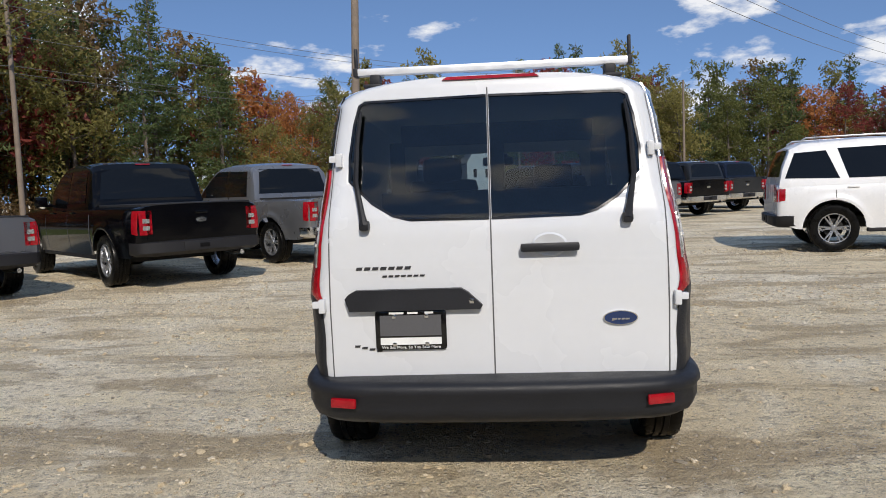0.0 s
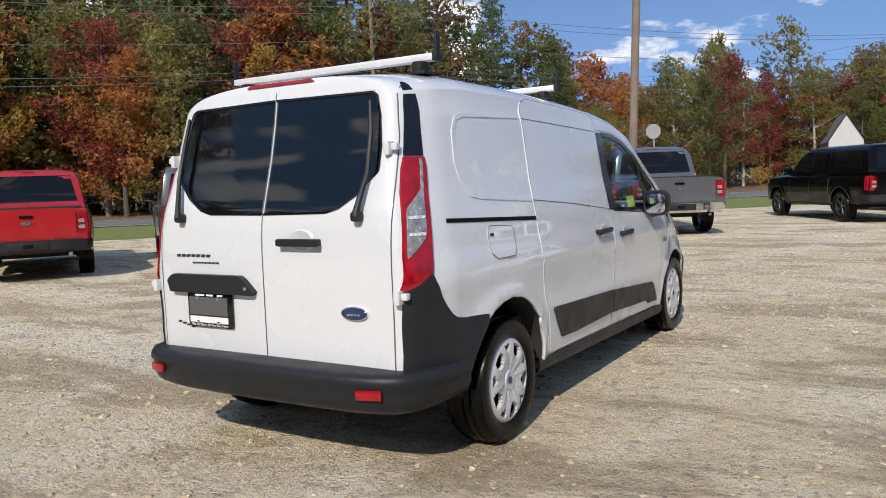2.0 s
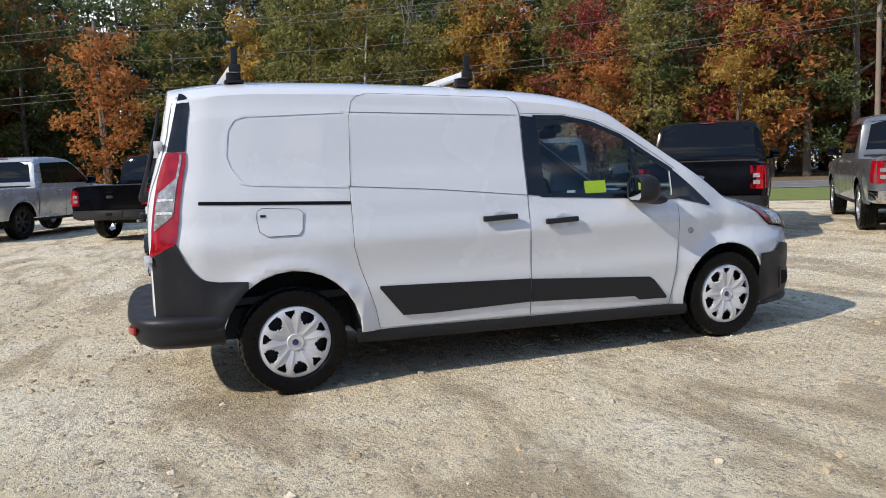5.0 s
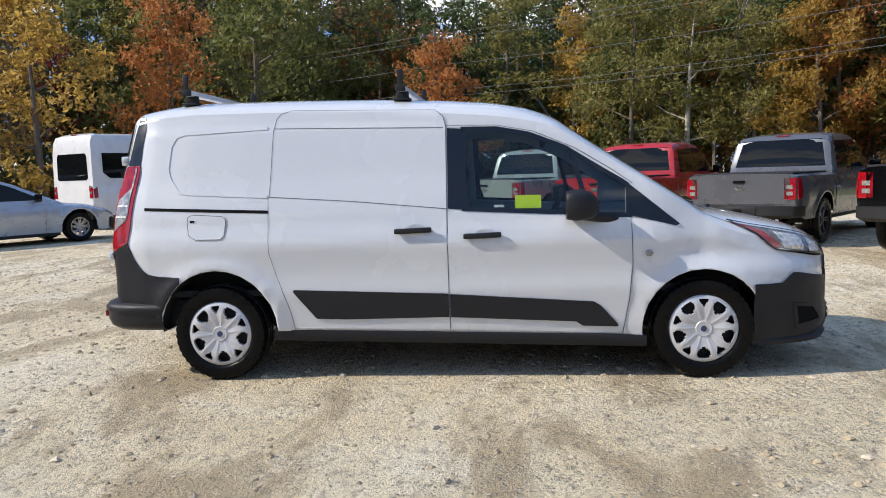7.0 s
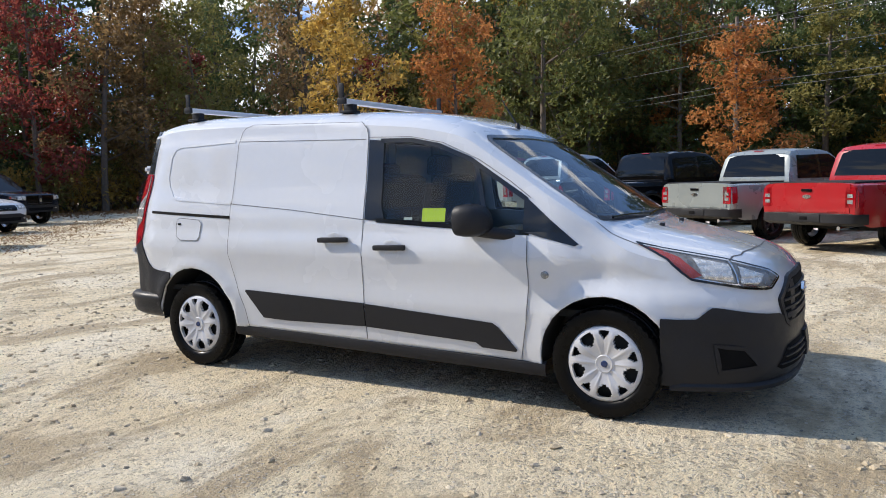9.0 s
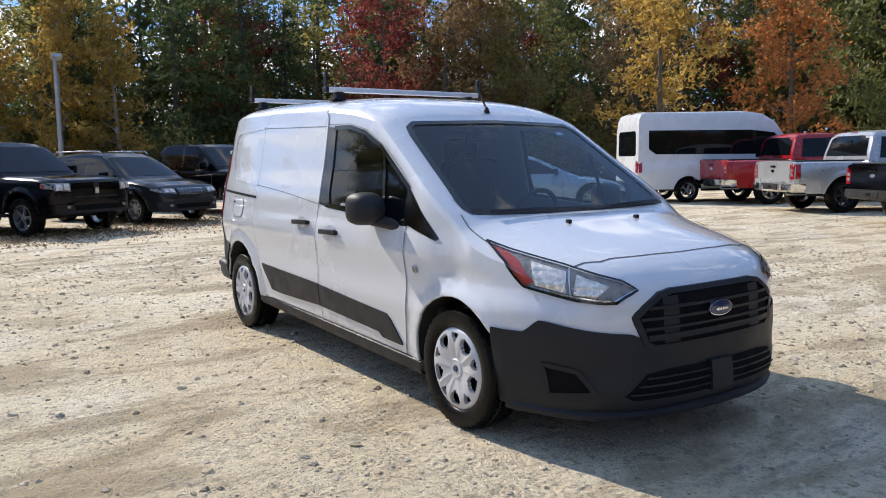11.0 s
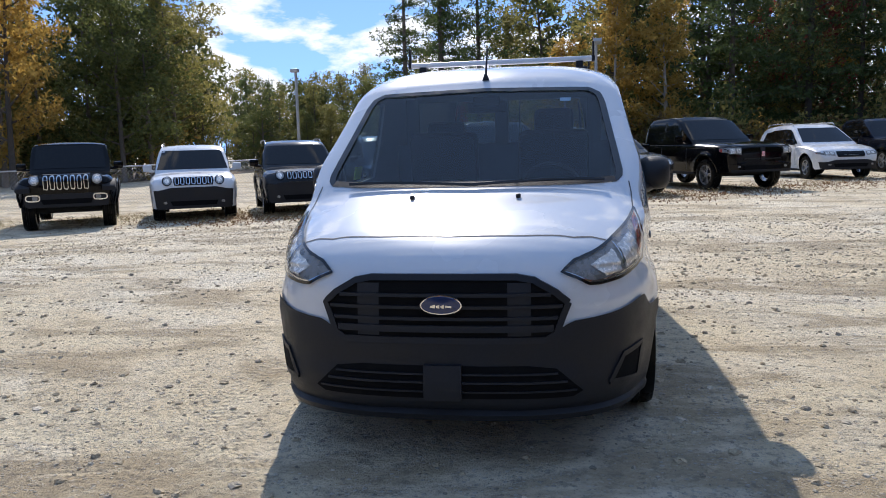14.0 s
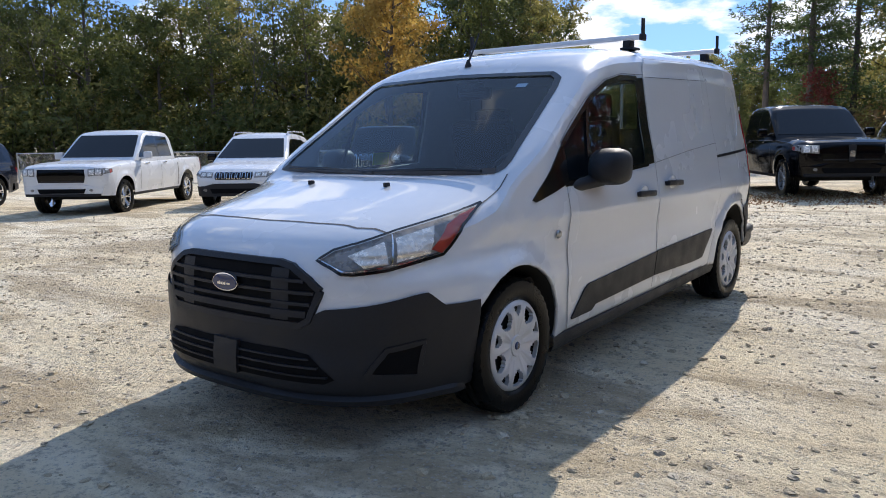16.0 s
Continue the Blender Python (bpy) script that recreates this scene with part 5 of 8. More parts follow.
    plan = [(-0.98 * hw, y0 + 0.25), (-0.96 * hw, y0 + 0.06), (-0.86 * hw, y0 - 0.05), (-0.4 * hw, y0 - 0.085), (0.4 * hw, y0 - 0.085), (0.86 * hw, y0 - 0.05), (0.96 * hw, y0 + 0.06), (0.98 * hw, y0 + 0.25)]
    sheet(bm, [[(x * 0.97, y + 0.07, lo_ + 0.24) for x, y in plan], [(x, y, lo_ + 0.225) for x, y in plan], [(x, y, lo_ + 0.08) for x, y in plan], [(x * 0.95, y + 0.08, lo_ + 0.03) for x, y in plan]])
    rb = part("rear_bumper", bm, CHROME if chrome_bumper else trim, car_, "chrome rear bumper" if chrome_bumper else "dark rear bumper", sharp=50)
    bm = bmesh.new()
    box(bm, (0, y0 - 0.088, lo_ + 0.15), (0.62 if "bed" in spec else 0.34, 0.02, 0.135), 0.01)
    part("plate_recess", bm, GREYTRIM, rb, "dark step pad")
    bm = bmesh.new()
    box(bm, (0, y0 - 0.10, lo_ + 0.15), (0.15, 0.012, 0.06), 0.006)
    # solid block, its near-black colour stands in for a shaded pocket
    part("plate_pocket", bm, SHADE_BLACK, rb)
    bt = spec.get("bump", lo_ + 0.26)
    fb = panel(btree, [(-0.86 * hw, lo_ + 0.03), (0.86 * hw, lo_ + 0.03), (0.90 * hw, bt - 0.06), (0.5 * hw, bt), (-0.5 * hw, bt), (-0.90 * hw, bt - 0.06)], front, (0, -1, 0), 0.02, 0.03, 16, 4)
    fb = part("front_bumper", fb, spec.get("bumpmat", body if body is BLACKP and "bed" in spec else trim), car_, "front bumper")
    # intake shade painted as a near-black sheet on the bumper
    part("lower_intake", panel(btree, [(-0.50 * hw, lo_ + 0.07), (0.50 * hw, lo_ + 0.07), (0.55 * hw, lo_ + 0.17), (-0.55 * hw, lo_ + 0.17)], front, (0, -1, 0), 0.026, 0.0, 10, 3), SHADE_BLACK, fb, "dark lower intake")
    bm = bmesh.new()
    ribbon(btree, [(-0.84 * hw, lo_ + 0.035), (0.84 * hw, lo_ + 0.035)], front, (0, -1, 0), 0.06, 0.028, bm, 14)
    part("chin_strip", bm, GREYTRIM, fb)
    # grille
    gz0, gz1, gx = spec["grille"]
    gpoly = [(-gx * 0.94, gz0), (gx * 0.94, gz0), (gx, (gz0 + gz1) / 2), (gx * 0.96, gz1), (-gx * 0.96, gz1), (-gx, (gz0 + gz1) / 2)]
    if grille in ("slots", "round"):
        gb = part("grille", panel(btree, gpoly, front, (0, -1, 0), 0.008, 0.0, 16, 5), spec.get("grillemat", BLACKP), car_, "grille with seven upright slots")
        for k in range(7):
            cx = (k - 3) * gx * 0.27
            sw, zz = gx * 0.10, (gz1 - gz0) * 0.42
            zc = (gz0 + gz1) / 2
            ring = [(cx + sw * math.copysign(abs(math.cos(t)) ** 0.5, math.cos(t)), zc + zz * math.copysign(abs(math.sin(t)) ** 0.5, math.sin(t))) for t in [2 * math.pi * j / 14 + 0.01 for j in range(14)]]
            s = part("grille_ring", panel(btree, ring, front, (0, -1, 0), 0.016, 0.01, 4, 8), CHROME, gb)
            ring2 = [(cx + (u - cx) * 0.70, zc + (v - zc) * 0.86) for u, v in ring]
            part("slot", panel(btree, ring2, front, (0, -1, 0), 0.019, 0.0, 4, 8), BLACKP, s)
    else:
        gb = part("grille", panel(btree, gpoly, front, (0, -1, 0), 0.008, 0.0, 16, 5), BLACKP, car_, "black front grille")
        for k in range(4):
            z = gz0 + (gz1 - gz0) * (k + 0.5) / 4
            part("grille_bar", panel(btree, [(-gx * 0.93, z - 0.012), (gx * 0.93, z - 0.012), (gx * 0.93, z + 0.012), (-gx * 0.93, z + 0.012)], front, (0, -1, 0), 0.02, 0.015, 12, 2), CHROME if chrome_bumper and grille == "bars" else GREYTRIM, gb)
        if grille == "badge":
            zc = (gz0 + gz1) / 2 + 0.01
            part("grille_badge", panel(btree, [(-gx * 0.55, zc - 0.022), (gx * 0.55, zc - 0.022), (gx * 0.55, zc + 0.022), (-gx * 0.55, zc + 0.022)], front, (0, -1, 0), 0.034, 0.012, 12, 2), CHROME, gb, "chrome lettering shown as a plain bar")
            rim_ = bmesh.new()
            ribbon(btree, gpoly + gpoly[:1], front, (0, -1, 0), 0.03, 0.022, rim_, 5)
            part("grille_frame", rim_, body, gb)
        if grille == "cross":
            part("grille_badge", panel(btree, [(-0.05, (gz0 + gz1) / 2 - 0.06), (0.05, (gz0 + gz1) / 2 - 0.06), (0.04, (gz0 + gz1) / 2 + 0.06), (-0.04, (gz0 + gz1) / 2 + 0.06)], front, (0, -1, 0), 0.038, 0.01, 3, 4), CHROME, gb, "small chrome badge")

            part("grille_cross", panel(btree, [(-0.05, gz0), (0.05, gz0), (0.07, gz1), (-0.07, gz1)], front, (0, -1, 0), 0.03, 0.02, 3, 4), GREYTRIM, gb)
    if rails:
        for sx in (1, -1):
            bm = bmesh.new()
            xr = sx * hw * (spec.get("tumble", 0.83) - 0.10)
            ya, yb = spec["cab"][0][0] + 0.35, spec["cab"][-1][0] - 1.1
            tube(bm, [(xr, ya, top - 0.06), (xr, ya + 0.1, top + 0.005), (xr, (ya + yb) / 2, top + 0.018), (xr, yb - 0.1, top + 0.0), (xr, yb, top - 0.07)], 0.016, 8)
            part("roof_rail", bm, ALLOY, car_, "roof rail")
    # pick-up bed
    if "bed" in spec:
        b0, b1 = spec["bed"]
        bm = panel(btree, [(-hw * 0.80, lo_ + 0.26), (hw * 0.80, lo_ + 0.26), (hw * 0.82, bz - 0.01), (-hw * 0.82, bz - 0.01)], rear, (0, 1, 0), 0.012, 0.02, 10, 6)
        tg = part("tailgate", bm, body, car_, "pick-up tailgate")
        bm = bmesh.new()
        box(bm, (0, y0 - 0.02, bz - 0.13), (0.20, 0.03, 0.05), 0.012)
        part("tailgate_handle", bm, BLACKP, tg)
        ring = [(0.085 * math.cos(t), bz - 0.24 + 0.036 * math.sin(t)) for t in [2 * math.pi * k / 16 + 0.01 for k in range(16)]]
        part("tailgate_badge", panel(btree, ring, rear, (0, 1, 0), 0.022, 0.01, 5, 8), CHROME, tg, "small oval badge")
        bm = bmesh.new()
        box(bm, (0, (b0 + b1) / 2, bz - 0.012), (hw * 1.68, b1 - b0 - 0.1, 0.05), 0.01)
        part("bed_liner", bm, BEDLINER, car_)
        for sx in (1, -1):
            put = (lambda u, v: (3.0, u, v)) if sx > 0 else (lambda u, v: (-3.0, u, v))
            part("bed_gap", ribbon(btree, [(b1, lo_ + 0.05), (b1, bz - 0.01)], put, (-sx, 0, 0), 0.03, 0.004, None, 6), SEAM, car_)
        bm = bmesh.new()
        tube(bm, [(hw * 0.6, y0 + 0.5, lo_ - 0.02), (hw * 0.62, y0 - 0.02, lo_ - 0.01)], 0.035, 10)
        part("exhaust_pipe", bm, CHROME, car_)
        if cap:
            cap_t = [(b0 + 0.03, bz + 0.05), (b0 + 0.10, bz + 0.25), (b0 + 0.25, top - 0.06), (b0 + 0.45, top - 0.02), (b1, top - 0.01)]
            cys2 = sorted({*np.linspace(b0 + 0.03, b1, 12), *(p[0] for p in cap_t)})
            cs = Shell(cys2, [(b0, 0.97), (b1, 1.0)], cprof, [(b0, bz - 0.02), (b1, bz - 0.02)], cap_t, [(b0, 0.03), (b0 + 0.4, 0.1), (b1, 0.1)], 3.0)
            bmk = cs.mesh(6, 5, True, True)
            tk = BVHTree.FromBMesh(bmk)
            cc = part("bed_cap", bmk, body, car_, "painted bed cap with dark windows")
            for sx in (1, -1):
                put = (lambda u, v: (3.0, u, v)) if sx > 0 else (lambda u, v: (-3.0, u, v))
                part("cap_window", panel(tk, [(b0 + 0.30, bz + 0.12), (b1 - 0.12, bz + 0.12), (b1 - 0.12, top - 0.18), (b0 + 0.42, top - 0.18)], put, (-sx, 0, 0), 0.006, 0, 6, 5), GLASS_BG, cc)
            part("cap_window", panel(tk, [(-hw * 0.7, bz + 0.10), (hw * 0.7, bz + 0.10), (hw * 0.62, top - 0.13), (-hw * 0.62, top - 0.13)], rear, (0, 1, 0), 0.006, 0, 8, 5), GLASS_BG, cc)
    # underside
    bm = bmesh.new()
    box(bm, (0, (y0 + y1) / 2, lo_ + 0.1), (hw * 1.35, (y1 - y0) * 0.9, 0.2), 0.05)
    for y in (0, wb):
        box(bm, (0, y, r), (hw * 1.5, 0.12, 0.12), 0.02)
        box(bm, (0, y, r + 0.28), (hw * 1.3, ra * 1.7, 0.35), 0.1)
    part("underbody", bm, UNDER, car_)
    return car_


PICKUP = dict(y0=-1.22, y1=4.62, wb=3.69, hw=1.0, r=0.40, low=0.46, bh=1.22, belt=[(-1.22, 1.22), (2.95, 1.23), (3.2, 1.235), (4.0, 1.205), (4.4, 1.165), (4.55, 1.12), (4.60, 1.08), (4.62, 1.03)],
              cab=[(0.60, 1.24), (0.64, 1.45), (0.74, 1.80), (0.84, 1.89), (1.1, 1.93), (1.7, 1.94), (2.1, 1.90), (2.28, 1.82), (2.95, 1.30), (3.05, 1.22)],
              wins=[[(0.86, 1.27), (1.62, 1.27), (1.62, 1.78), (0.95, 1.76)], [(1.72, 1.27), (2.78, 1.27), (2.72, 1.36), (2.28, 1.70), (2.10, 1.79), (1.72, 1.79)]],
              gaps=[1.66, 2.86], handles=[1.40, 2.45], mirror=2.66, tail=(0.80, 1.14, 0.17), head=(0.90, 1.07, 0.60, 0.90), ws=[(-0.86, 1.28), (0.86, 1.28), (0.72, 1.80), (-0.72, 1.80)],
              rw=[(-0.80, 1.32), (0.80, 1.32), (0.70, 1.80), (-0.70, 1.80)], grille=(0.75, 1.06, 0.56), bump=0.72, bed=(-1.2, 0.60), bow=0.17, tumble=0.86)
SUV = dict(y0=-0.95, y1=3.62, wb=2.72, hw=0.93, r=0.355, low=0.30, bh=1.02, belt=[(-0.95, 0.98), (-0.5, 1.03), (2.3, 1.04), (2.6, 1.03), (3.1, 0.97), (3.4, 0.89), (3.55, 0.80), (3.62, 0.72)],
           cab=[(-0.92, 1.05), (-0.84, 1.3), (-0.70, 1.54), (-0.5, 1.62), (0.2, 1.68), (0.9, 1.69), (1.3, 1.64), (1.5, 1.56), (2.25, 1.12), (2.42, 1.03)],
           wins=[[(-0.55, 1.10), (-0.02, 1.07), (-0.02, 1.46), (-0.42, 1.42)], [(0.05, 1.07), (0.86, 1.06), (0.86, 1.52), (0.05, 1.49)], [(0.94, 1.06), (2.05, 1.06), (1.98, 1.12), (1.50, 1.42), (1.30, 1.51), (0.94, 1.52)]],
           gaps=[0.02, 0.90, 2.02], handles=[0.25, 1.12], mirror=1.86, tail=(0.80, 1.02, 0.24), head=(0.70, 0.82, 0.46, 0.74), ws=[(-0.78, 1.10), (0.78, 1.10), (0.62, 1.54), (-0.62, 1.54)],
           rw=[(-0.68, 1.14), (0.68, 1.14), (0.58, 1.50), (-0.58, 1.50)], grille=(0.66, 0.82, 0.42), bump=0.58, bow=0.34, tumble=0.80)
BOXSUV = dict(SUV, y0=-0.78, y1=3.42, wb=2.57, hw=0.90, r=0.345, bh=1.06, belt=[(-0.78, 1.04), (2.0, 1.07), (2.3, 1.07), (2.9, 1.03), (3.25, 0.97), (3.36, 0.90), (3.42, 0.82)],
              cab=[(-0.76, 1.08), (-0.72, 1.35), (-0.62, 1.60), (-0.4, 1.66), (0.4, 1.69), (1.1, 1.68), (1.4, 1.63), (1.55, 1.56), (2.1, 1.14), (2.2, 1.06)],
              wins=[[(-0.50, 1.12), (-0.10, 1.10), (-0.10, 1.50), (-0.45, 1.48)], [(-0.03, 1.10), (0.76, 1.10), (0.76, 1.54), (-0.03, 1.52)], [(0.84, 1.10), (1.92, 1.10), (1.86, 1.16), (1.52, 1.46), (1.38, 1.53), (0.84, 1.54)]],
              gaps=[-0.06, 0.80, 1.92], handles=[0.15, 1.02], mirror=1.78, head=(0.80, 0.98, 0.45, 0.63), ws=[(-0.78, 1.12), (0.78, 1.12), (0.66, 1.55), (-0.66, 1.55)], grille=(0.80, 0.97, 0.42), bump=0.76, cladding=True, bow=0.16, tumble=0.85)
OFFROAD = dict(BOXSUV, y0=-0.70, y1=3.62, wb=3.0, hw=0.90, r=0.41, low=0.50, bh=1.22, belt=[(-0.70, 1.20), (2.2, 1.22), (2.5, 1.21), (3.3, 1.17), (3.52, 1.14), (3.62, 1.08)],
               cab=[(-0.68, 1.24), (-0.66, 1.6), (-0.60, 1.80), (-0.4, 1.85), (0.8, 1.87), (1.5, 1.86), (1.68, 1.82), (2.05, 1.28), (2.12, 1.22)],
               wins=[[(-0.5, 1.27), (-0.05, 1.27), (-0.05, 1.74), (-0.47, 1.73)], [(0.05, 1.27), (0.85, 1.27), (0.85, 1.75), (0.05, 1.75)], [(0.95, 1.27), (1.92, 1.27), (1.66, 1.68), (1.60, 1.74), (0.95, 1.75)]],
               gaps=[0.0, 0.9, 1.95], handles=[0.2, 1.1], mirror=1.88, tail=(0.90, 1.12, 0.14), head=(0.95, 1.16, 0.485, 0.695), ws=[(-0.74, 1.28), (0.74, 1.28), (0.68, 1.78), (-0.68, 1.78)],
               rw=[(-0.66, 1.32), (0.66, 1.32), (0.62, 1.74), (-0.62, 1.74)], grille=(0.83, 1.17, 0.47), bow=0.10, tumble=0.90, flare=0.06, bump=0.78, grillemat=BLACKP, foglamps=True)
BIGSUV = dict(SUV, bump=0.66, y0=-0.88, y1=4.12, wb=3.11, hw=1.0, r=0.405, low=0.40, bh=1.20, belt=[(-0.88, 1.17), (2.6, 1.22), (2.8, 1.21), (3.6, 1.15), (3.95, 1.06), (4.12, 0.92)],
              cab=[(-0.85, 1.22), (-0.79, 1.5), (-0.68, 1.80), (-0.48, 1.90), (0.5, 1.95), (1.4, 1.94), (1.8, 1.88), (2.0, 1.80), (2.7, 1.28), (2.8, 1.20)],
              wins=[[(-0.76, 1.27), (0.10, 1.25), (-0.10, 1.73), (-0.60, 1.70)], [(0.24, 1.25), (1.02, 1.25), (1.02, 1.78), (0.08, 1.76)], [(1.12, 1.25), (2.52, 1.25), (2.44, 1.33), (1.94, 1.68), (1.74, 1.77), (1.12, 1.79)]],
              gaps=[0.03, 1.07, 2.5], handles=[0.3, 1.35], mirror=2.3, tail=(0.88, 1.16, 0.30), head=(0.84, 1.02, 0.6, 0.86), ws=[(-0.85, 1.26), (0.85, 1.26), (0.7, 1.79), (-0.7, 1.79)],
              rw=[(-0.76, 1.30), (0.76, 1.30), (0.66, 1.76), (-0.66, 1.76)], grille=(0.7, 1.0, 0.55), tumble=0.82)
SEDAN = dict(SUV, y0=-1.08, y1=3.80, wb=2.85, hw=0.92, r=0.34, low=0.24, bh=0.93, belt=[(-1.08, 0.86), (-0.98, 0.98), (-0.5, 1.0), (0.0, 0.98), (1.9, 0.95), (2.4, 0.93), (3.1, 0.86), (3.55, 0.74), (3.72, 0.64), (3.80, 0.56)],
             cab=[(-0.75, 1.0), (-0.4, 1.12), (0.1, 1.34), (0.5, 1.44), (0.95, 1.475), (1.3, 1.45), (1.55, 1.38), (2.3, 1.02), (2.5, 0.94)],
             wins=[[(-0.22, 1.03), (0.38, 0.99), (0.38, 1.30), (0.10, 1.24)], [(0.46, 0.99), (0.98, 0.98), (0.98, 1.36), (0.46, 1.32)], [(1.06, 0.98), (2.06, 0.98), (1.98, 1.04), (1.50, 1.28), (1.30, 1.35), (1.06, 1.37)]],
             gaps=[0.20, 1.02, 2.10], handles=[0.45, 1.25], mirror=1.92, tail=(0.74, 0.92, 0.30), head=(0.56, 0.68, 0.44, 0.72), ws=[(-0.74, 1.02), (0.74, 1.02), (0.58, 1.36), (-0.58, 1.36)],
             rw=[(-0.66, 1.12), (0.66, 1.12), (0.54, 1.36), (-0.54, 1.36)], grille=(0.42, 0.60, 0.42), bow=0.40, tumble=0.76)
HIGHVAN = dict(SUV, y0=-1.55, y1=4.60, wb=3.75, hw=0.98, r=0.36, low=0.40, bh=1.25, belt=[(-1.55, 1.25), (3.2, 1.25), (3.6, 1.22), (4.2, 1.08), (4.5, 0.95), (4.60, 0.80)], bdrop=[(-1.55, 0.02), (3.2, 0.04), (4.6, 0.12)],
               cab=[(-1.535, 1.27), (-1.525, 2.2), (-1.50, 2.52), (-1.45, 2.64), (-1.30, 2.70), (1.9, 2.72), (2.4, 2.66), (2.8, 2.42), (3.0, 2.15), (3.5, 1.35), (3.6, 1.24)],
               wins=[[(-1.00, 1.44), (2.05, 1.42), (2.05, 2.14), (-1.22, 2.14), (-1.22, 1.60)], [(2.15, 1.32), (3.28, 1.30), (3.2, 1.42), (2.92, 1.88), (2.75, 2.05), (2.15, 2.12)]],
               gaps=[0.8, 2.1, 3.2], handles=[1.0, 2.3], mirror=3.1, tail=(0.90, 1.46, 0.13), head=(0.8, 1.05, 0.6, 0.88), ws=[(-0.82, 1.32), (0.82, 1.32), (0.70, 2.1), (-0.70, 2.1)],
               rw=[(-0.70, 1.46), (-0.64, 1.40), (0.64, 1.40), (0.70, 1.46), (0.68, 2.06), (0.62, 2.14), (-0.62, 2.14), (-0.68, 2.06)], grille=(0.62, 0.9, 0.5), tumble=0.93, bow=0.3)


def fall(x, y):
    """The lot sinks gently towards the fence on the east side."""
    d = math.hypot(x, y - 1.5)
    return -0.023 * min(max(x, 0), 16) * min(max((d - 6.5) / 3.5, 0), 1) * min(max((9 - y) / 6, 0), 1)


def stand(x, y, heading, scale=1.0, front=0.0):
    """Pose of a vehicle: heading in degrees from +x; with front, (x, y) is the middle of the front axle, that far ahead."""
    a = radians(heading)
    f = front * scale
    return pose(x - f * math.cos(a), y - f * math.sin(a), fall(x - f * 0.5 * math.cos(a), y - f * 0.5 * math.sin(a)), 0, 0, heading - 90) @ Matrix.Scale(scale, 4)


ROW = "pick-up trucks in a row"
car("pickup_truck", stand(-7.75, 6.05, 143, 0.93), "mid-grey crew cab pick-up truck, tail towards the lot", "pickup truck", GREYP, PICKUP, ROW, DARKALLOY)
car("pickup_truck", stand(-5.34, 7.9, 137, 1.0), "black crew cab pick-up truck with a dark bumper", "pickup truck", BLACKP, PICKUP, ROW, ALLOY, spokes=6)
car("pickup_truck", stand(-3.76, 11.0, 139, 1.0), "mid-grey metallic pick-up truck with a chrome rear bumper", "pickup truck", IRONGREY, PICKUP, ROW, ALLOY, chrome_bumper=True, spokes=6)
car("pickup_truck", stand(-2.17, 13.75, 121, 1.0), "dark grey metallic pick-up truck with a chrome bumper", "pickup truck", GREYP, PICKUP, ROW, ALLOY, chrome_bumper=True)
car("pickup_truck", stand(-9.8, 3.95, 147, 0.92), "bright red crew cab pick-up truck on gravel", "pickup truck", REDP, PICKUP, ROW, DARKALLOY)
car("pickup_truck", stand(-11.6, 1.8, 150, 0.92), "pale green-silver crew cab pick-up truck on gravel", "pickup truck", MINTP, PICKUP, ROW, DARKALLOY)
car("pickup_truck", stand(-13.15, -0.95, 150, 0.96), "black pick-up truck with red tail lamps", "pickup truck", BLACKP, PICKUP, ROW, ALLOY, spokes=6)
car("pickup_truck", stand(-15.28, -4.4, 152, 1.0), "silver four-wheel-drive pick-up truck with a chrome bumper", "pickup truck", SILVERP, PICKUP, ROW, DARKALLOY, chrome_bumper=True, spokes=6)
car("pickup_truck", stand(-17.1, -7.5, 152, 1.03), "red heavy-duty pick-up truck with a chrome bumper", "pickup truck", REDP, PICKUP, ROW, ALLOY, chrome_bumper=True)
car("passenger_van", stand(-16.43, -9.80, 154), "silver-white high-roof passenger van with dark windows", "van", WHITEP, HIGHVAN, "", ALLOY)
car("sedan", stand(-9.25, -10.35, 146.4, 1.0), "light blue-silver four-door sedan on gravel", "car", BLUESILVER, SEDAN, "", ALLOY, spokes=8)
car("minivan", stand(-13.6, -16.6, 147, 1.02), "dark people carrier under the trees", "car", DARKBLUE, SUV, "", ALLOY)
FAR = "pick-up trucks in the far row"
car("pickup_truck", stand(1.85, 17.85, 121, 0.95), "black pick-up truck with a black bed cap", "pickup truck", BLACKP, PICKUP, FAR, DARKALLOY, cap=True)
car("pickup_truck", stand(3.95, 20.75, 123, 1.0), "dark grey pick-up truck in the far row", "pickup truck", GREYP, PICKUP, FAR, ALLOY, chrome_bumper=True)
car("pickup_truck", stand(6.0, 23.2, 124, 1.0), "black pick-up truck with a chrome bumper in the far row", "pickup truck", BLACKP, PICKUP, FAR, ALLOY, chrome_bumper=True)
car("pickup_truck", stand(8.0, 25.7, 124, 1.0), "very dark grey pick-up truck in the far row", "pickup truck", DARKGREEN, PICKUP, FAR, ALLOY, chrome_bumper=True)
car("pickup_truck", stand(10.0, 28.2, 124, 1.0), "dark blue pick-up truck far down the row", "pickup truck", DARKBLUE, PICKUP, FAR, ALLOY, chrome_bumper=True)
car("large_suv", stand(5.57, 10.1, -11, 0.97), "white full-size sport utility vehicle with dark glass", "car", WHITEP, dict(BIGSUV, mirmat=WHITEP, bumpmat=WHITEP), "", ALLOY, spokes=6, rails=True)
FACE = "cars along the tree line"
car("pickup_truck", stand(0.56, -11.4, 121, 1.0, 3.69), "black pick-up truck with clear headlamps facing the lot", "pickup truck", BLACKP, PICKUP, FACE, ALLOY, grille="cross")
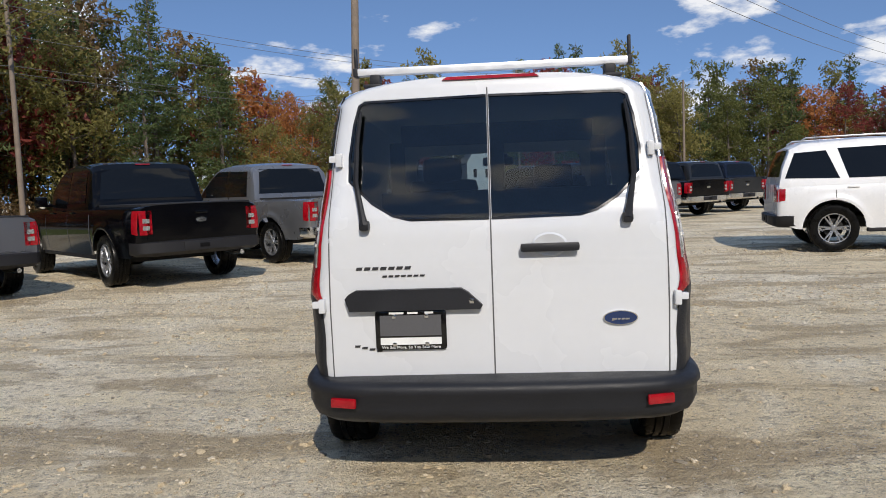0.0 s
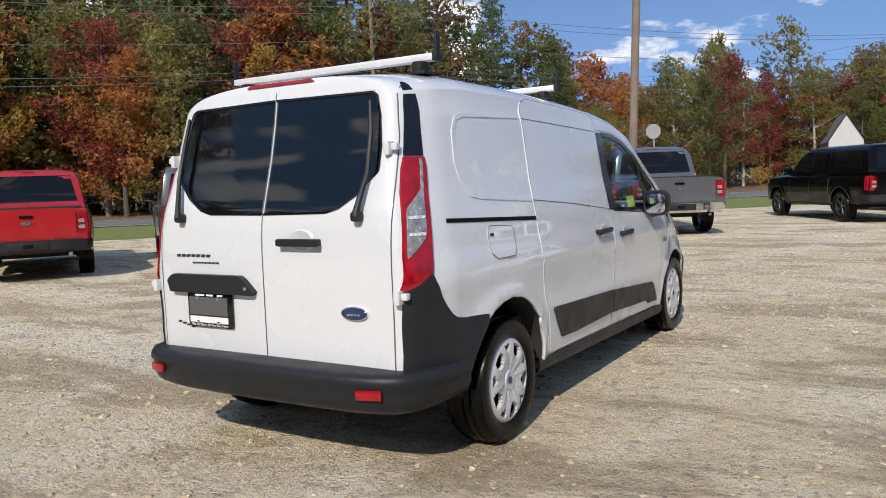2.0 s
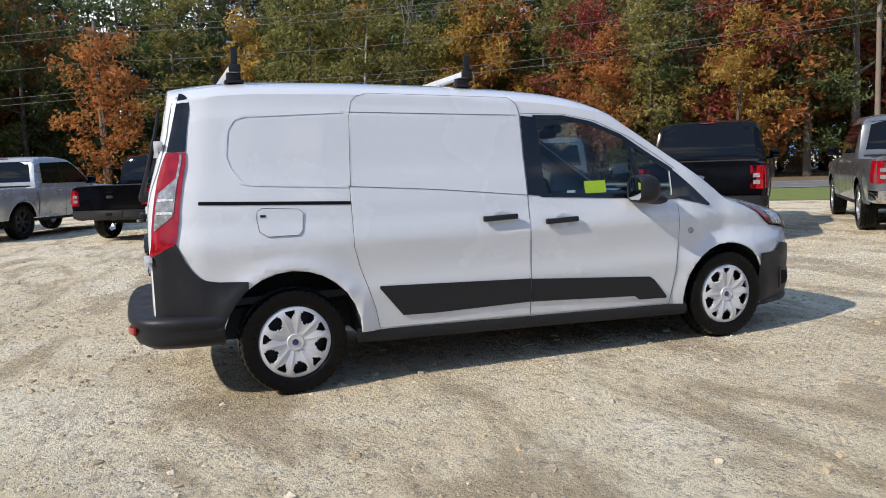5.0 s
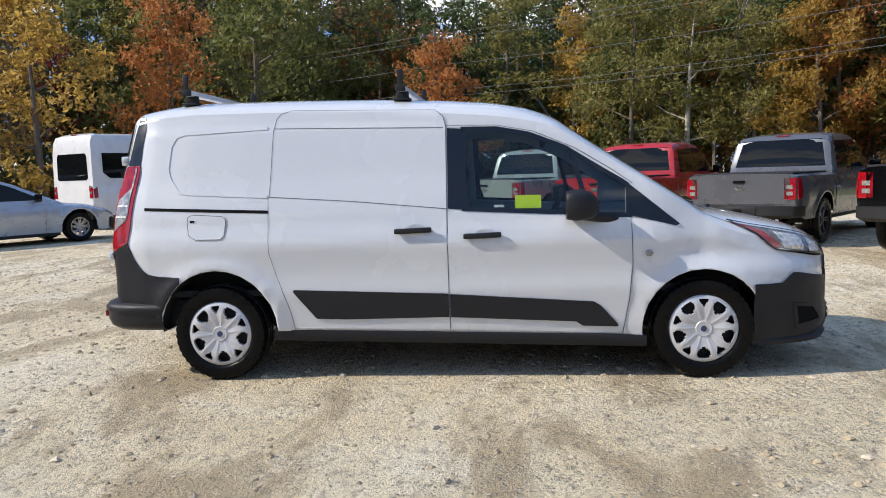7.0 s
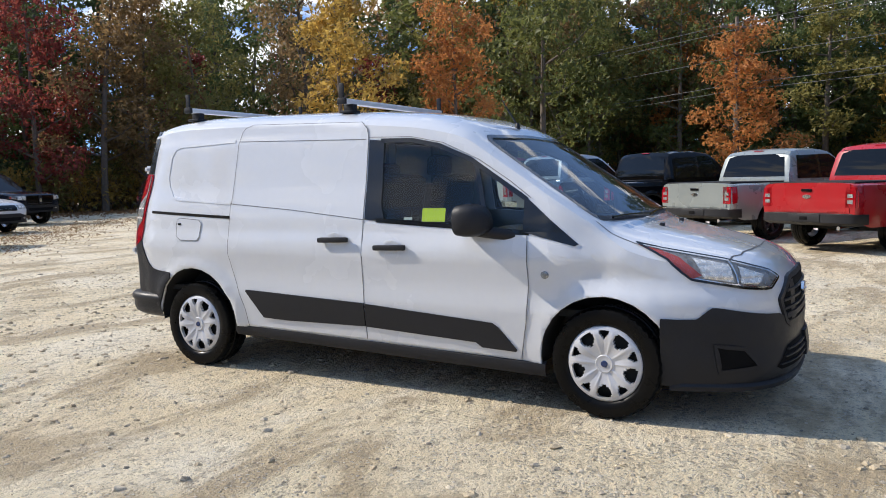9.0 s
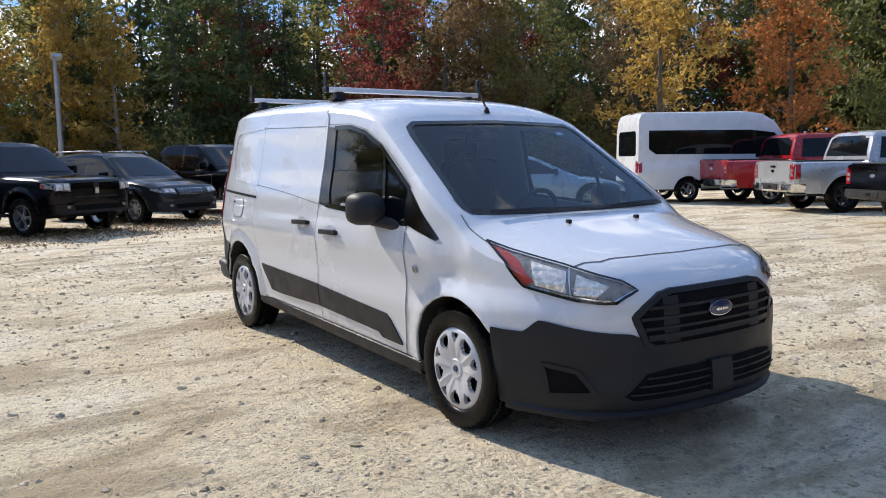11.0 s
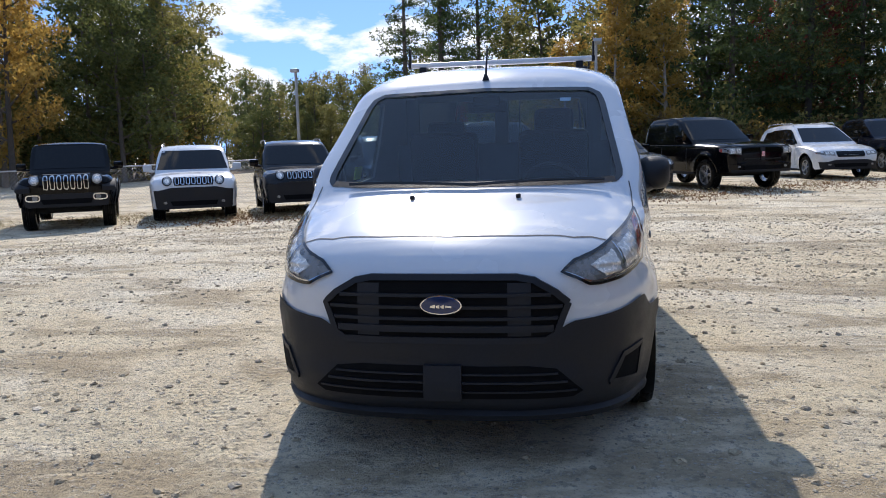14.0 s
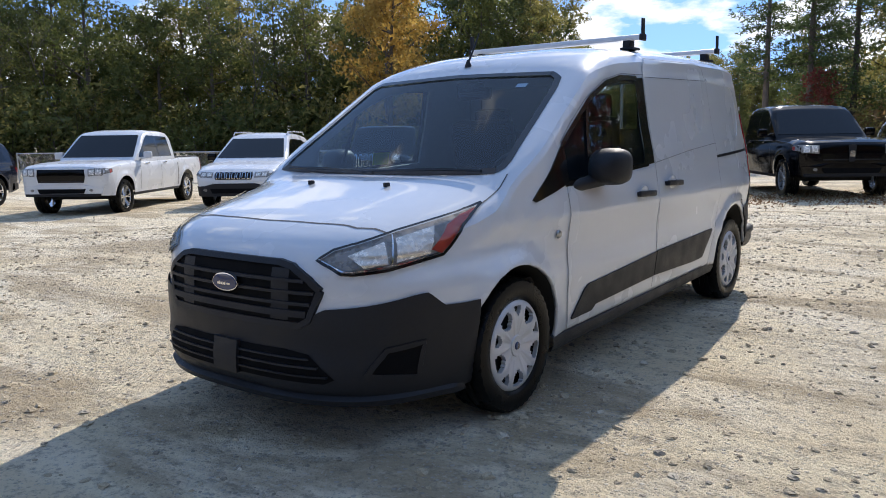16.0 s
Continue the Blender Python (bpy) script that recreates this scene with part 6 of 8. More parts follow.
car("compact_suv", stand(-1.84, -12.75, 115, 1.0, 2.72), "dark grey compact sport utility vehicle with slotted grille", "car", DARKGREEN, SUV, FACE, ALLOY, grille="slots", rails=True, spokes=8)
car("pickup_truck", stand(-4.75, -14.2, 115, 1.0, 3.69), "black pick-up truck with chrome trim on leaf litter", "pickup truck", BLACKP, PICKUP, FACE, ALLOY, grille="cross")
car("compact_suv", stand(-8.55, -18.9, 100, 1.02, 2.72), "white compact sport utility vehicle", "car", WHITEP, SUV, FACE, ALLOY, rails=True)
car("pickup_truck", stand(-12.2, -22.8, 100, 1.0, 3.69), "dark pick-up truck close to the trees", "pickup truck", DARKBLUE, PICKUP, FACE, ALLOY, grille="cross")
car("compact_suv", stand(3.3, -10.95, 121, 1.0, 2.72), "dark blue compact sport utility vehicle with slotted grille", "car", DARKBLUE, SUV, FACE, ALLOY, grille="slots", rails=True, spokes=8)
car("small_suv", stand(5.63, -10.25, 116, 1.0, 2.57), "dark small boxy sport utility vehicle with round headlamps", "car", DARKGREEN, BOXSUV, FACE, ALLOY, grille="round", rails=True)
car("small_suv", stand(7.9, -9.5, 117, 1.0, 2.57), "white small boxy sport utility vehicle with round headlamps", "car", WHITEP, dict(BOXSUV, mirmat=WHITEP), FACE, DARKALLOY, grille="round", rails=True)
car("offroad_vehicle", stand(10.1, -8.2, 121, 1.0, 3.0), "black boxy off-road vehicle with wide wheel arches", "car", BLACKP, OFFROAD, FACE, DARKALLOY, grille="round")
car("suv", stand(12.28, -5.97, 125, 1.05, 2.72), "white sport utility vehicle with a slotted grille", "car", WHITEP, SUV, FACE, ALLOY, grille="slots", rails=True)
car("pickup_truck", stand(14.7, -3.28, 124, 1.0, 3.69), "white crew cab pick-up truck with chrome wheels", "pickup truck", WHITEP, dict(PICKUP, bumpmat=WHITEP, mirmat=WHITEP), FACE, CHROME, chrome_bumper=True, spokes=6, grille="badge")
car("suv", stand(18.3, -0.3, 124, 1.08, 2.72), "dark sport utility vehicle at the end of the row", "car", DARKBLUE, SUV, FACE, CHROME, rails=True)


# ---------- ground, road, verge ----------
def ground_material():
    m = bpy.data.materials.new("gravel_ground")
    m.use_nodes = True
    n, l = m.node_tree.nodes, m.node_tree.links
    b = n["Principled BSDF"]
    b.inputs["Roughness"].default_value, b.inputs["Specular IOR Level"].default_value = 0.92, 0.25
    co = n.new("ShaderNodeTexCoord")

    def tex(scale, detail=5, rough=0.55, warp=0.0, src=None):
        t = n.new("ShaderNodeTexNoise")
        t.inputs["Scale"].default_value, t.inputs["Detail"].default_value, t.inputs["Roughness"].default_value, t.inputs["Distortion"].default_value = scale, detail, rough, warp
        l.new(src or co.outputs["Object"], t.inputs["Vector"])
        return t.outputs["Fac"]

    def ramp(f, lo, hi):
        r = n.new("ShaderNodeMapRange")
        r.interpolation_type = "SMOOTHSTEP"
        r.inputs["From Min"].default_value, r.inputs["From Max"].default_value = lo, hi
        l.new(f, r.inputs["Value"])
        return r.outputs[0]

    def mix(f, a, c, mode="MIX"):
        x = n.new("ShaderNodeMix")
        x.data_type, x.blend_type = "RGBA", mode
        for k, v in (("Factor", f), ("A", a), ("B", c)):
            if isinstance(v, tuple):
                x.inputs[k].default_value = (*v, 1)
            elif isinstance(v, float):
                x.inputs[k].default_value = v
            else:
                l.new(v, x.inputs[k])
        return x.outputs["Result"]

    def math_(op, a, c):
        x = n.new("ShaderNodeMath")
        x.operation = op
        for k, v in enumerate((a, c)):
            if isinstance(v, float):
                x.inputs[k].default_value = v
            else:
                l.new(v, x.inputs[k])
        return x.outputs[0]

    # wheel-swept streaks: noise drawn out along two slanting directions
    mp = n.new("ShaderNodeMapping")
    mp.inputs["Rotation"].default_value, mp.inputs["Scale"].default_value = (0, 0, radians(-28)), (0.50, 1.3, 1.0)
    l.new(co.outputs["Object"], mp.inputs["Vector"])
    mp2 = n.new("ShaderNodeMapping")
    mp2.inputs["Rotation"].default_value, mp2.inputs["Scale"].default_value = (0, 0, radians(35)), (0.70, 1.8, 1.0)
    l.new(co.outputs["Object"], mp2.inputs["Vector"])
    patches, streaks, streaks2 = tex(0.5, 7, 0.65, 0.8), tex(1.0, 7, 0.66, 0.5, mp.outputs[0]), tex(1.0, 7, 0.66, 0.5, mp2.outputs[0])
    c = mix(ramp(patches, 0.40, 0.62), (0.77, 0.64, 0.425), (0.88, 0.785, 0.60))
    c = mix(math_("MULTIPLY", ramp(streaks, 0.47, 0.58), 0.85), c, (0.45, 0.35, 0.215))
    c = mix(math_("MULTIPLY", ramp(streaks2, 0.50, 0.64), 0.85), c, (0.84, 0.725, 0.50))
    coarse = ramp(tex(0.9, 6, 0.66, 0.4), 0.46, 0.60)
    fine, grain = tex(11.0, 9, 0.72), tex(48.0, 6, 0.7)
    dark = math_("MULTIPLY", ramp(fine, 0.50, 0.36), 0.62)
    c = mix(dark, c, (0.27, 0.225, 0.165))
    c = mix(math_("MULTIPLY", ramp(grain, 0.48, 0.33), 0.52), c, (0.25, 0.21, 0.16))
    c = mix(math_("MULTIPLY", ramp(grain, 0.56, 0.70), 0.5), c, (0.80, 0.74, 0.62))
    stones_ = []
    for size, seed_ in ((38.0, 0.0), (80.0, 7.0)):
        sh_ = n.new("ShaderNodeMapping")
        sh_.inputs["Location"].default_value = (seed_, seed_ * 0.7, 0)
        l.new(co.outputs["Object"], sh_.inputs["Vector"])
        vo = n.new("ShaderNodeTexVoronoi")
        vo.inputs["Scale"].default_value, vo.inputs["Randomness"].default_value = size, 1.0
        l.new(sh_.outputs[0], vo.inputs["Vector"])
        vs = n.new("ShaderNodeSeparateColor")
        l.new(vo.outputs["Color"], vs.inputs[0])
        keep = math_("GREATER_THAN", math_("ADD", vs.outputs[0], math_("MULTIPLY", coarse, 0.30)), 0.93)
        stone = math_("MULTIPLY", keep, ramp(vo.outputs["Distance"], 0.46, 0.30))
        c = mix(math_("MULTIPLY", stone, 0.6), c, mix(vs.outputs[1], (0.22, 0.195, 0.165), (0.70, 0.66, 0.58)))
        stones_.append(stone)
    # tyre treads pressed into the dust along wide turns
    sep = n.new("ShaderNodeSeparateXYZ")
    l.new(co.outputs["Object"], sep.inputs[0])
    tread = None
    for cx, cy, rad in ((8.06, 8.83, 8.0), (8.06, 8.83, 8.66), (-6.9, 3.2, 8.12)):
        dx, dy = math_("SUBTRACT", sep.outputs[0], cx), math_("SUBTRACT", sep.outputs[1], cy)
        dist = math_("SQRT", math_("ADD", math_("MULTIPLY", dx, dx), math_("MULTIPLY", dy, dy)), 0.0)
        off_ = math_("ABSOLUTE", math_("SUBTRACT", dist, rad), 0.0)
        run = math_("MULTIPLY", math_("ARCTAN2", dy, dx), rad * 110.0)
        lug = math_("ADD", math_("SINE", math_("ADD", run, math_("MULTIPLY", off_, 60.0)), 0.0), math_("SINE", math_("MULTIPLY", off_, 170.0), 0.0))
        band = math_("MULTIPLY", ramp(off_, 0.125, 0.10), lug)
        tread = band if tread is None else math_("ADD", tread, band)
    tread = math_("MULTIPLY", tread, math_("MULTIPLY", ramp(tex(1.1, 5, 0.65), 0.42, 0.58), ramp(sep.outputs[1], 1.2, 2.2)))
    c = mix(math_("MULTIPLY", ramp(tread, -0.3, -1.4), 0.15), c, (0.36, 0.29, 0.2))
    l.new(c, b.inputs["Base Color"])
    h = math_("ADD", math_("MULTIPLY", math_("ADD", stones_[0], math_("MULTIPLY", stones_[1], 0.5)), 0.5), math_("ADD", math_("MULTIPLY", fine, 1.5), math_("MULTIPLY", grain, 0.55)))
    h = math_("ADD", h, math_("ADD", math_("MULTIPLY", streaks, 1.6), math_("MULTIPLY", tread, 0.10)))
    bp = n.new("ShaderNodeBump")
    bp.inputs["Strength"].default_value, bp.inputs["Distance"].default_value = 1.0, 0.034
    l.new(h, bp.inputs["Height"])
    l.new(bp.outputs[0], b.inputs["Normal"])
    return m


GRAVEL = ground_material()
rng = np.random.default_rng(4)
axis = [-900, -500, -300, -180, -110, -70, -45, -30, -20] + [float(v) for v in np.arange(-14, -9.1, 0.25)] + [float(v) for v in np.arange(-9, 9.01, 0.09)] + [float(v) for v in np.arange(9.25, 14.01, 0.25)] + [20, 30, 45, 70, 110, 180, 300, 500, 900]
bm = bmesh.new()


def lie(x, y):
    """The small unevenness of the lot; level under the van's wheels and the far cars."""
    d = math.hypot(x, y - 1.5)
    k = min(max((d - 1.9) / 1.2, 0), 1) * min(max((13.0 - d) / 3.0, 0), 1)
    rough = 0.5 + 0.9 * noise.noise((x * 0.5, y * 0.5, 9.4))
    clod = max(noise.noise((x * 5.3, y * 5.3, 2.2)) - 0.12, 0)
    return k * (0.020 * noise.noise((x * 0.9, y * 0.9, 3.1)) + 0.010 * noise.noise((x * 2.6, y * 2.6, 7.7)) + rough * 0.022 * clod - 0.005) + fall(x, y)


sheet(bm, [[(x, y + 1.5, lie(x, y + 1.5)) for x in axis] for y in axis])
tagged(part("ground", bm, GRAVEL, sharp=80), "pale tan gravel lot with stones and wheel marks", "ground", kind="structure")

STONE = mat("loose_stone", (0.50, 0.43, 0.32), 0.9, 0, 0.35, 9, bump=0.3, bscale=60)
sn, sl_ = STONE.node_tree.nodes, STONE.node_tree.links
sg, sr, sm = sn.new("ShaderNodeNewGeometry"), sn.new("ShaderNodeMapRange"), sn.new("ShaderNodeHueSaturation")
sr.inputs["To Min"].default_value, sr.inputs["To Max"].default_value = 0.5, 1.25
sl_.new(sg.outputs["Random Per Island"], sr.inputs["Value"])
sl_.new(sr.outputs[0], sm.inputs["Value"])
sl_.new(sn["Principled BSDF"].inputs["Base Color"].links[0].from_socket, sm.inputs["Color"])
sl_.new(sm.outputs[0], sn["Principled BSDF"].inputs["Base Color"])


def stones(name, count, area, lo, hi, seed, label, material=None):
    r = np.random.default_rng(seed)
    vs, fs = [], []
    ang = [2 * math.pi * k / 5 for k in range(5)]
    base = np.array([(math.cos(a), math.sin(a), -0.15) for a in ang] + [(0.95 * math.cos(a + 0.5), 0.95 * math.sin(a + 0.5), 0.32) for a in ang] + [(0.55 * math.cos(a + 0.2), 0.55 * math.sin(a + 0.2), 0.62) for a in ang])
    tri = [t for o in (0, 5) for k in range(5) for t in ((o + k, o + (k + 1) % 5, o + 5 + k), (o + (k + 1) % 5, o + 5 + (k + 1) % 5, o + 5 + k))] + [(10, 11, 12), (10, 12, 13), (10, 13, 14)]
    for k in range(count):
        x, y = area(r)
        s = lo * (hi / lo) ** (r.random() ** 2.6)
        p = base * (1 + 0.75 * (r.random((15, 3)) - 0.5)) * s * np.array([1, 0.6 + 0.6 * r.random(), 0.5 + 0.45 * r.random()])
        a = r.random() * 6.283
        ca, sa = math.cos(a), math.sin(a)
        q = np.stack([p[:, 0] * ca - p[:, 1] * sa + x, p[:, 0] * sa + p[:, 1] * ca + y, p[:, 2] + lie(x, y) + s * 0.05], 1)
        o = len(vs)
        vs.extend(map(tuple, q))
        fs.extend((i + o, j + o, m + o) for i, j, m in tri)
    me = bpy.data.meshes.new(name)
    me.from_pydata(vs, [], fs)
    me.materials.append(material or STONE)
    return tagged(new(name, me), label, "stones", kind="stuff")


def near_area(r):
    while True:
        x, y = r.uniform(-8, 9), r.uniform(-7, 10.5)
        if noise.noise((x * 0.35, y * 0.35, 1.0)) + 0.45 * noise.noise((x * 1.3, y * 1.3, 4.0)) > r.uniform(-0.55, 0.5):
            return x, y


stones("loose_gravel", 24000, near_area, 0.0042, 0.017, 5, "loose grey and tan gravel stones on the lot")
STONE2 = mat("dirt_clod", (0.45, 0.365, 0.24), 0.95, 0, 0.4, 14, bump=0.5, bscale=90)
stones("dirt_clods", 17000, near_area, 0.0065, 0.029, 9, "dry lumps of tan dirt on the lot", STONE2)
stones("loose_gravel", 9000, lambda r: (r.uniform(-16, 16), r.uniform(-13, 16)), 0.009, 0.032, 6, "scattered small stones further out on the lot")

ROAD_U, ROAD_N = Vector((0.70, 0.715, 0)), Vector((-0.715, 0.70, 0))


def strip(name, n0, n1, z, m, label, cat, s0=-160, s1=220, steps=60, kind="structure"):
    bm = bmesh.new()
    rows = []
    for k in range(steps + 1):
        s = s0 + (s1 - s0) * k / steps
        w0, w1 = (0.35 * noise.noise((s * 0.2, n0, 0)) if cat == "grass" else 0), 0
        rows.append([ROAD_N * (n0 + w0) + ROAD_U * s + Vector((0, 0, z)), ROAD_N * n1 + ROAD_U * s + Vector((0, 0, z))])
    sheet(bm, rows)
    return tagged(part(name, bm, m), label, cat, kind=kind)


ASPHALT = mat("asphalt", (0.15, 0.15, 0.152), 0.85, 0, 0.2, 0.6, bump=0.2, bscale=90)
GRASSM = mat("lawn", (0.15, 0.18, 0.04), 0.9, 0, 0.35, 1.5, bump=0.4, bscale=50)
WHITELINE = mat("road_paint", (0.62, 0.62, 0.60), 0.8, 0, 0.15, 4)
YELLOWLINE = mat("yellow_road_paint", (0.55, 0.40, 0.06), 0.8, 0, 0.15, 4)
strip("grass_verge", 19.6, 29.2, 0.010, GRASSM, "mown green roadside grass", "grass")
strip("road", 28.8, 37.0, 0.030, ASPHALT, "grey asphalt country road", "road")
strip("road_line", 29.2, 29.35, 0.035, WHITELINE, "white road edge line", "road marking")
strip("road_line", 36.4, 36.55, 0.035, WHITELINE, "white road edge line on the far side", "road marking")
strip("road_line", 32.8, 32.93, 0.035, YELLOWLINE, "yellow centre line of the road", "road marking")
LITTERG = mat("forest_floor", (0.16, 0.105, 0.055), 0.95, 0, 0.45, 0.8, bump=0.6, bscale=14)
strip("forest_floor", 37.3, 120, 0.012, LITTERG, "brown leaf-covered forest floor", "ground")


# ---------- poles, wires, fence, sign, house ----------
POLEWOOD = mat("pole_wood", (0.205, 0.165, 0.13), 0.9, 0, 0.3, 3, bump=0.4, bscale=40)
STEEL = mat("galvanised_steel", (0.42, 0.43, 0.44), 0.5, 0.6, 0.12, 12)
WIRE = mat("black_cable", (0.14, 0.14, 0.14), 0.6, 0, 0.1, 5)
SIGNBACK = mat("sign_back", (0.40, 0.41, 0.42), 0.45, 0.5, 0.08, 8)


def utility_pole(x, y, h, r=0.15, arms=True, label="tall weathered wooden utility pole beside the road", box_=False, lean=(0, 0)):
    p = thing("utility_pole", pose(x, y, 0), label, "utility pole", "utility poles")
    bm = bmesh.new()
    tube(bm, [(0, 0, -0.3), (0.01 + lean[0] * 0.5, lean[1] * 0.5, h * 0.5), (lean[0], 0.01 + lean[1], h)], [r, r * 0.86, r * 0.7], 12)
    part("pole_shaft", bm, POLEWOOD, p)
    if arms:
        bm = bmesh.new()
        box(bm, (0, 0, h - 0.6), (2.2, 0.11, 0.13), 0.01, Matrix.Rotation(radians(-45), 4, "Z"))
        part("cross_arm", bm, POLEWOOD, p)
        for k in (-0.95, -0.4, 0.4, 0.95):
            bm = bmesh.new()
            lathe(bm, [(0.02, 0), (0.05, 0.04), (0.03, 0.08), (0.05, 0.12), (0.01, 0.16)], 10)
            bmesh.ops.transform(bm, matrix=Matrix.Translation((k * 0.707, -k * 0.707, h - 0.53)) @ Matrix.Rotation(radians(-90), 4, "Y"), verts=bm.verts[:])
            part("insulator", bm, STEEL, p)
    if box_:
        bm = bmesh.new()
        tube(bm, [(0.28, 0.1, h - 2.2), (0.28, 0.1, h - 1.4)], 0.22, 12)
        part("transformer", bm, STEEL, p, "grey can transformer")
    return p


utility_pole(-26.0, 36.0, 12.5, 0.16)
utility_pole(-4.3, 18.15, 13.5, 0.125, arms=False, lean=(0.42, 0.40), label="tall leaning brown utility pole behind the trucks")
utility_pole(-30.0, 84.0, 13.0, 0.16, box_=True)
utility_pole(-44.5, -3.2, 10.4, 0.15)
utility_pole(1.5, 76.0, 13.0, 0.15)
utility_pole(18.0, 76.0, 11.0, 0.14, arms=False)
utility_pole(-62.0, -42.0, 11.0, 0.15)


def cable(a, b, sag, r=0.016):
    c = thing("overhead_cable", pose(0, 0, 0), "thin dark overhead cable between poles", "cable", "overhead cables")
    bm = bmesh.new()
    a, b = Vector(a), Vector(b)
    tube(bm, [a.lerp(b, k / 16) - Vector((0, 0, sag * 4 * (k / 16) * (1 - k / 16))) for k in range(17)], r, 5)
    part("cable", bm, WIRE, c)


for dz, off in ((0.0, 0.9), (0.0, -0.9), (-1.8, 0.1), (-3.4, 0.12), (-3.75, -0.1)):
    o = Vector((0.7 * off, -0.7 * off, 0))
    cable(Vector((-26, 36, 12.0 + dz)) + o, Vector((-44.5, -3.2, 9.9 + dz)) + o, 0.7)
    cable(Vector((-44.5, -3.2, 9.9 + dz)) + o, Vector((-62, -42, 10.5 + dz)) + o, 0.7)
    cable(Vector((-26, 36, 12.0 + dz)) + o, Vector((1.5, 76, 12.5 + dz)) + o, 0.8)
    cable(Vector((1.5, 76, 12.5 + dz)) + o, Vector((60, 130, 12.5 + dz)) + o, 1.0)
for dz in (0.0, -0.7, -1.6):
    cable((-3.89, 18.54, 13.2 + dz), (-26, 36, 12.0 + dz), 0.5)
    cable((-3.89, 18.54, 13.2 + dz), (30, 60, 11 + dz), 0.8)
cable((-30, 84, 12.4), (1.5, 76, 12.4), 0.6)
cable((-30, 84, 9.0), (-26, 36, 8.2), 0.6)

lamp = thing("lot_light", pose(-1.5, -26.0, 0), "slim grey lot light pole among the trees", "street lamp")
bm = bmesh.new()
tube(bm, [(0, 0, 0), (0, 0, 5.4)], [0.085, 0.06], 10)
part("pole", bm, STEEL, lamp)
bm = bmesh.new()
box(bm, (-0.05, 0.15, 5.35), (0.35, 0.28, 0.14), 0.03, Matrix.Rotation(0.5, 4, "X"))
part("lamp_head", bm, SIGNBACK, lamp, "grey flood light head")
lamp2 = thing("lot_light", pose(9.5, -21.0, 0), "short grey light post beyond the fence", "street lamp")
bm = bmesh.new()
tube(bm, [(0, 0, 0), (0, 0, 4.2)], [0.06, 0.05], 10)
part("pole", bm, STEEL, lamp2)
bm = bmesh.new()
box(bm, (0, 0.1, 4.2), (0.3, 0.2, 0.12), 0.02)
part("lamp_head", bm, SIGNBACK, lamp2)

sign = thing("road_sign", pose(-7.9, 33.1, 0), "grey back of an octagonal road sign on a post", "road sign")
bm = bmesh.new()
tube(bm, [(0, 0, 0), (0, 0, 3.6)], 0.04, 8)
part("sign_post", bm, STEEL, sign)
bm = bmesh.new()
rows = [[(0.36 * math.cos(a), dy, 3.3 + 0.36 * math.sin(a)) for a in [math.pi / 8 + math.pi / 4 * k for k in range(8)]] for dy in (-0.045, -0.05)]
vs = sheet(bm, rows, close=True)
bm.faces.new(vs[0]), bm.faces.new(vs[1])
part("sign_plate", bm, SIGNBACK, sign, sharp=20)

fence = thing("chain_link_fence", pose(0, 0, 0), "galvanised chain-link fence at the edge of the lot", "fence")
fa, fb_ = Vector((3.4, -18.8, 0)), Vector((31.0, -9.2, 0))
fd, fl = (fb_ - fa).normalized(), (fb_ - fa).length
for k in range(9):
    p = fa + fd * fl * k / 8
    p.z = fall(p.x, p.y)
    bm = bmesh.new()
    tube(bm, [p, p + Vector((0, 0, 1.28))], 0.03, 8)
    part("post", bm, STEEL, fence)
bm = bmesh.new()
tube(bm, [fa.lerp(fb_, k / 8) + Vector((0, 0, 1.25 + fall(*fa.lerp(fb_, k / 8).xy))) for k in range(9)], 0.022, 8)
part("top_rail", bm, STEEL, fence)
bm = bmesh.new()
nw = int(fl / 0.11)
for k in range(-11, nw):
    for s in (1, -1):
        a0 = k * 0.11 if s > 0 else (k + 11) * 0.11
        pts = []
        for z in (0.05, 1.23):
            q_ = fa + fd * min(max(a0 + s * z, 0), fl)
            pts.append(q_ + Vector((0, 0, z + fall(q_.x, q_.y))))
        if (pts[1] - pts[0]).length > 1.0:
            tube(bm, pts, 0.004, 3, cap=False)
tagged(part("wire_mesh", bm, STEEL, fence), kind="stuff")

house = thing("house", pose(-2.1, 66.3, 0, 0, 0, 12) @ Matrix.Diagonal((0.42, 0.5, 0.67, 1)), "small white gabled house far off beside the road", "house")
SIDING = mat("white_siding", (0.52, 0.53, 0.53), 0.8, 0, 0.08, 1.5)
ROOFM = mat("grey_shingles", (0.16, 0.16, 0.165), 0.9, 0, 0.2, 2)
bm = bmesh.new()
pr = [(-3, 0), (3, 0), (3, 5.2), (0, 8.2), (-3, 5.2)]
vs = sheet(bm, [[(x, y, z) for x, z in pr] for y in (0, 9)], close=True)
bm.faces.new(vs[0][::-1]), bm.faces.new(vs[1])
part("wall", bm, SIDING, house, sharp=20)
bm = bmesh.new()
sheet(bm, [[(-3.4, y, 4.95), (0, y, 8.36), (3.4, y, 4.95), (3.4, y, 4.8), (0, y, 8.2), (-3.4, y, 4.8)] for y in (-0.3, 9.3)], close=True)
part("roof", bm, ROOFM, house, sharp=20)
for x, z in ((-1.3, 3.6), (1.3, 3.6)):
    bm = bmesh.new()
    box(bm, (x, -0.03, z), (0.9, 0.06, 1.3), 0.02)
    w = part("window", bm, WHITELINE, house)
    bm = bmesh.new()
    box(bm, (x, -0.055, z), (0.74, 0.03, 1.12))
    part("pane", bm, GLASS_BG, w)


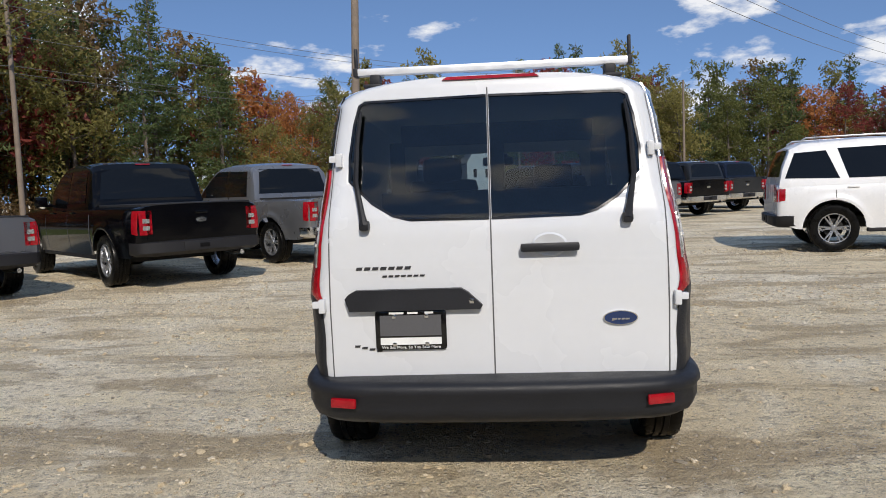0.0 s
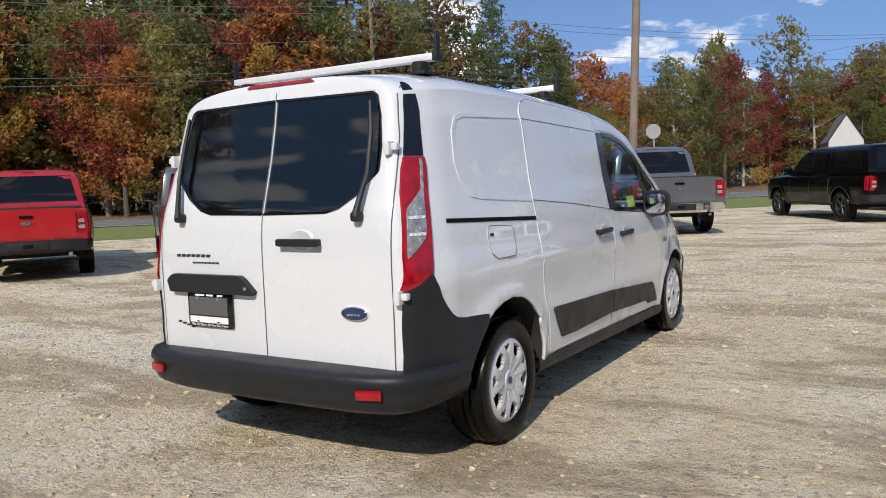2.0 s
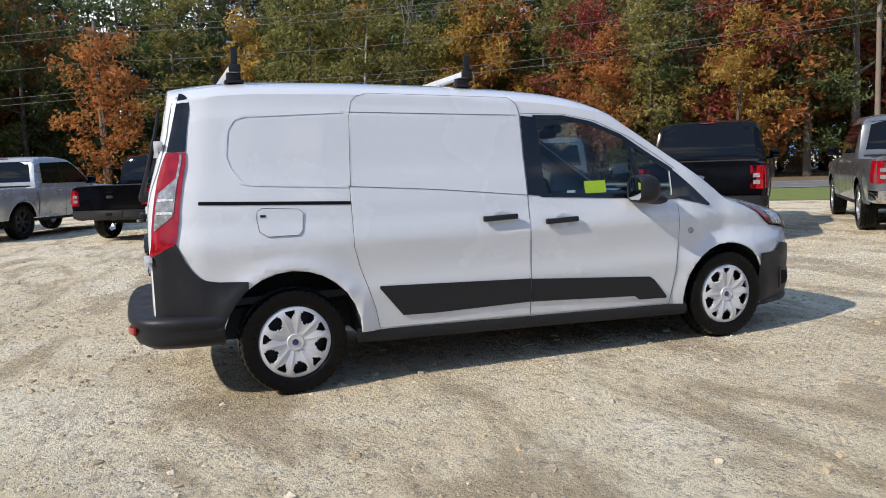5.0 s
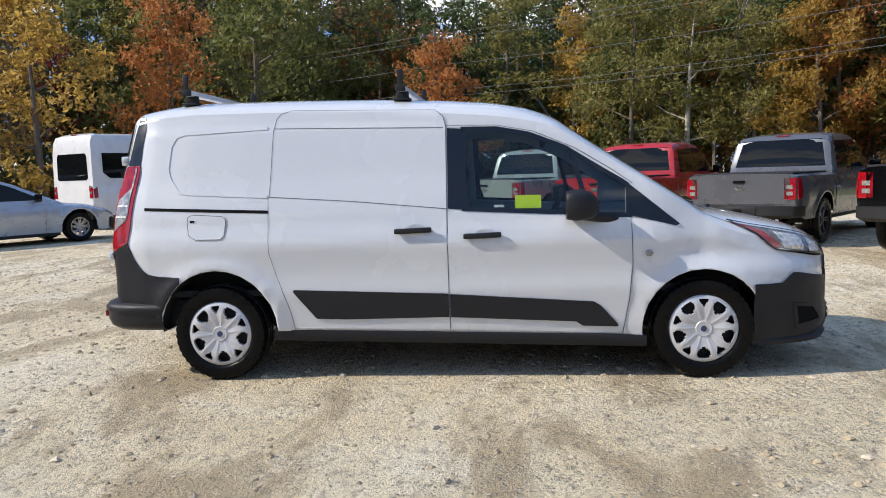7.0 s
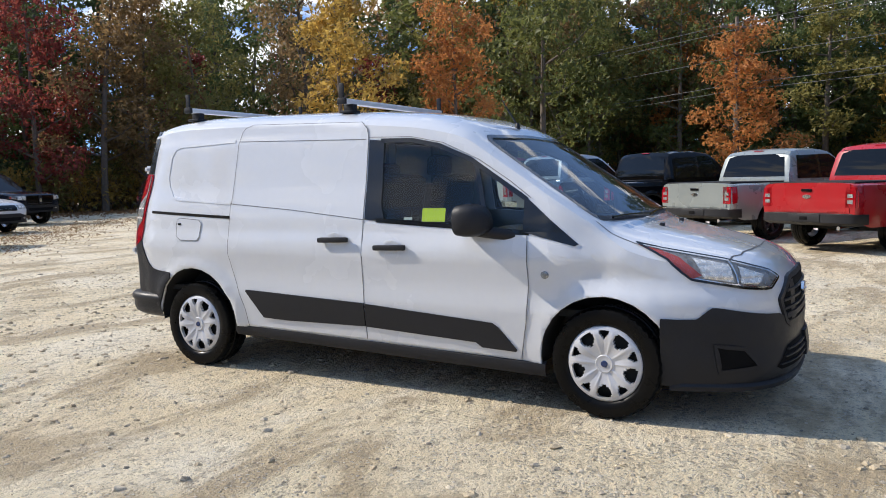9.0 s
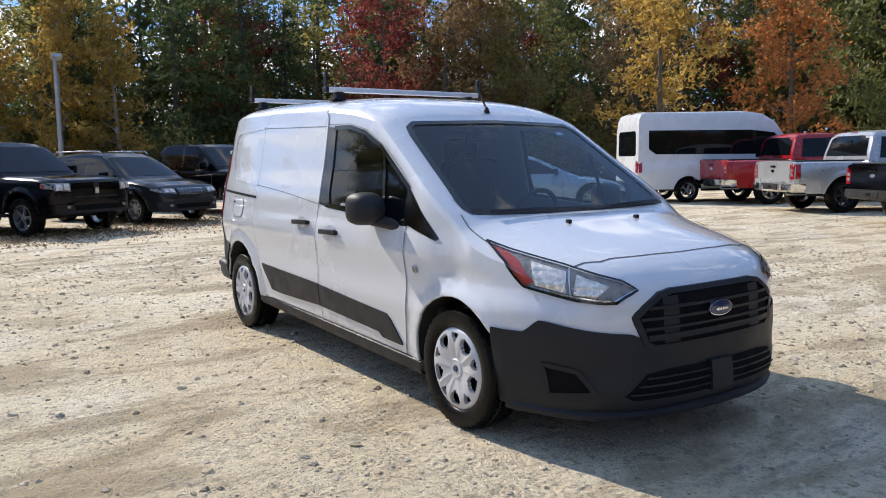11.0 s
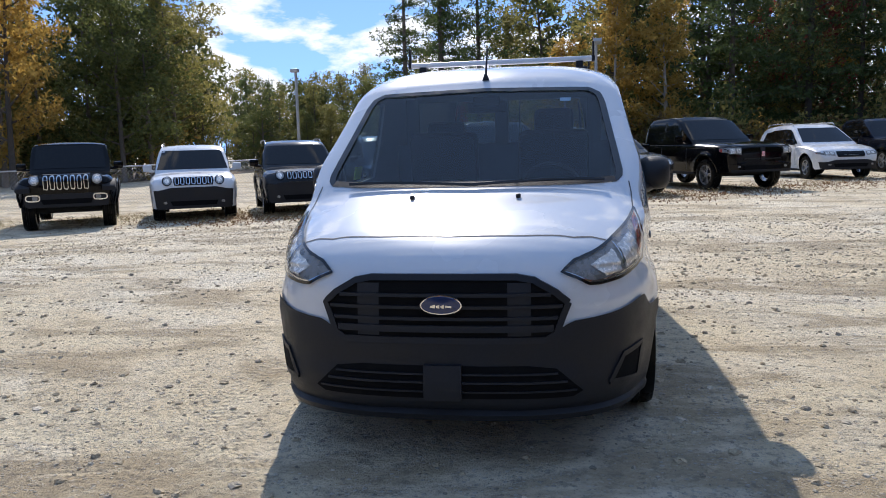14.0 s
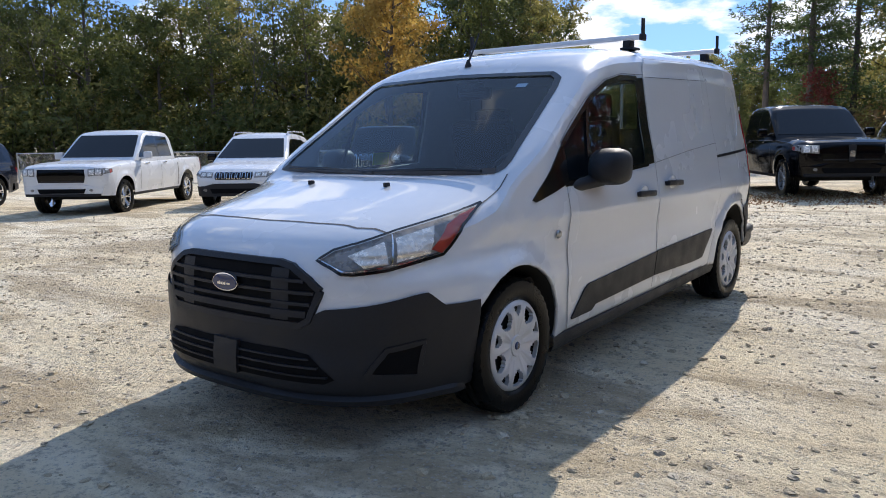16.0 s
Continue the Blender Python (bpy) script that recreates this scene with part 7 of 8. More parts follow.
# ---------- trees ----------
def leaf_material(name, a, b_, trans=0.35):
    """Foliage: two colours mixed leaf by leaf and tree by tree, some light passing through."""
    m = bpy.data.materials.new(name)
    m.use_nodes = True
    n, l = m.node_tree.nodes, m.node_tree.links
    b = n["Principled BSDF"]
    out = n["Material Output"]
    g, inf = n.new("ShaderNodeNewGeometry"), n.new("ShaderNodeObjectInfo")
    add = n.new("ShaderNodeMath")
    add.operation = "MULTIPLY_ADD"
    l.new(inf.outputs["Random"], add.inputs[0])
    add.inputs[1].default_value = 0.45
    sc = n.new("ShaderNodeMath")
    sc.operation, sc.inputs[1].default_value = "MULTIPLY", 0.62
    l.new(g.outputs["Random Per Island"], sc.inputs[0])
    l.new(sc.outputs[0], add.inputs[2])
    mx = n.new("ShaderNodeMix")
    mx.data_type = "RGBA"
    mx.inputs["A"].default_value, mx.inputs["B"].default_value = (*a, 1), (*b_, 1)
    l.new(add.outputs[0], mx.inputs["Factor"])
    l.new(mx.outputs["Result"], b.inputs["Base Color"])
    b.inputs["Roughness"].default_value, b.inputs["Specular IOR Level"].default_value = 0.55, 0.35
    tr, ms = n.new("ShaderNodeBsdfTranslucent"), n.new("ShaderNodeMixShader")
    l.new(mx.outputs["Result"], tr.inputs["Color"])
    ms.inputs[0].default_value = trans
    l.new(b.outputs[0], ms.inputs[1])
    l.new(tr.outputs[0], ms.inputs[2])
    l.new(ms.outputs[0], out.inputs[0])
    return m


BARK = mat("tree_bark", (0.13, 0.105, 0.085), 0.95, 0, 0.35, 4, bump=0.5, bscale=18, randval=0.35)
GREYBARK = mat("grey_bark", (0.155, 0.135, 0.115), 0.9, 0, 0.3, 4, bump=0.4, bscale=18)
PALEBARK = mat("pale_bark", (0.36, 0.33, 0.29), 0.9, 0, 0.3, 4, bump=0.4, bscale=18)
L_GREEN = leaf_material("green_leaves", (0.085, 0.11, 0.034), (0.20, 0.205, 0.06), 0.50)
L_OLIVE = leaf_material("olive_leaves", (0.16, 0.16, 0.05), (0.37, 0.32, 0.10), 0.56)
L_GOLD = leaf_material("golden_leaves", (0.36, 0.22, 0.05), (0.62, 0.43, 0.11), 0.58)
L_ORANGE = leaf_material("orange_leaves", (0.36, 0.15, 0.05), (0.64, 0.28, 0.09), 0.56)
L_RED = leaf_material("red_leaves", (0.19, 0.045, 0.036), (0.40, 0.10, 0.075), 0.56)
L_RUST = leaf_material("rust_leaves", (0.15, 0.105, 0.05), (0.36, 0.23, 0.10), 0.56)
L_PINE = leaf_material("pine_needles", (0.055, 0.09, 0.034), (0.15, 0.19, 0.065), 0.44)


def cards(name, centres, sizes, material, seed, droop=0.0, normals=None, slim=0.6):
    """Many small bent leaf sprays, each a pair of triangles folded along its middle."""
    r = np.random.default_rng(seed)
    n = len(centres)
    d = r.normal(size=(n, 3))
    d[:, 2] = d[:, 2] * 0.6 - droop
    d /= np.linalg.norm(d, axis=1)[:, None]
    e = np.cross(d, r.normal(size=(n, 3)))
    e /= np.linalg.norm(e, axis=1)[:, None]
    f = np.cross(d, e)
    s = np.asarray(sizes)[:, None]
    c = np.asarray(centres)
    if slim < 0.2:
        p = np.stack([c - d * s, c + e * s * slim, c + d * s], 1).reshape(-1, 3)
    else:
        # two leaves to a spray, set apart and turned against each other
        g = c + e * s * 0.75 + f * s * r.uniform(-0.7, 0.7, (n, 1))
        k = 0.86
        p = np.stack([c - d * s * k, c + e * s * slim * k + f * s * 0.3, c + d * s * k * 0.8, g - f * s * k, g + d * s * slim * k, g + f * s * k * 0.7 - e * s * 0.4], 1).reshape(-1, 3)
    me = bpy.data.meshes.new(name)
    me.from_pydata([tuple(v) for v in p], [], [(3 * k, 3 * k + 1, 3 * k + 2) for k in range(len(p) // 3)])
    me.materials.append(material)
    return me


def broadleaf(name, h, spread, material, seed, count=3600, low=0.25, label="", bark=None, size=0.19):
    """A deciduous tree: tapered trunk, limbs, and a ragged crown of leaf sprays round the limb ends."""
    r = random.Random(seed)
    nr = np.random.default_rng(seed)
    t = thing(name, pose(0, 0, -50), label, "tree")
    bm = bmesh.new()
    lean = (r.uniform(-0.06, 0.06) * h, r.uniform(-0.06, 0.06) * h)
    trunk = [Vector((lean[0] * k * k, lean[1] * k * k, h * 0.92 * k)) for k in (0, 0.15, 0.35, 0.55, 0.75, 1.0)]
    r0 = 0.012 * h + 0.04
    tube(bm, trunk, [r0, r0 * 0.85, r0 * 0.7, r0 * 0.5, r0 * 0.3, r0 * 0.08], 8)
    blobs = []
    for k in range(15):
        f = low + (0.95 - low) * (k + r.random()) / 15
        base = trunk[0].lerp(trunk[-1], f)
        base = Vector((lean[0] * f * f, lean[1] * f * f, h * 0.92 * f))
        a = k * 2.4 + r.uniform(-0.5, 0.5)
        reach = spread * (0.55 + 0.55 * r.random()) * (1.0 - 0.72 * max(f - low, 0) / (1 - low)) * (0.75 + 0.25 * min(1, (f - low) * 6))
        end = base + Vector((math.cos(a) * reach, math.sin(a) * reach, reach * r.uniform(0.25, 0.75)))
        mid = base.lerp(end, 0.5) + Vector((0, 0, -0.06 * reach))
        tube(bm, [base, mid, end], [r0 * 0.34, r0 * 0.2, r0 * 0.06], 5)
        blobs.append((end, 0.30 * spread + 0.25 * reach * r.random()))
        blobs.append((mid, 0.24 * spread))
        tw = end + Vector((r.uniform(-1, 1), r.uniform(-1, 1), r.uniform(-0.2, 0.8))) * 0.35 * spread
        tube(bm, [mid, tw], [r0 * 0.13, r0 * 0.04], 4)
        blobs.append((tw, 0.22 * spread))
    blobs.append((trunk[-1], 0.3 * spread))
    part("trunk", bm, bark or BARK, t)
    cs, ss = [], []
    wts = np.array([b[1] ** 2 for b in blobs])
    pick = nr.choice(len(blobs), count, p=wts / wts.sum())
    for k in pick:
        c, rad = blobs[k]
        v = nr.normal(size=3)
        v = v / np.linalg.norm(v) * rad * nr.random() ** 0.45 * np.array([1, 1, 0.72])
        cs.append((c.x + v[0], c.y + v[1], max(c.z + v[2], 0.4)))
        ss.append(size * nr.uniform(0.55, 1.35))
    crown = new("crown", cards("crown", cs, ss, material, seed + 1))
    crown.parent = t
    return t


def conifer(name, h, spread, seed, count=3600, clear=0.12, label="", big=1.0):
    """A pine: straight trunk, whorls of drooping boughs set with needle sprays."""
    r = random.Random(seed)
    nr = np.random.default_rng(seed)
    t = thing(name, pose(0, 0, -50), label, "tree")
    bm = bmesh.new()
    r0 = 0.010 * h + 0.05
    tube(bm, [(0, 0, 0), (0.05, 0, h * 0.4), (0, 0.06, h * 0.8), (0, 0, h)], [r0, r0 * 0.75, r0 * 0.35, r0 * 0.05], 8)
    cs, ss = [], []
    boughs = []
    z = clear * h
    while z < h * 0.97:
        f = (z / h - clear) / (1 - clear)
        reach0 = spread * (1 - f) ** 0.8 * (0.6 + 0.4 * min(1, f * 5)) + 0.25
        for k in range(r.choice((4, 5, 5, 6))):
            a, reach = r.uniform(0, 6.283), reach0 * r.uniform(0.55, 1.1)
            if r.random() < 0.12:
                continue
            b = Vector((0, 0, z + r.uniform(-0.2, 0.2)))
            e = b + Vector((math.cos(a) * reach, math.sin(a) * reach, reach * r.uniform(-0.12, 0.22)))
            boughs.append((b, e, reach))
        z += h * r.uniform(0.032, 0.055)
    wts = np.array([b[2] for b in boughs])
    for b, e, reach in boughs:
        tube(bm, [b, b.lerp(e, 0.5) + Vector((0, 0, 0.04 * reach)), e], [r0 * 0.16, r0 * 0.1, r0 * 0.03], 3, False)
    part("trunk", bm, BARK, t)
    for k in nr.choice(len(boughs), count, p=wts / wts.sum()):
        b, e, reach = boughs[k]
        f = nr.random() ** 0.7
        c = b.lerp(e, 0.12 + 0.92 * f)
        wd = 0.22 * reach * (1 - 0.5 * f) + 0.12
        cs.append((c.x + nr.normal() * wd, c.y + nr.normal() * wd, c.z + nr.normal() * 0.16 + 0.05))
        ss.append(nr.uniform(0.12, 0.27) * big)
    crown = new("crown", cards("crown", cs, ss, L_PINE, seed + 1, 0.1, slim=0.42))
    crown.parent = t
    return t


def bare_tree(name, h, seed, label):
    r = random.Random(seed)
    t = thing(name, pose(0, 0, -50), label, "tree")
    bm = bmesh.new()

    def grow(a, d, ln, rad, depth):
        b = a + d * ln
        tube(bm, [a, a.lerp(b, 0.5) + Vector((r.uniform(-1, 1), r.uniform(-1, 1), 0)) * ln * 0.04, b], [rad, rad * 0.8, rad * 0.62], 5)
        if depth:
            for k in range(r.choice((2, 3, 3))):
                dd = (d + Vector((r.uniform(-0.8, 0.8), r.uniform(-0.8, 0.8), r.uniform(-0.1, 0.5)))).normalized()
                grow(b, dd, ln * r.uniform(0.55, 0.8), rad * 0.58, depth - 1)
    grow(Vector((0, 0, 0)), Vector((0.02, 0.01, 1)), h * 0.30, 0.115, 6)
    part("trunk", bm, GREYBARK, t)
    return t


def bush(name, h, spread, material, seed, label, count=440):
    nr = np.random.default_rng(seed)
    r = random.Random(seed)
    t = thing(name, pose(0, 0, -50), label, "shrub")
    bm = bmesh.new()
    cs, ss = [], []
    for k in range(9):
        e = Vector((r.uniform(-1, 1) * spread * 0.7, r.uniform(-1, 1) * spread * 0.7, h * r.uniform(0.45, 0.95)))
        tube(bm, [(e.x * 0.15, e.y * 0.15, 0), e * 0.6, e], [0.03, 0.02, 0.008], 4)
        for j in range(count // 9):
            v = nr.normal(size=3) * np.array([spread * 0.34, spread * 0.34, h * 0.20])
            cs.append((e.x + v[0], e.y + v[1], max(e.z * 0.8 + v[2], 0.08)))
            ss.append(nr.uniform(0.10, 0.24))
    part("stem_clump", bm, BARK, t)
    c = new("foliage", cards("foliage", cs, ss, material, seed + 1))
    c.parent = t
    return t


def stand_in(far):
    """The kinds of tree, full for the wood's edge or sparser for the trees behind."""
    c, z = (0.26, 1.98) if far else (0.74, 1.2)
    w = " further back in the wood" if far else " at the edge of the wood"
    o = 500 if far else 0

    def leafy(name, h, spread, m, seed, count, low, label, bark=None):
        return broadleaf(name, h, spread, m, seed + o, int(count * c), low, label + w, bark, 0.19 * z)

    def needle(h, spread, seed, count, clear, label):
        return conifer("pine_tree", h, spread, seed + o, int(count * c), clear, label + w, 1.0 * z)

    return {
        "green": [leafy("maple_tree", 17, 4.2, L_GREEN, 11, 4200, 0.14, "tall green-leaved tree"), leafy("oak_tree", 15, 4.8, L_GREEN, 12, 4800, 0.10, "broad dark green oak"), leafy("maple_tree", 18, 3.8, L_OLIVE, 13, 3900, 0.18, "tall yellow-green tree")],
        "olive": [leafy("birch_tree", 16, 3.6, L_OLIVE, 21, 3900, 0.18, "slender olive-leaved tree", PALEBARK), leafy("maple_tree", 14, 4.3, L_OLIVE, 22, 4400, 0.10, "full yellow-green tree")],
        "gold": [leafy("maple_tree", 14, 3.6, L_GOLD, 31, 3900, 0.10, "golden yellow autumn tree"), leafy("birch_tree", 12, 2.8, L_GOLD, 32, 3000, 0.14, "small golden birch", PALEBARK)],
        "orange": [leafy("maple_tree", 13, 3.8, L_ORANGE, 41, 3800, 0.10, "bright orange autumn tree"), leafy("oak_tree", 16, 4.2, L_RUST, 42, 4200, 0.14, "rust-brown oak")],
        "red": [leafy("maple_tree", 14, 3.8, L_RED, 51, 3900, 0.12, "deep red autumn maple"), leafy("oak_tree", 17, 4.0, L_RUST, 52, 3900, 0.18, "tall red-brown oak")],
        "pine": [needle(19, 3.8, 61, 4600, 0.08, "tall dark green pine"), needle(16, 3.5, 62, 4300, 0.04, "full green pine")],
        "tall_pine": [needle(22, 3.0, 63, 3400, 0.32, "tall thin bare-trunked pine")],
    }


T, TF = stand_in(False), stand_in(True)
for kinds_ in (T, TF):
    kinds_["bare"] = [bare_tree("bare_tree", 14, 71 if kinds_ is T else 72, "leafless pale grey tree at the wood's edge")]
B = [bush("shrub", 2.6, 1.6, L_GREEN, 81, "leafy green roadside shrub in grass"), bush("shrub", 2.2, 1.5, L_RUST, 82, "brown autumn shrub by the trees"), bush("shrub", 2.4, 1.4, L_GOLD, 83, "yellow autumn shrub by the trees"), bush("shrub", 3.2, 1.8, L_OLIVE, 84, "tall olive green leafy shrub")]

pr_ = random.Random(7)
used = set()


def plant(src, x, y, s, group="wood round the lot"):
    m = pose(x, y, fall(x, y), 0, 0, pr_.uniform(0, 360)) @ Matrix.Diagonal((s * pr_.uniform(0.9, 1.12), s * pr_.uniform(0.9, 1.12), s * pr_.uniform(0.88, 1.14), 1))
    if src.name not in used:
        used.add(src.name)
        src.matrix_world = m
        src["group"] = group  # first planting moves the pattern itself
        return src
    return copy_thing(src, m @ Matrix.Diagonal((1 / src.scale.x, 1 / src.scale.y, 1 / src.scale.z, 1)))


def belt(points, rows, step, depth, scale, mix, bushes=0.7, first=0.0, near=1):
    """Trees along a line of points, in rows going back (to the left of the line's run)."""
    kinds = [k for k, w in mix.items() for _ in range(w)]
    for (x0, y0), (x1, y1) in zip(points, points[1:]):
        d = Vector((x1 - x0, y1 - y0, 0))
        ln = d.length
        d.normalize()
        nn = Vector((d.y, -d.x, 0))
        for r_ in range(rows):
            k = 0.0
            while k < ln:
                p = Vector((x0, y0, 0)) + d * (k + pr_.uniform(-0.35, 0.35) * step) + nn * (first + depth * r_ + pr_.uniform(-0.4, 0.4) * depth)
                plant(pr_.choice((T if r_ < near else TF)[pr_.choice(kinds)]), p.x, p.y, scale * pr_.uniform(0.8, 1.16) * (1 + 0.05 * r_))
                k += step * pr_.uniform(0.8, 1.25)
        k = 0.0
        while bushes and k < ln:
            p = Vector((x0, y0, 0)) + d * k - nn * pr_.uniform(-3.0, 1.5)
            plant(pr_.choice(B), p.x, p.y, pr_.uniform(0.7, 1.3), "shrubs along the wood's edge")
            k += 3.0 / bushes * pr_.uniform(0.7, 1.3)
        k = 0.0
        while bushes and rows > 1 and k < ln:
            p = Vector((x0, y0, 0)) + d * k + nn * pr_.uniform(5.0, 11.0)
            plant(pr_.choice(B), p.x, p.y, pr_.uniform(1.5, 2.3), "shrubs under the trees")
            k += 6.0 * pr_.uniform(0.7, 1.3)


# along the far side of the road, running from the north-east to the south-west
belt([(72, 150), (30, 108), (8, 88)], 1, 5.0, 6, 0.85, dict(green=2, olive=2, red=3, orange=3, pine=3), near=0)
belt([(8, 88), (-12, 62)], 3, 4.2, 6, 0.72, dict(green=2, olive=3, red=2, orange=2, pine=3, bare=1))
belt([(-12, 62), (-24, 46)], 3, 3.8, 5, 0.76, dict(green=2, olive=3, red=2, orange=2, pine=3, gold=1))
belt([(-24, 46), (-33, 33), (-50, 14)], 5, 3.8, 4.5, 0.98, dict(green=3, olive=3, orange=3, red=3, pine=5, gold=2, bare=1, tall_pine=1), near=1)
belt([(-50, 14), (-56, -2)], 5, 3.8, 4.5, 1.02, dict(green=4, olive=2, orange=3, pine=6, gold=1, bare=1, tall_pine=1), near=1)
belt([(-56, -2), (-50, -16), (-42, -28)], 5, 3.8, 4.5, 1.0, dict(green=4, orange=3, gold=2, pine=4, olive=2), near=1)
belt([(-42, -28), (-28, -35), (-12, -38)], 4, 3.8, 4.5, 0.82, dict(green=5, red=4, pine=5, olive=1, gold=1), near=1)
belt([(-12, -38), (-2, -39), (5.0, -41)], 3, 3.7, 4.5, 0.80, dict(green=5, pine=4, olive=2), near=1)
belt([(78, 84), (42, 86), (3, 84)], 3, 3.3, 4, 0.74, dict(green=3, olive=2, red=3, orange=3, pine=3, bare=1), 0.7, near=1)
belt([(18, 82), (-17, 75)], 2, 2.7, 4, 0.72, dict(pine=4, olive=3, orange=2, red=2, green=2), 0, near=1)
# the gap with low trees far off
belt([(-10, -120), (70, -115)], 2, 6.0, 6, 0.80, dict(green=4, olive=2), 0, near=0)
belt([(2, -66), (34, -62)], 3, 3.2, 4, 0.42, dict(green=7, olive=1), 0.9, near=1)
belt([(0, -74), (36, -70)], 3, 3.0, 4, 0.54, dict(green=5, pine=1), 0.9, near=1)
belt([(30, -56), (27.5, -41)], 2, 3.8, 4.5, 0.80, dict(green=7, olive=1), near=1)
belt([(26, -40), (46, -30), (64, -12)], 4, 3.6, 4.2, 0.78, dict(green=9, bare=1), near=2)
belt([(64, -12), (78, 15), (84, 50), (76, 90), (72, 150)], 2, 7.0, 6, 0.85, dict(green=4, olive=3, orange=1, pine=2), near=0)
belt([(30, -52), (54, -40), (76, -18)], 2, 4.2, 5, 0.58, dict(green=4, olive=1), 0, near=0)
belt([(-46, -44), (-28, -52), (-8, -54)], 1, 4.2, 5, 0.55, dict(green=3, pine=2), 0, near=0)
belt([(-36, 58), (-66, 20), (-74, -4), (-60, -28)], 2, 4.0, 5, 1.12, dict(green=3, pine=5, orange=1), 0, near=0)
for k in range(34):
    plant(B[(0, 3, 1)[k % 3]], -50 + 1.55 * k + pr_.uniform(-0.6, 0.6), -41 - 0.14 * k + pr_.uniform(-1.5, 1.5), pr_.uniform(1.1, 1.7), "shrubs under the trees")
# single trees that stand out
plant(T["tall_pine"][0], 9.0, -38.0, 0.68)
plant(T["tall_pine"][0], 6.9, -38.5, 0.74)
plant(T["pine"][0], 7.6, -42.0, 0.60)
plant(T["pine"][0], 4.6, -37.0, 0.68)
plant(T["red"][0], 5.6, -35.0, 0.36)
plant(T["gold"][0], 29.0, -30.5, 0.9)
plant(T["gold"][0], 31.5, -33.0, 0.95)
plant(T["gold"][1], -2.6, -33.5, 0.72)
plant(T["gold"][1], -0.2, -34.0, 0.6)
plant(T["gold"][1], -5.2, -33.8, 0.8)
plant(T["olive"][1], -26.5, -28.5, 0.8)
plant(T["orange"][1], -24.0, -30.0, 0.75)
plant(T["olive"][1], -33.5, 27.0, 0.85)
plant(T["orange"][0], -35.0, 24.5, 0.8)
plant(T["gold"][0], -30.5, 30.5, 0.7)
plant(T["olive"][1], -15.6, 46.5, 0.5)
plant(T["olive"][1], -13.4, 49.0, 0.55)
plant(T["pine"][1], -12.8, 53.5, 0.6)
plant(T["olive"][0], -11.2, 49.6, 0.5)
plant(T["green"][1], -9.4, 51.5, 0.5)
plant(T["green"][1], -37.0, -12.5, 1.05)
plant(T["orange"][1], -31.0, -24.5, 0.95)
plant(T["gold"][0], -25.6, -18.2, 0.85)
plant(T["orange"][0], -28.5, -13.5, 0.8)
plant(T["red"][1], -22.0, -31.0, 0.8)
plant(T["red"][0], -19.0, -32.0, 0.85)
plant(T["orange"][0], -44.0, -3.0, 0.75)
plant(T["orange"][0], -42.0, 20.5, 0.95)
plant(T["olive"][1], -44.5, 9.0, 0.95)
plant(T["olive"][0], -42.5, 12.0, 0.8)
plant(T["gold"][0], -40.4, 19.0, 0.8)
plant(T["olive"][1], -41.5, 15.6, 0.7)
plant(T["gold"][1], -41.0, 17.5, 0.7)
plant(T["red"][0], -9.5, 57.0, 0.75)
plant(T["red"][0], 4.2, 63.0, 0.8)
plant(T["bare"][0], 3.0, 70.0, 1.0)
plant(T["bare"][0], -44.0, 14.0, 1.2)

# rust and olive undergrowth along the south edge of the wood
for k in range(46):
    f = k / 45
    x_ = -40 + 44 * f
    plant(B[(1, 3, 1, 2)[k % 4]], x_ + pr_.uniform(-0.5, 0.5), float(np.interp(x_, [-40, -24, -10, 4], [-25.5, -32, -34, -35])) + pr_.uniform(-1.2, 0.8), pr_.uniform(0.75, 1.25), "shrubs along the wood's edge")

# brown leaves and dry grass under the cars at the tree line
DRYLEAF = leaf_material("fallen_leaves", (0.16, 0.075, 0.030), (0.34, 0.19, 0.085), 0.1)
DRYGRASS = leaf_material("dry_grass", (0.26, 0.20, 0.09), (0.40, 0.33, 0.17), 0.2)


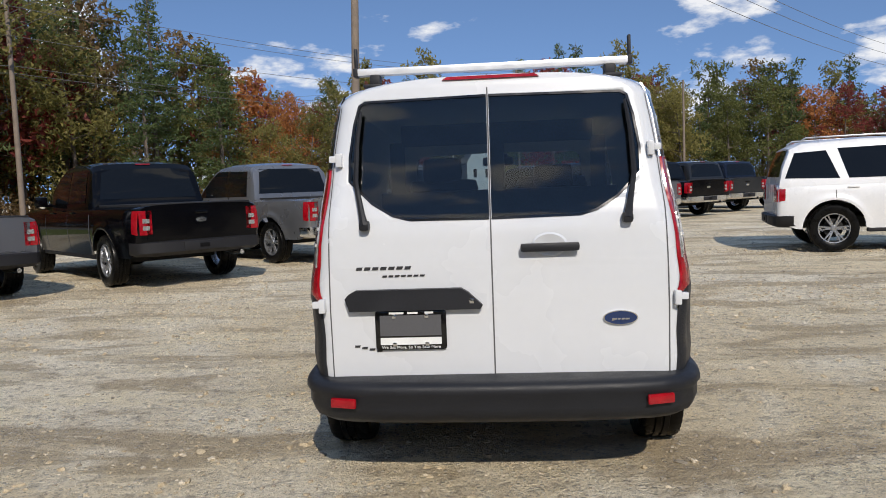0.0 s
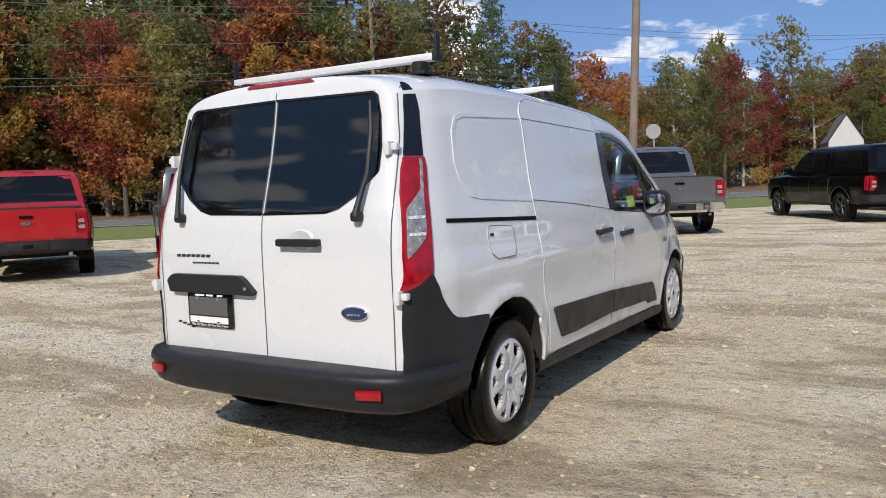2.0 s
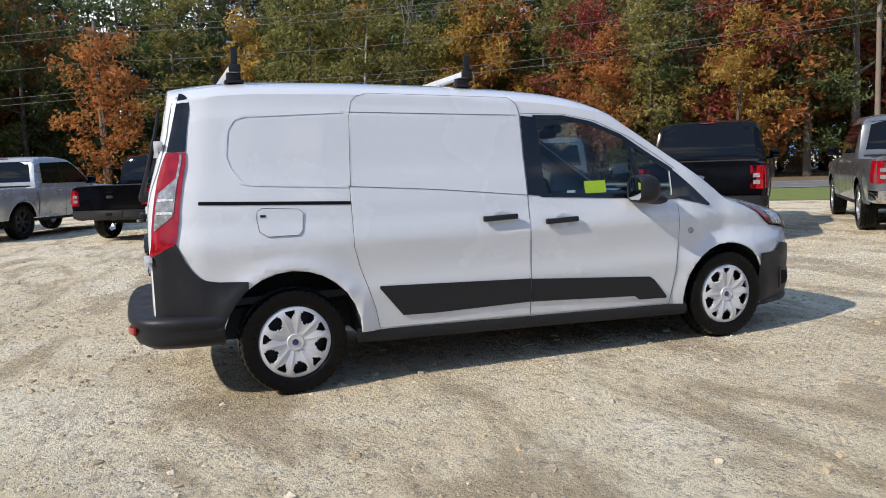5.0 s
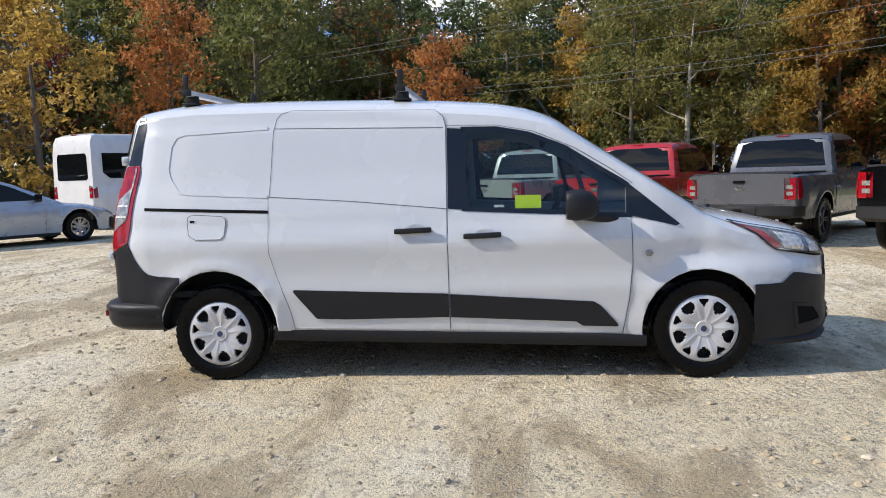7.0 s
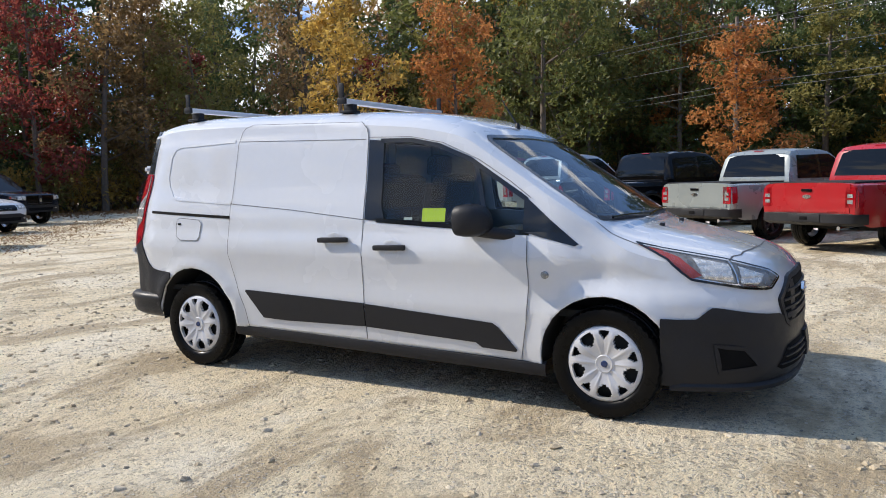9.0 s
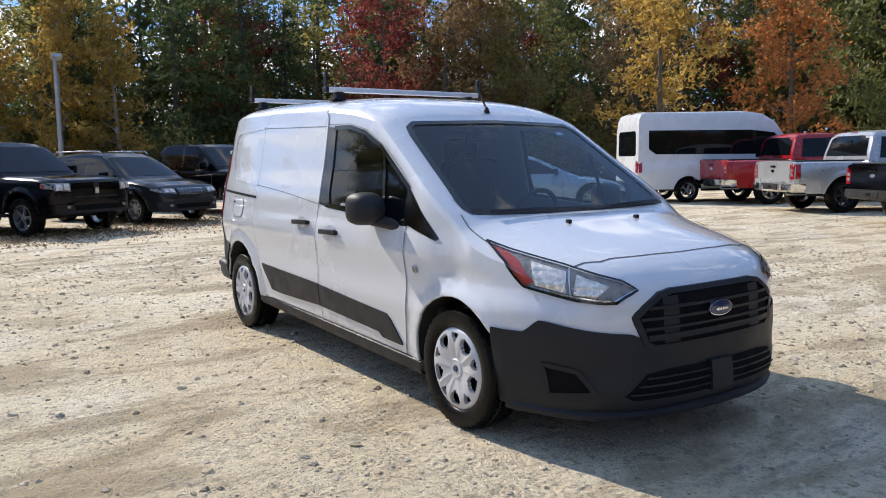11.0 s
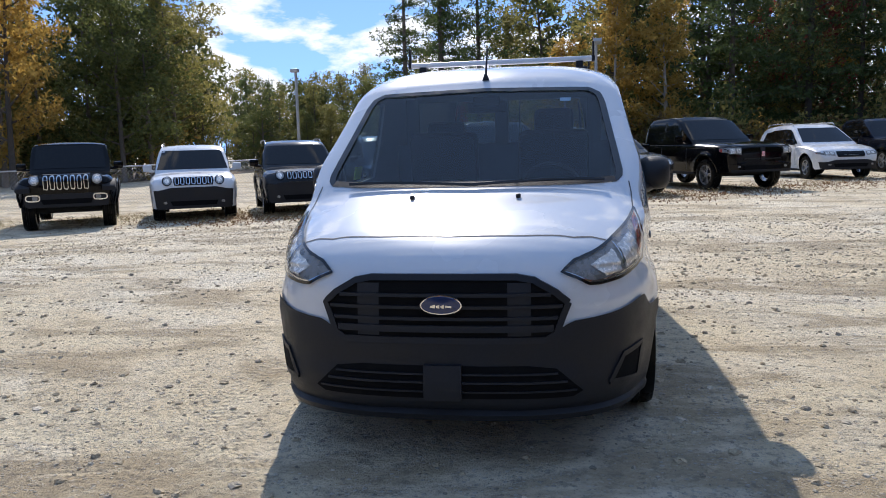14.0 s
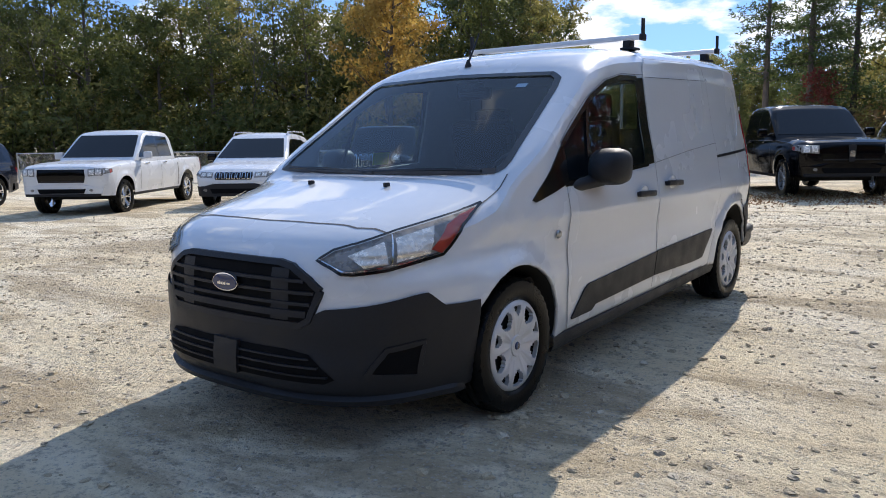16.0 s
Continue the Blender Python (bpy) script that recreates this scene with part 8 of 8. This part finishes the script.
def scatter(name, count, line, width, size, material, seed, label, lift=0.012, up=False):
    nr = np.random.default_rng(seed)
    cs, ss = [], []
    for k in range(count):
        s = nr.integers(len(line) - 1)
        f = nr.random()
        x = line[s][0] + (line[s + 1][0] - line[s][0]) * f + nr.normal() * width
        y = line[s][1] + (line[s + 1][1] - line[s][1]) * f + nr.normal() * width
        cs.append((x, y, fall(x, y) + lift + nr.random() * lift))
        ss.append(size * nr.uniform(0.6, 1.4))
    me = cards(name, cs, ss, material, seed, -0.6 if up else 0.0, slim=0.12 if up else 0.6)
    return tagged(new(name, me), label, "leaves", kind="stuff")


EDGE = [(-16, -22), (-9, -17.0), (-4, -12.9), (-1, -11.0), (2.7, -10.0), (5.4, -9.3), (7.6, -8.9)]
scatter("fallen_leaves", 9000, EDGE, 1.0, 0.035, DRYLEAF, 3, "brown fallen leaves under the parked cars")
scatter("dry_grass", 2200, EDGE, 1.0, 0.08, DRYGRASS, 4, "dry yellow grass tufts at the edge of the lot", 0.04, True)
scatter("dry_grass", 1500, [(7.5, -11.0), (11, -9.6), (15.5, -8.0)], 0.8, 0.08, DRYGRASS, 5, "dry weeds along the fence", 0.03, True)
scatter("fallen_leaves", 5000, [(-30, -28), (-20, -30), (-5, -31)], 2.2, 0.09, DRYLEAF, 6, "fallen leaves along the wood's edge")
bm = bmesh.new()
inner = [(-60, 2), (-46, -14), (-38, -25), (-24, -30.5), (-10, -32), (3, -33), (8, -34), (18, -44)]
sheet(bm, [[(x, y, 0.012 + fall(x, y)) for x, y in inner], [(x * 1.3 - 8, y * 1.5 - 30, 0.012 + fall(x * 1.3 - 8, y * 1.5 - 30)) for x, y in inner]])
tagged(part("wood_floor", bm, LITTERG), "brown leaf-covered floor under the trees", "ground", kind="structure")
bm = bmesh.new()
east = [(26, -62), (25, -46), (27, -36), (44, -27), (60, -11), (74, 16), (80, 50)]
sheet(bm, [[(x, y, 0.012 + fall(x, y)) for x, y in east], [(x + 34, y - 26, 0.012 + fall(x + 34, y - 26)) for x, y in east]])
tagged(part("wood_floor_east", bm, LITTERG), "brown leaf-covered floor of the wood beyond the fence", "ground", kind="structure")
for k in range(40):
    f = k / 39
    plant(B[(0, 3, 0)[k % 3]], 29 + 33 * f + pr_.uniform(-1, 1), -41.5 + 29 * f + pr_.uniform(-1.5, 1.5), pr_.uniform(1.2, 1.9), "shrubs under the trees")
for lst in [v for kinds_ in (T, TF) for v in kinds_.values()] + [B]:
    for src in lst:
        if src.name not in used:
            for ob in (*src.children_recursive, src):
                bpy.data.objects.remove(ob)
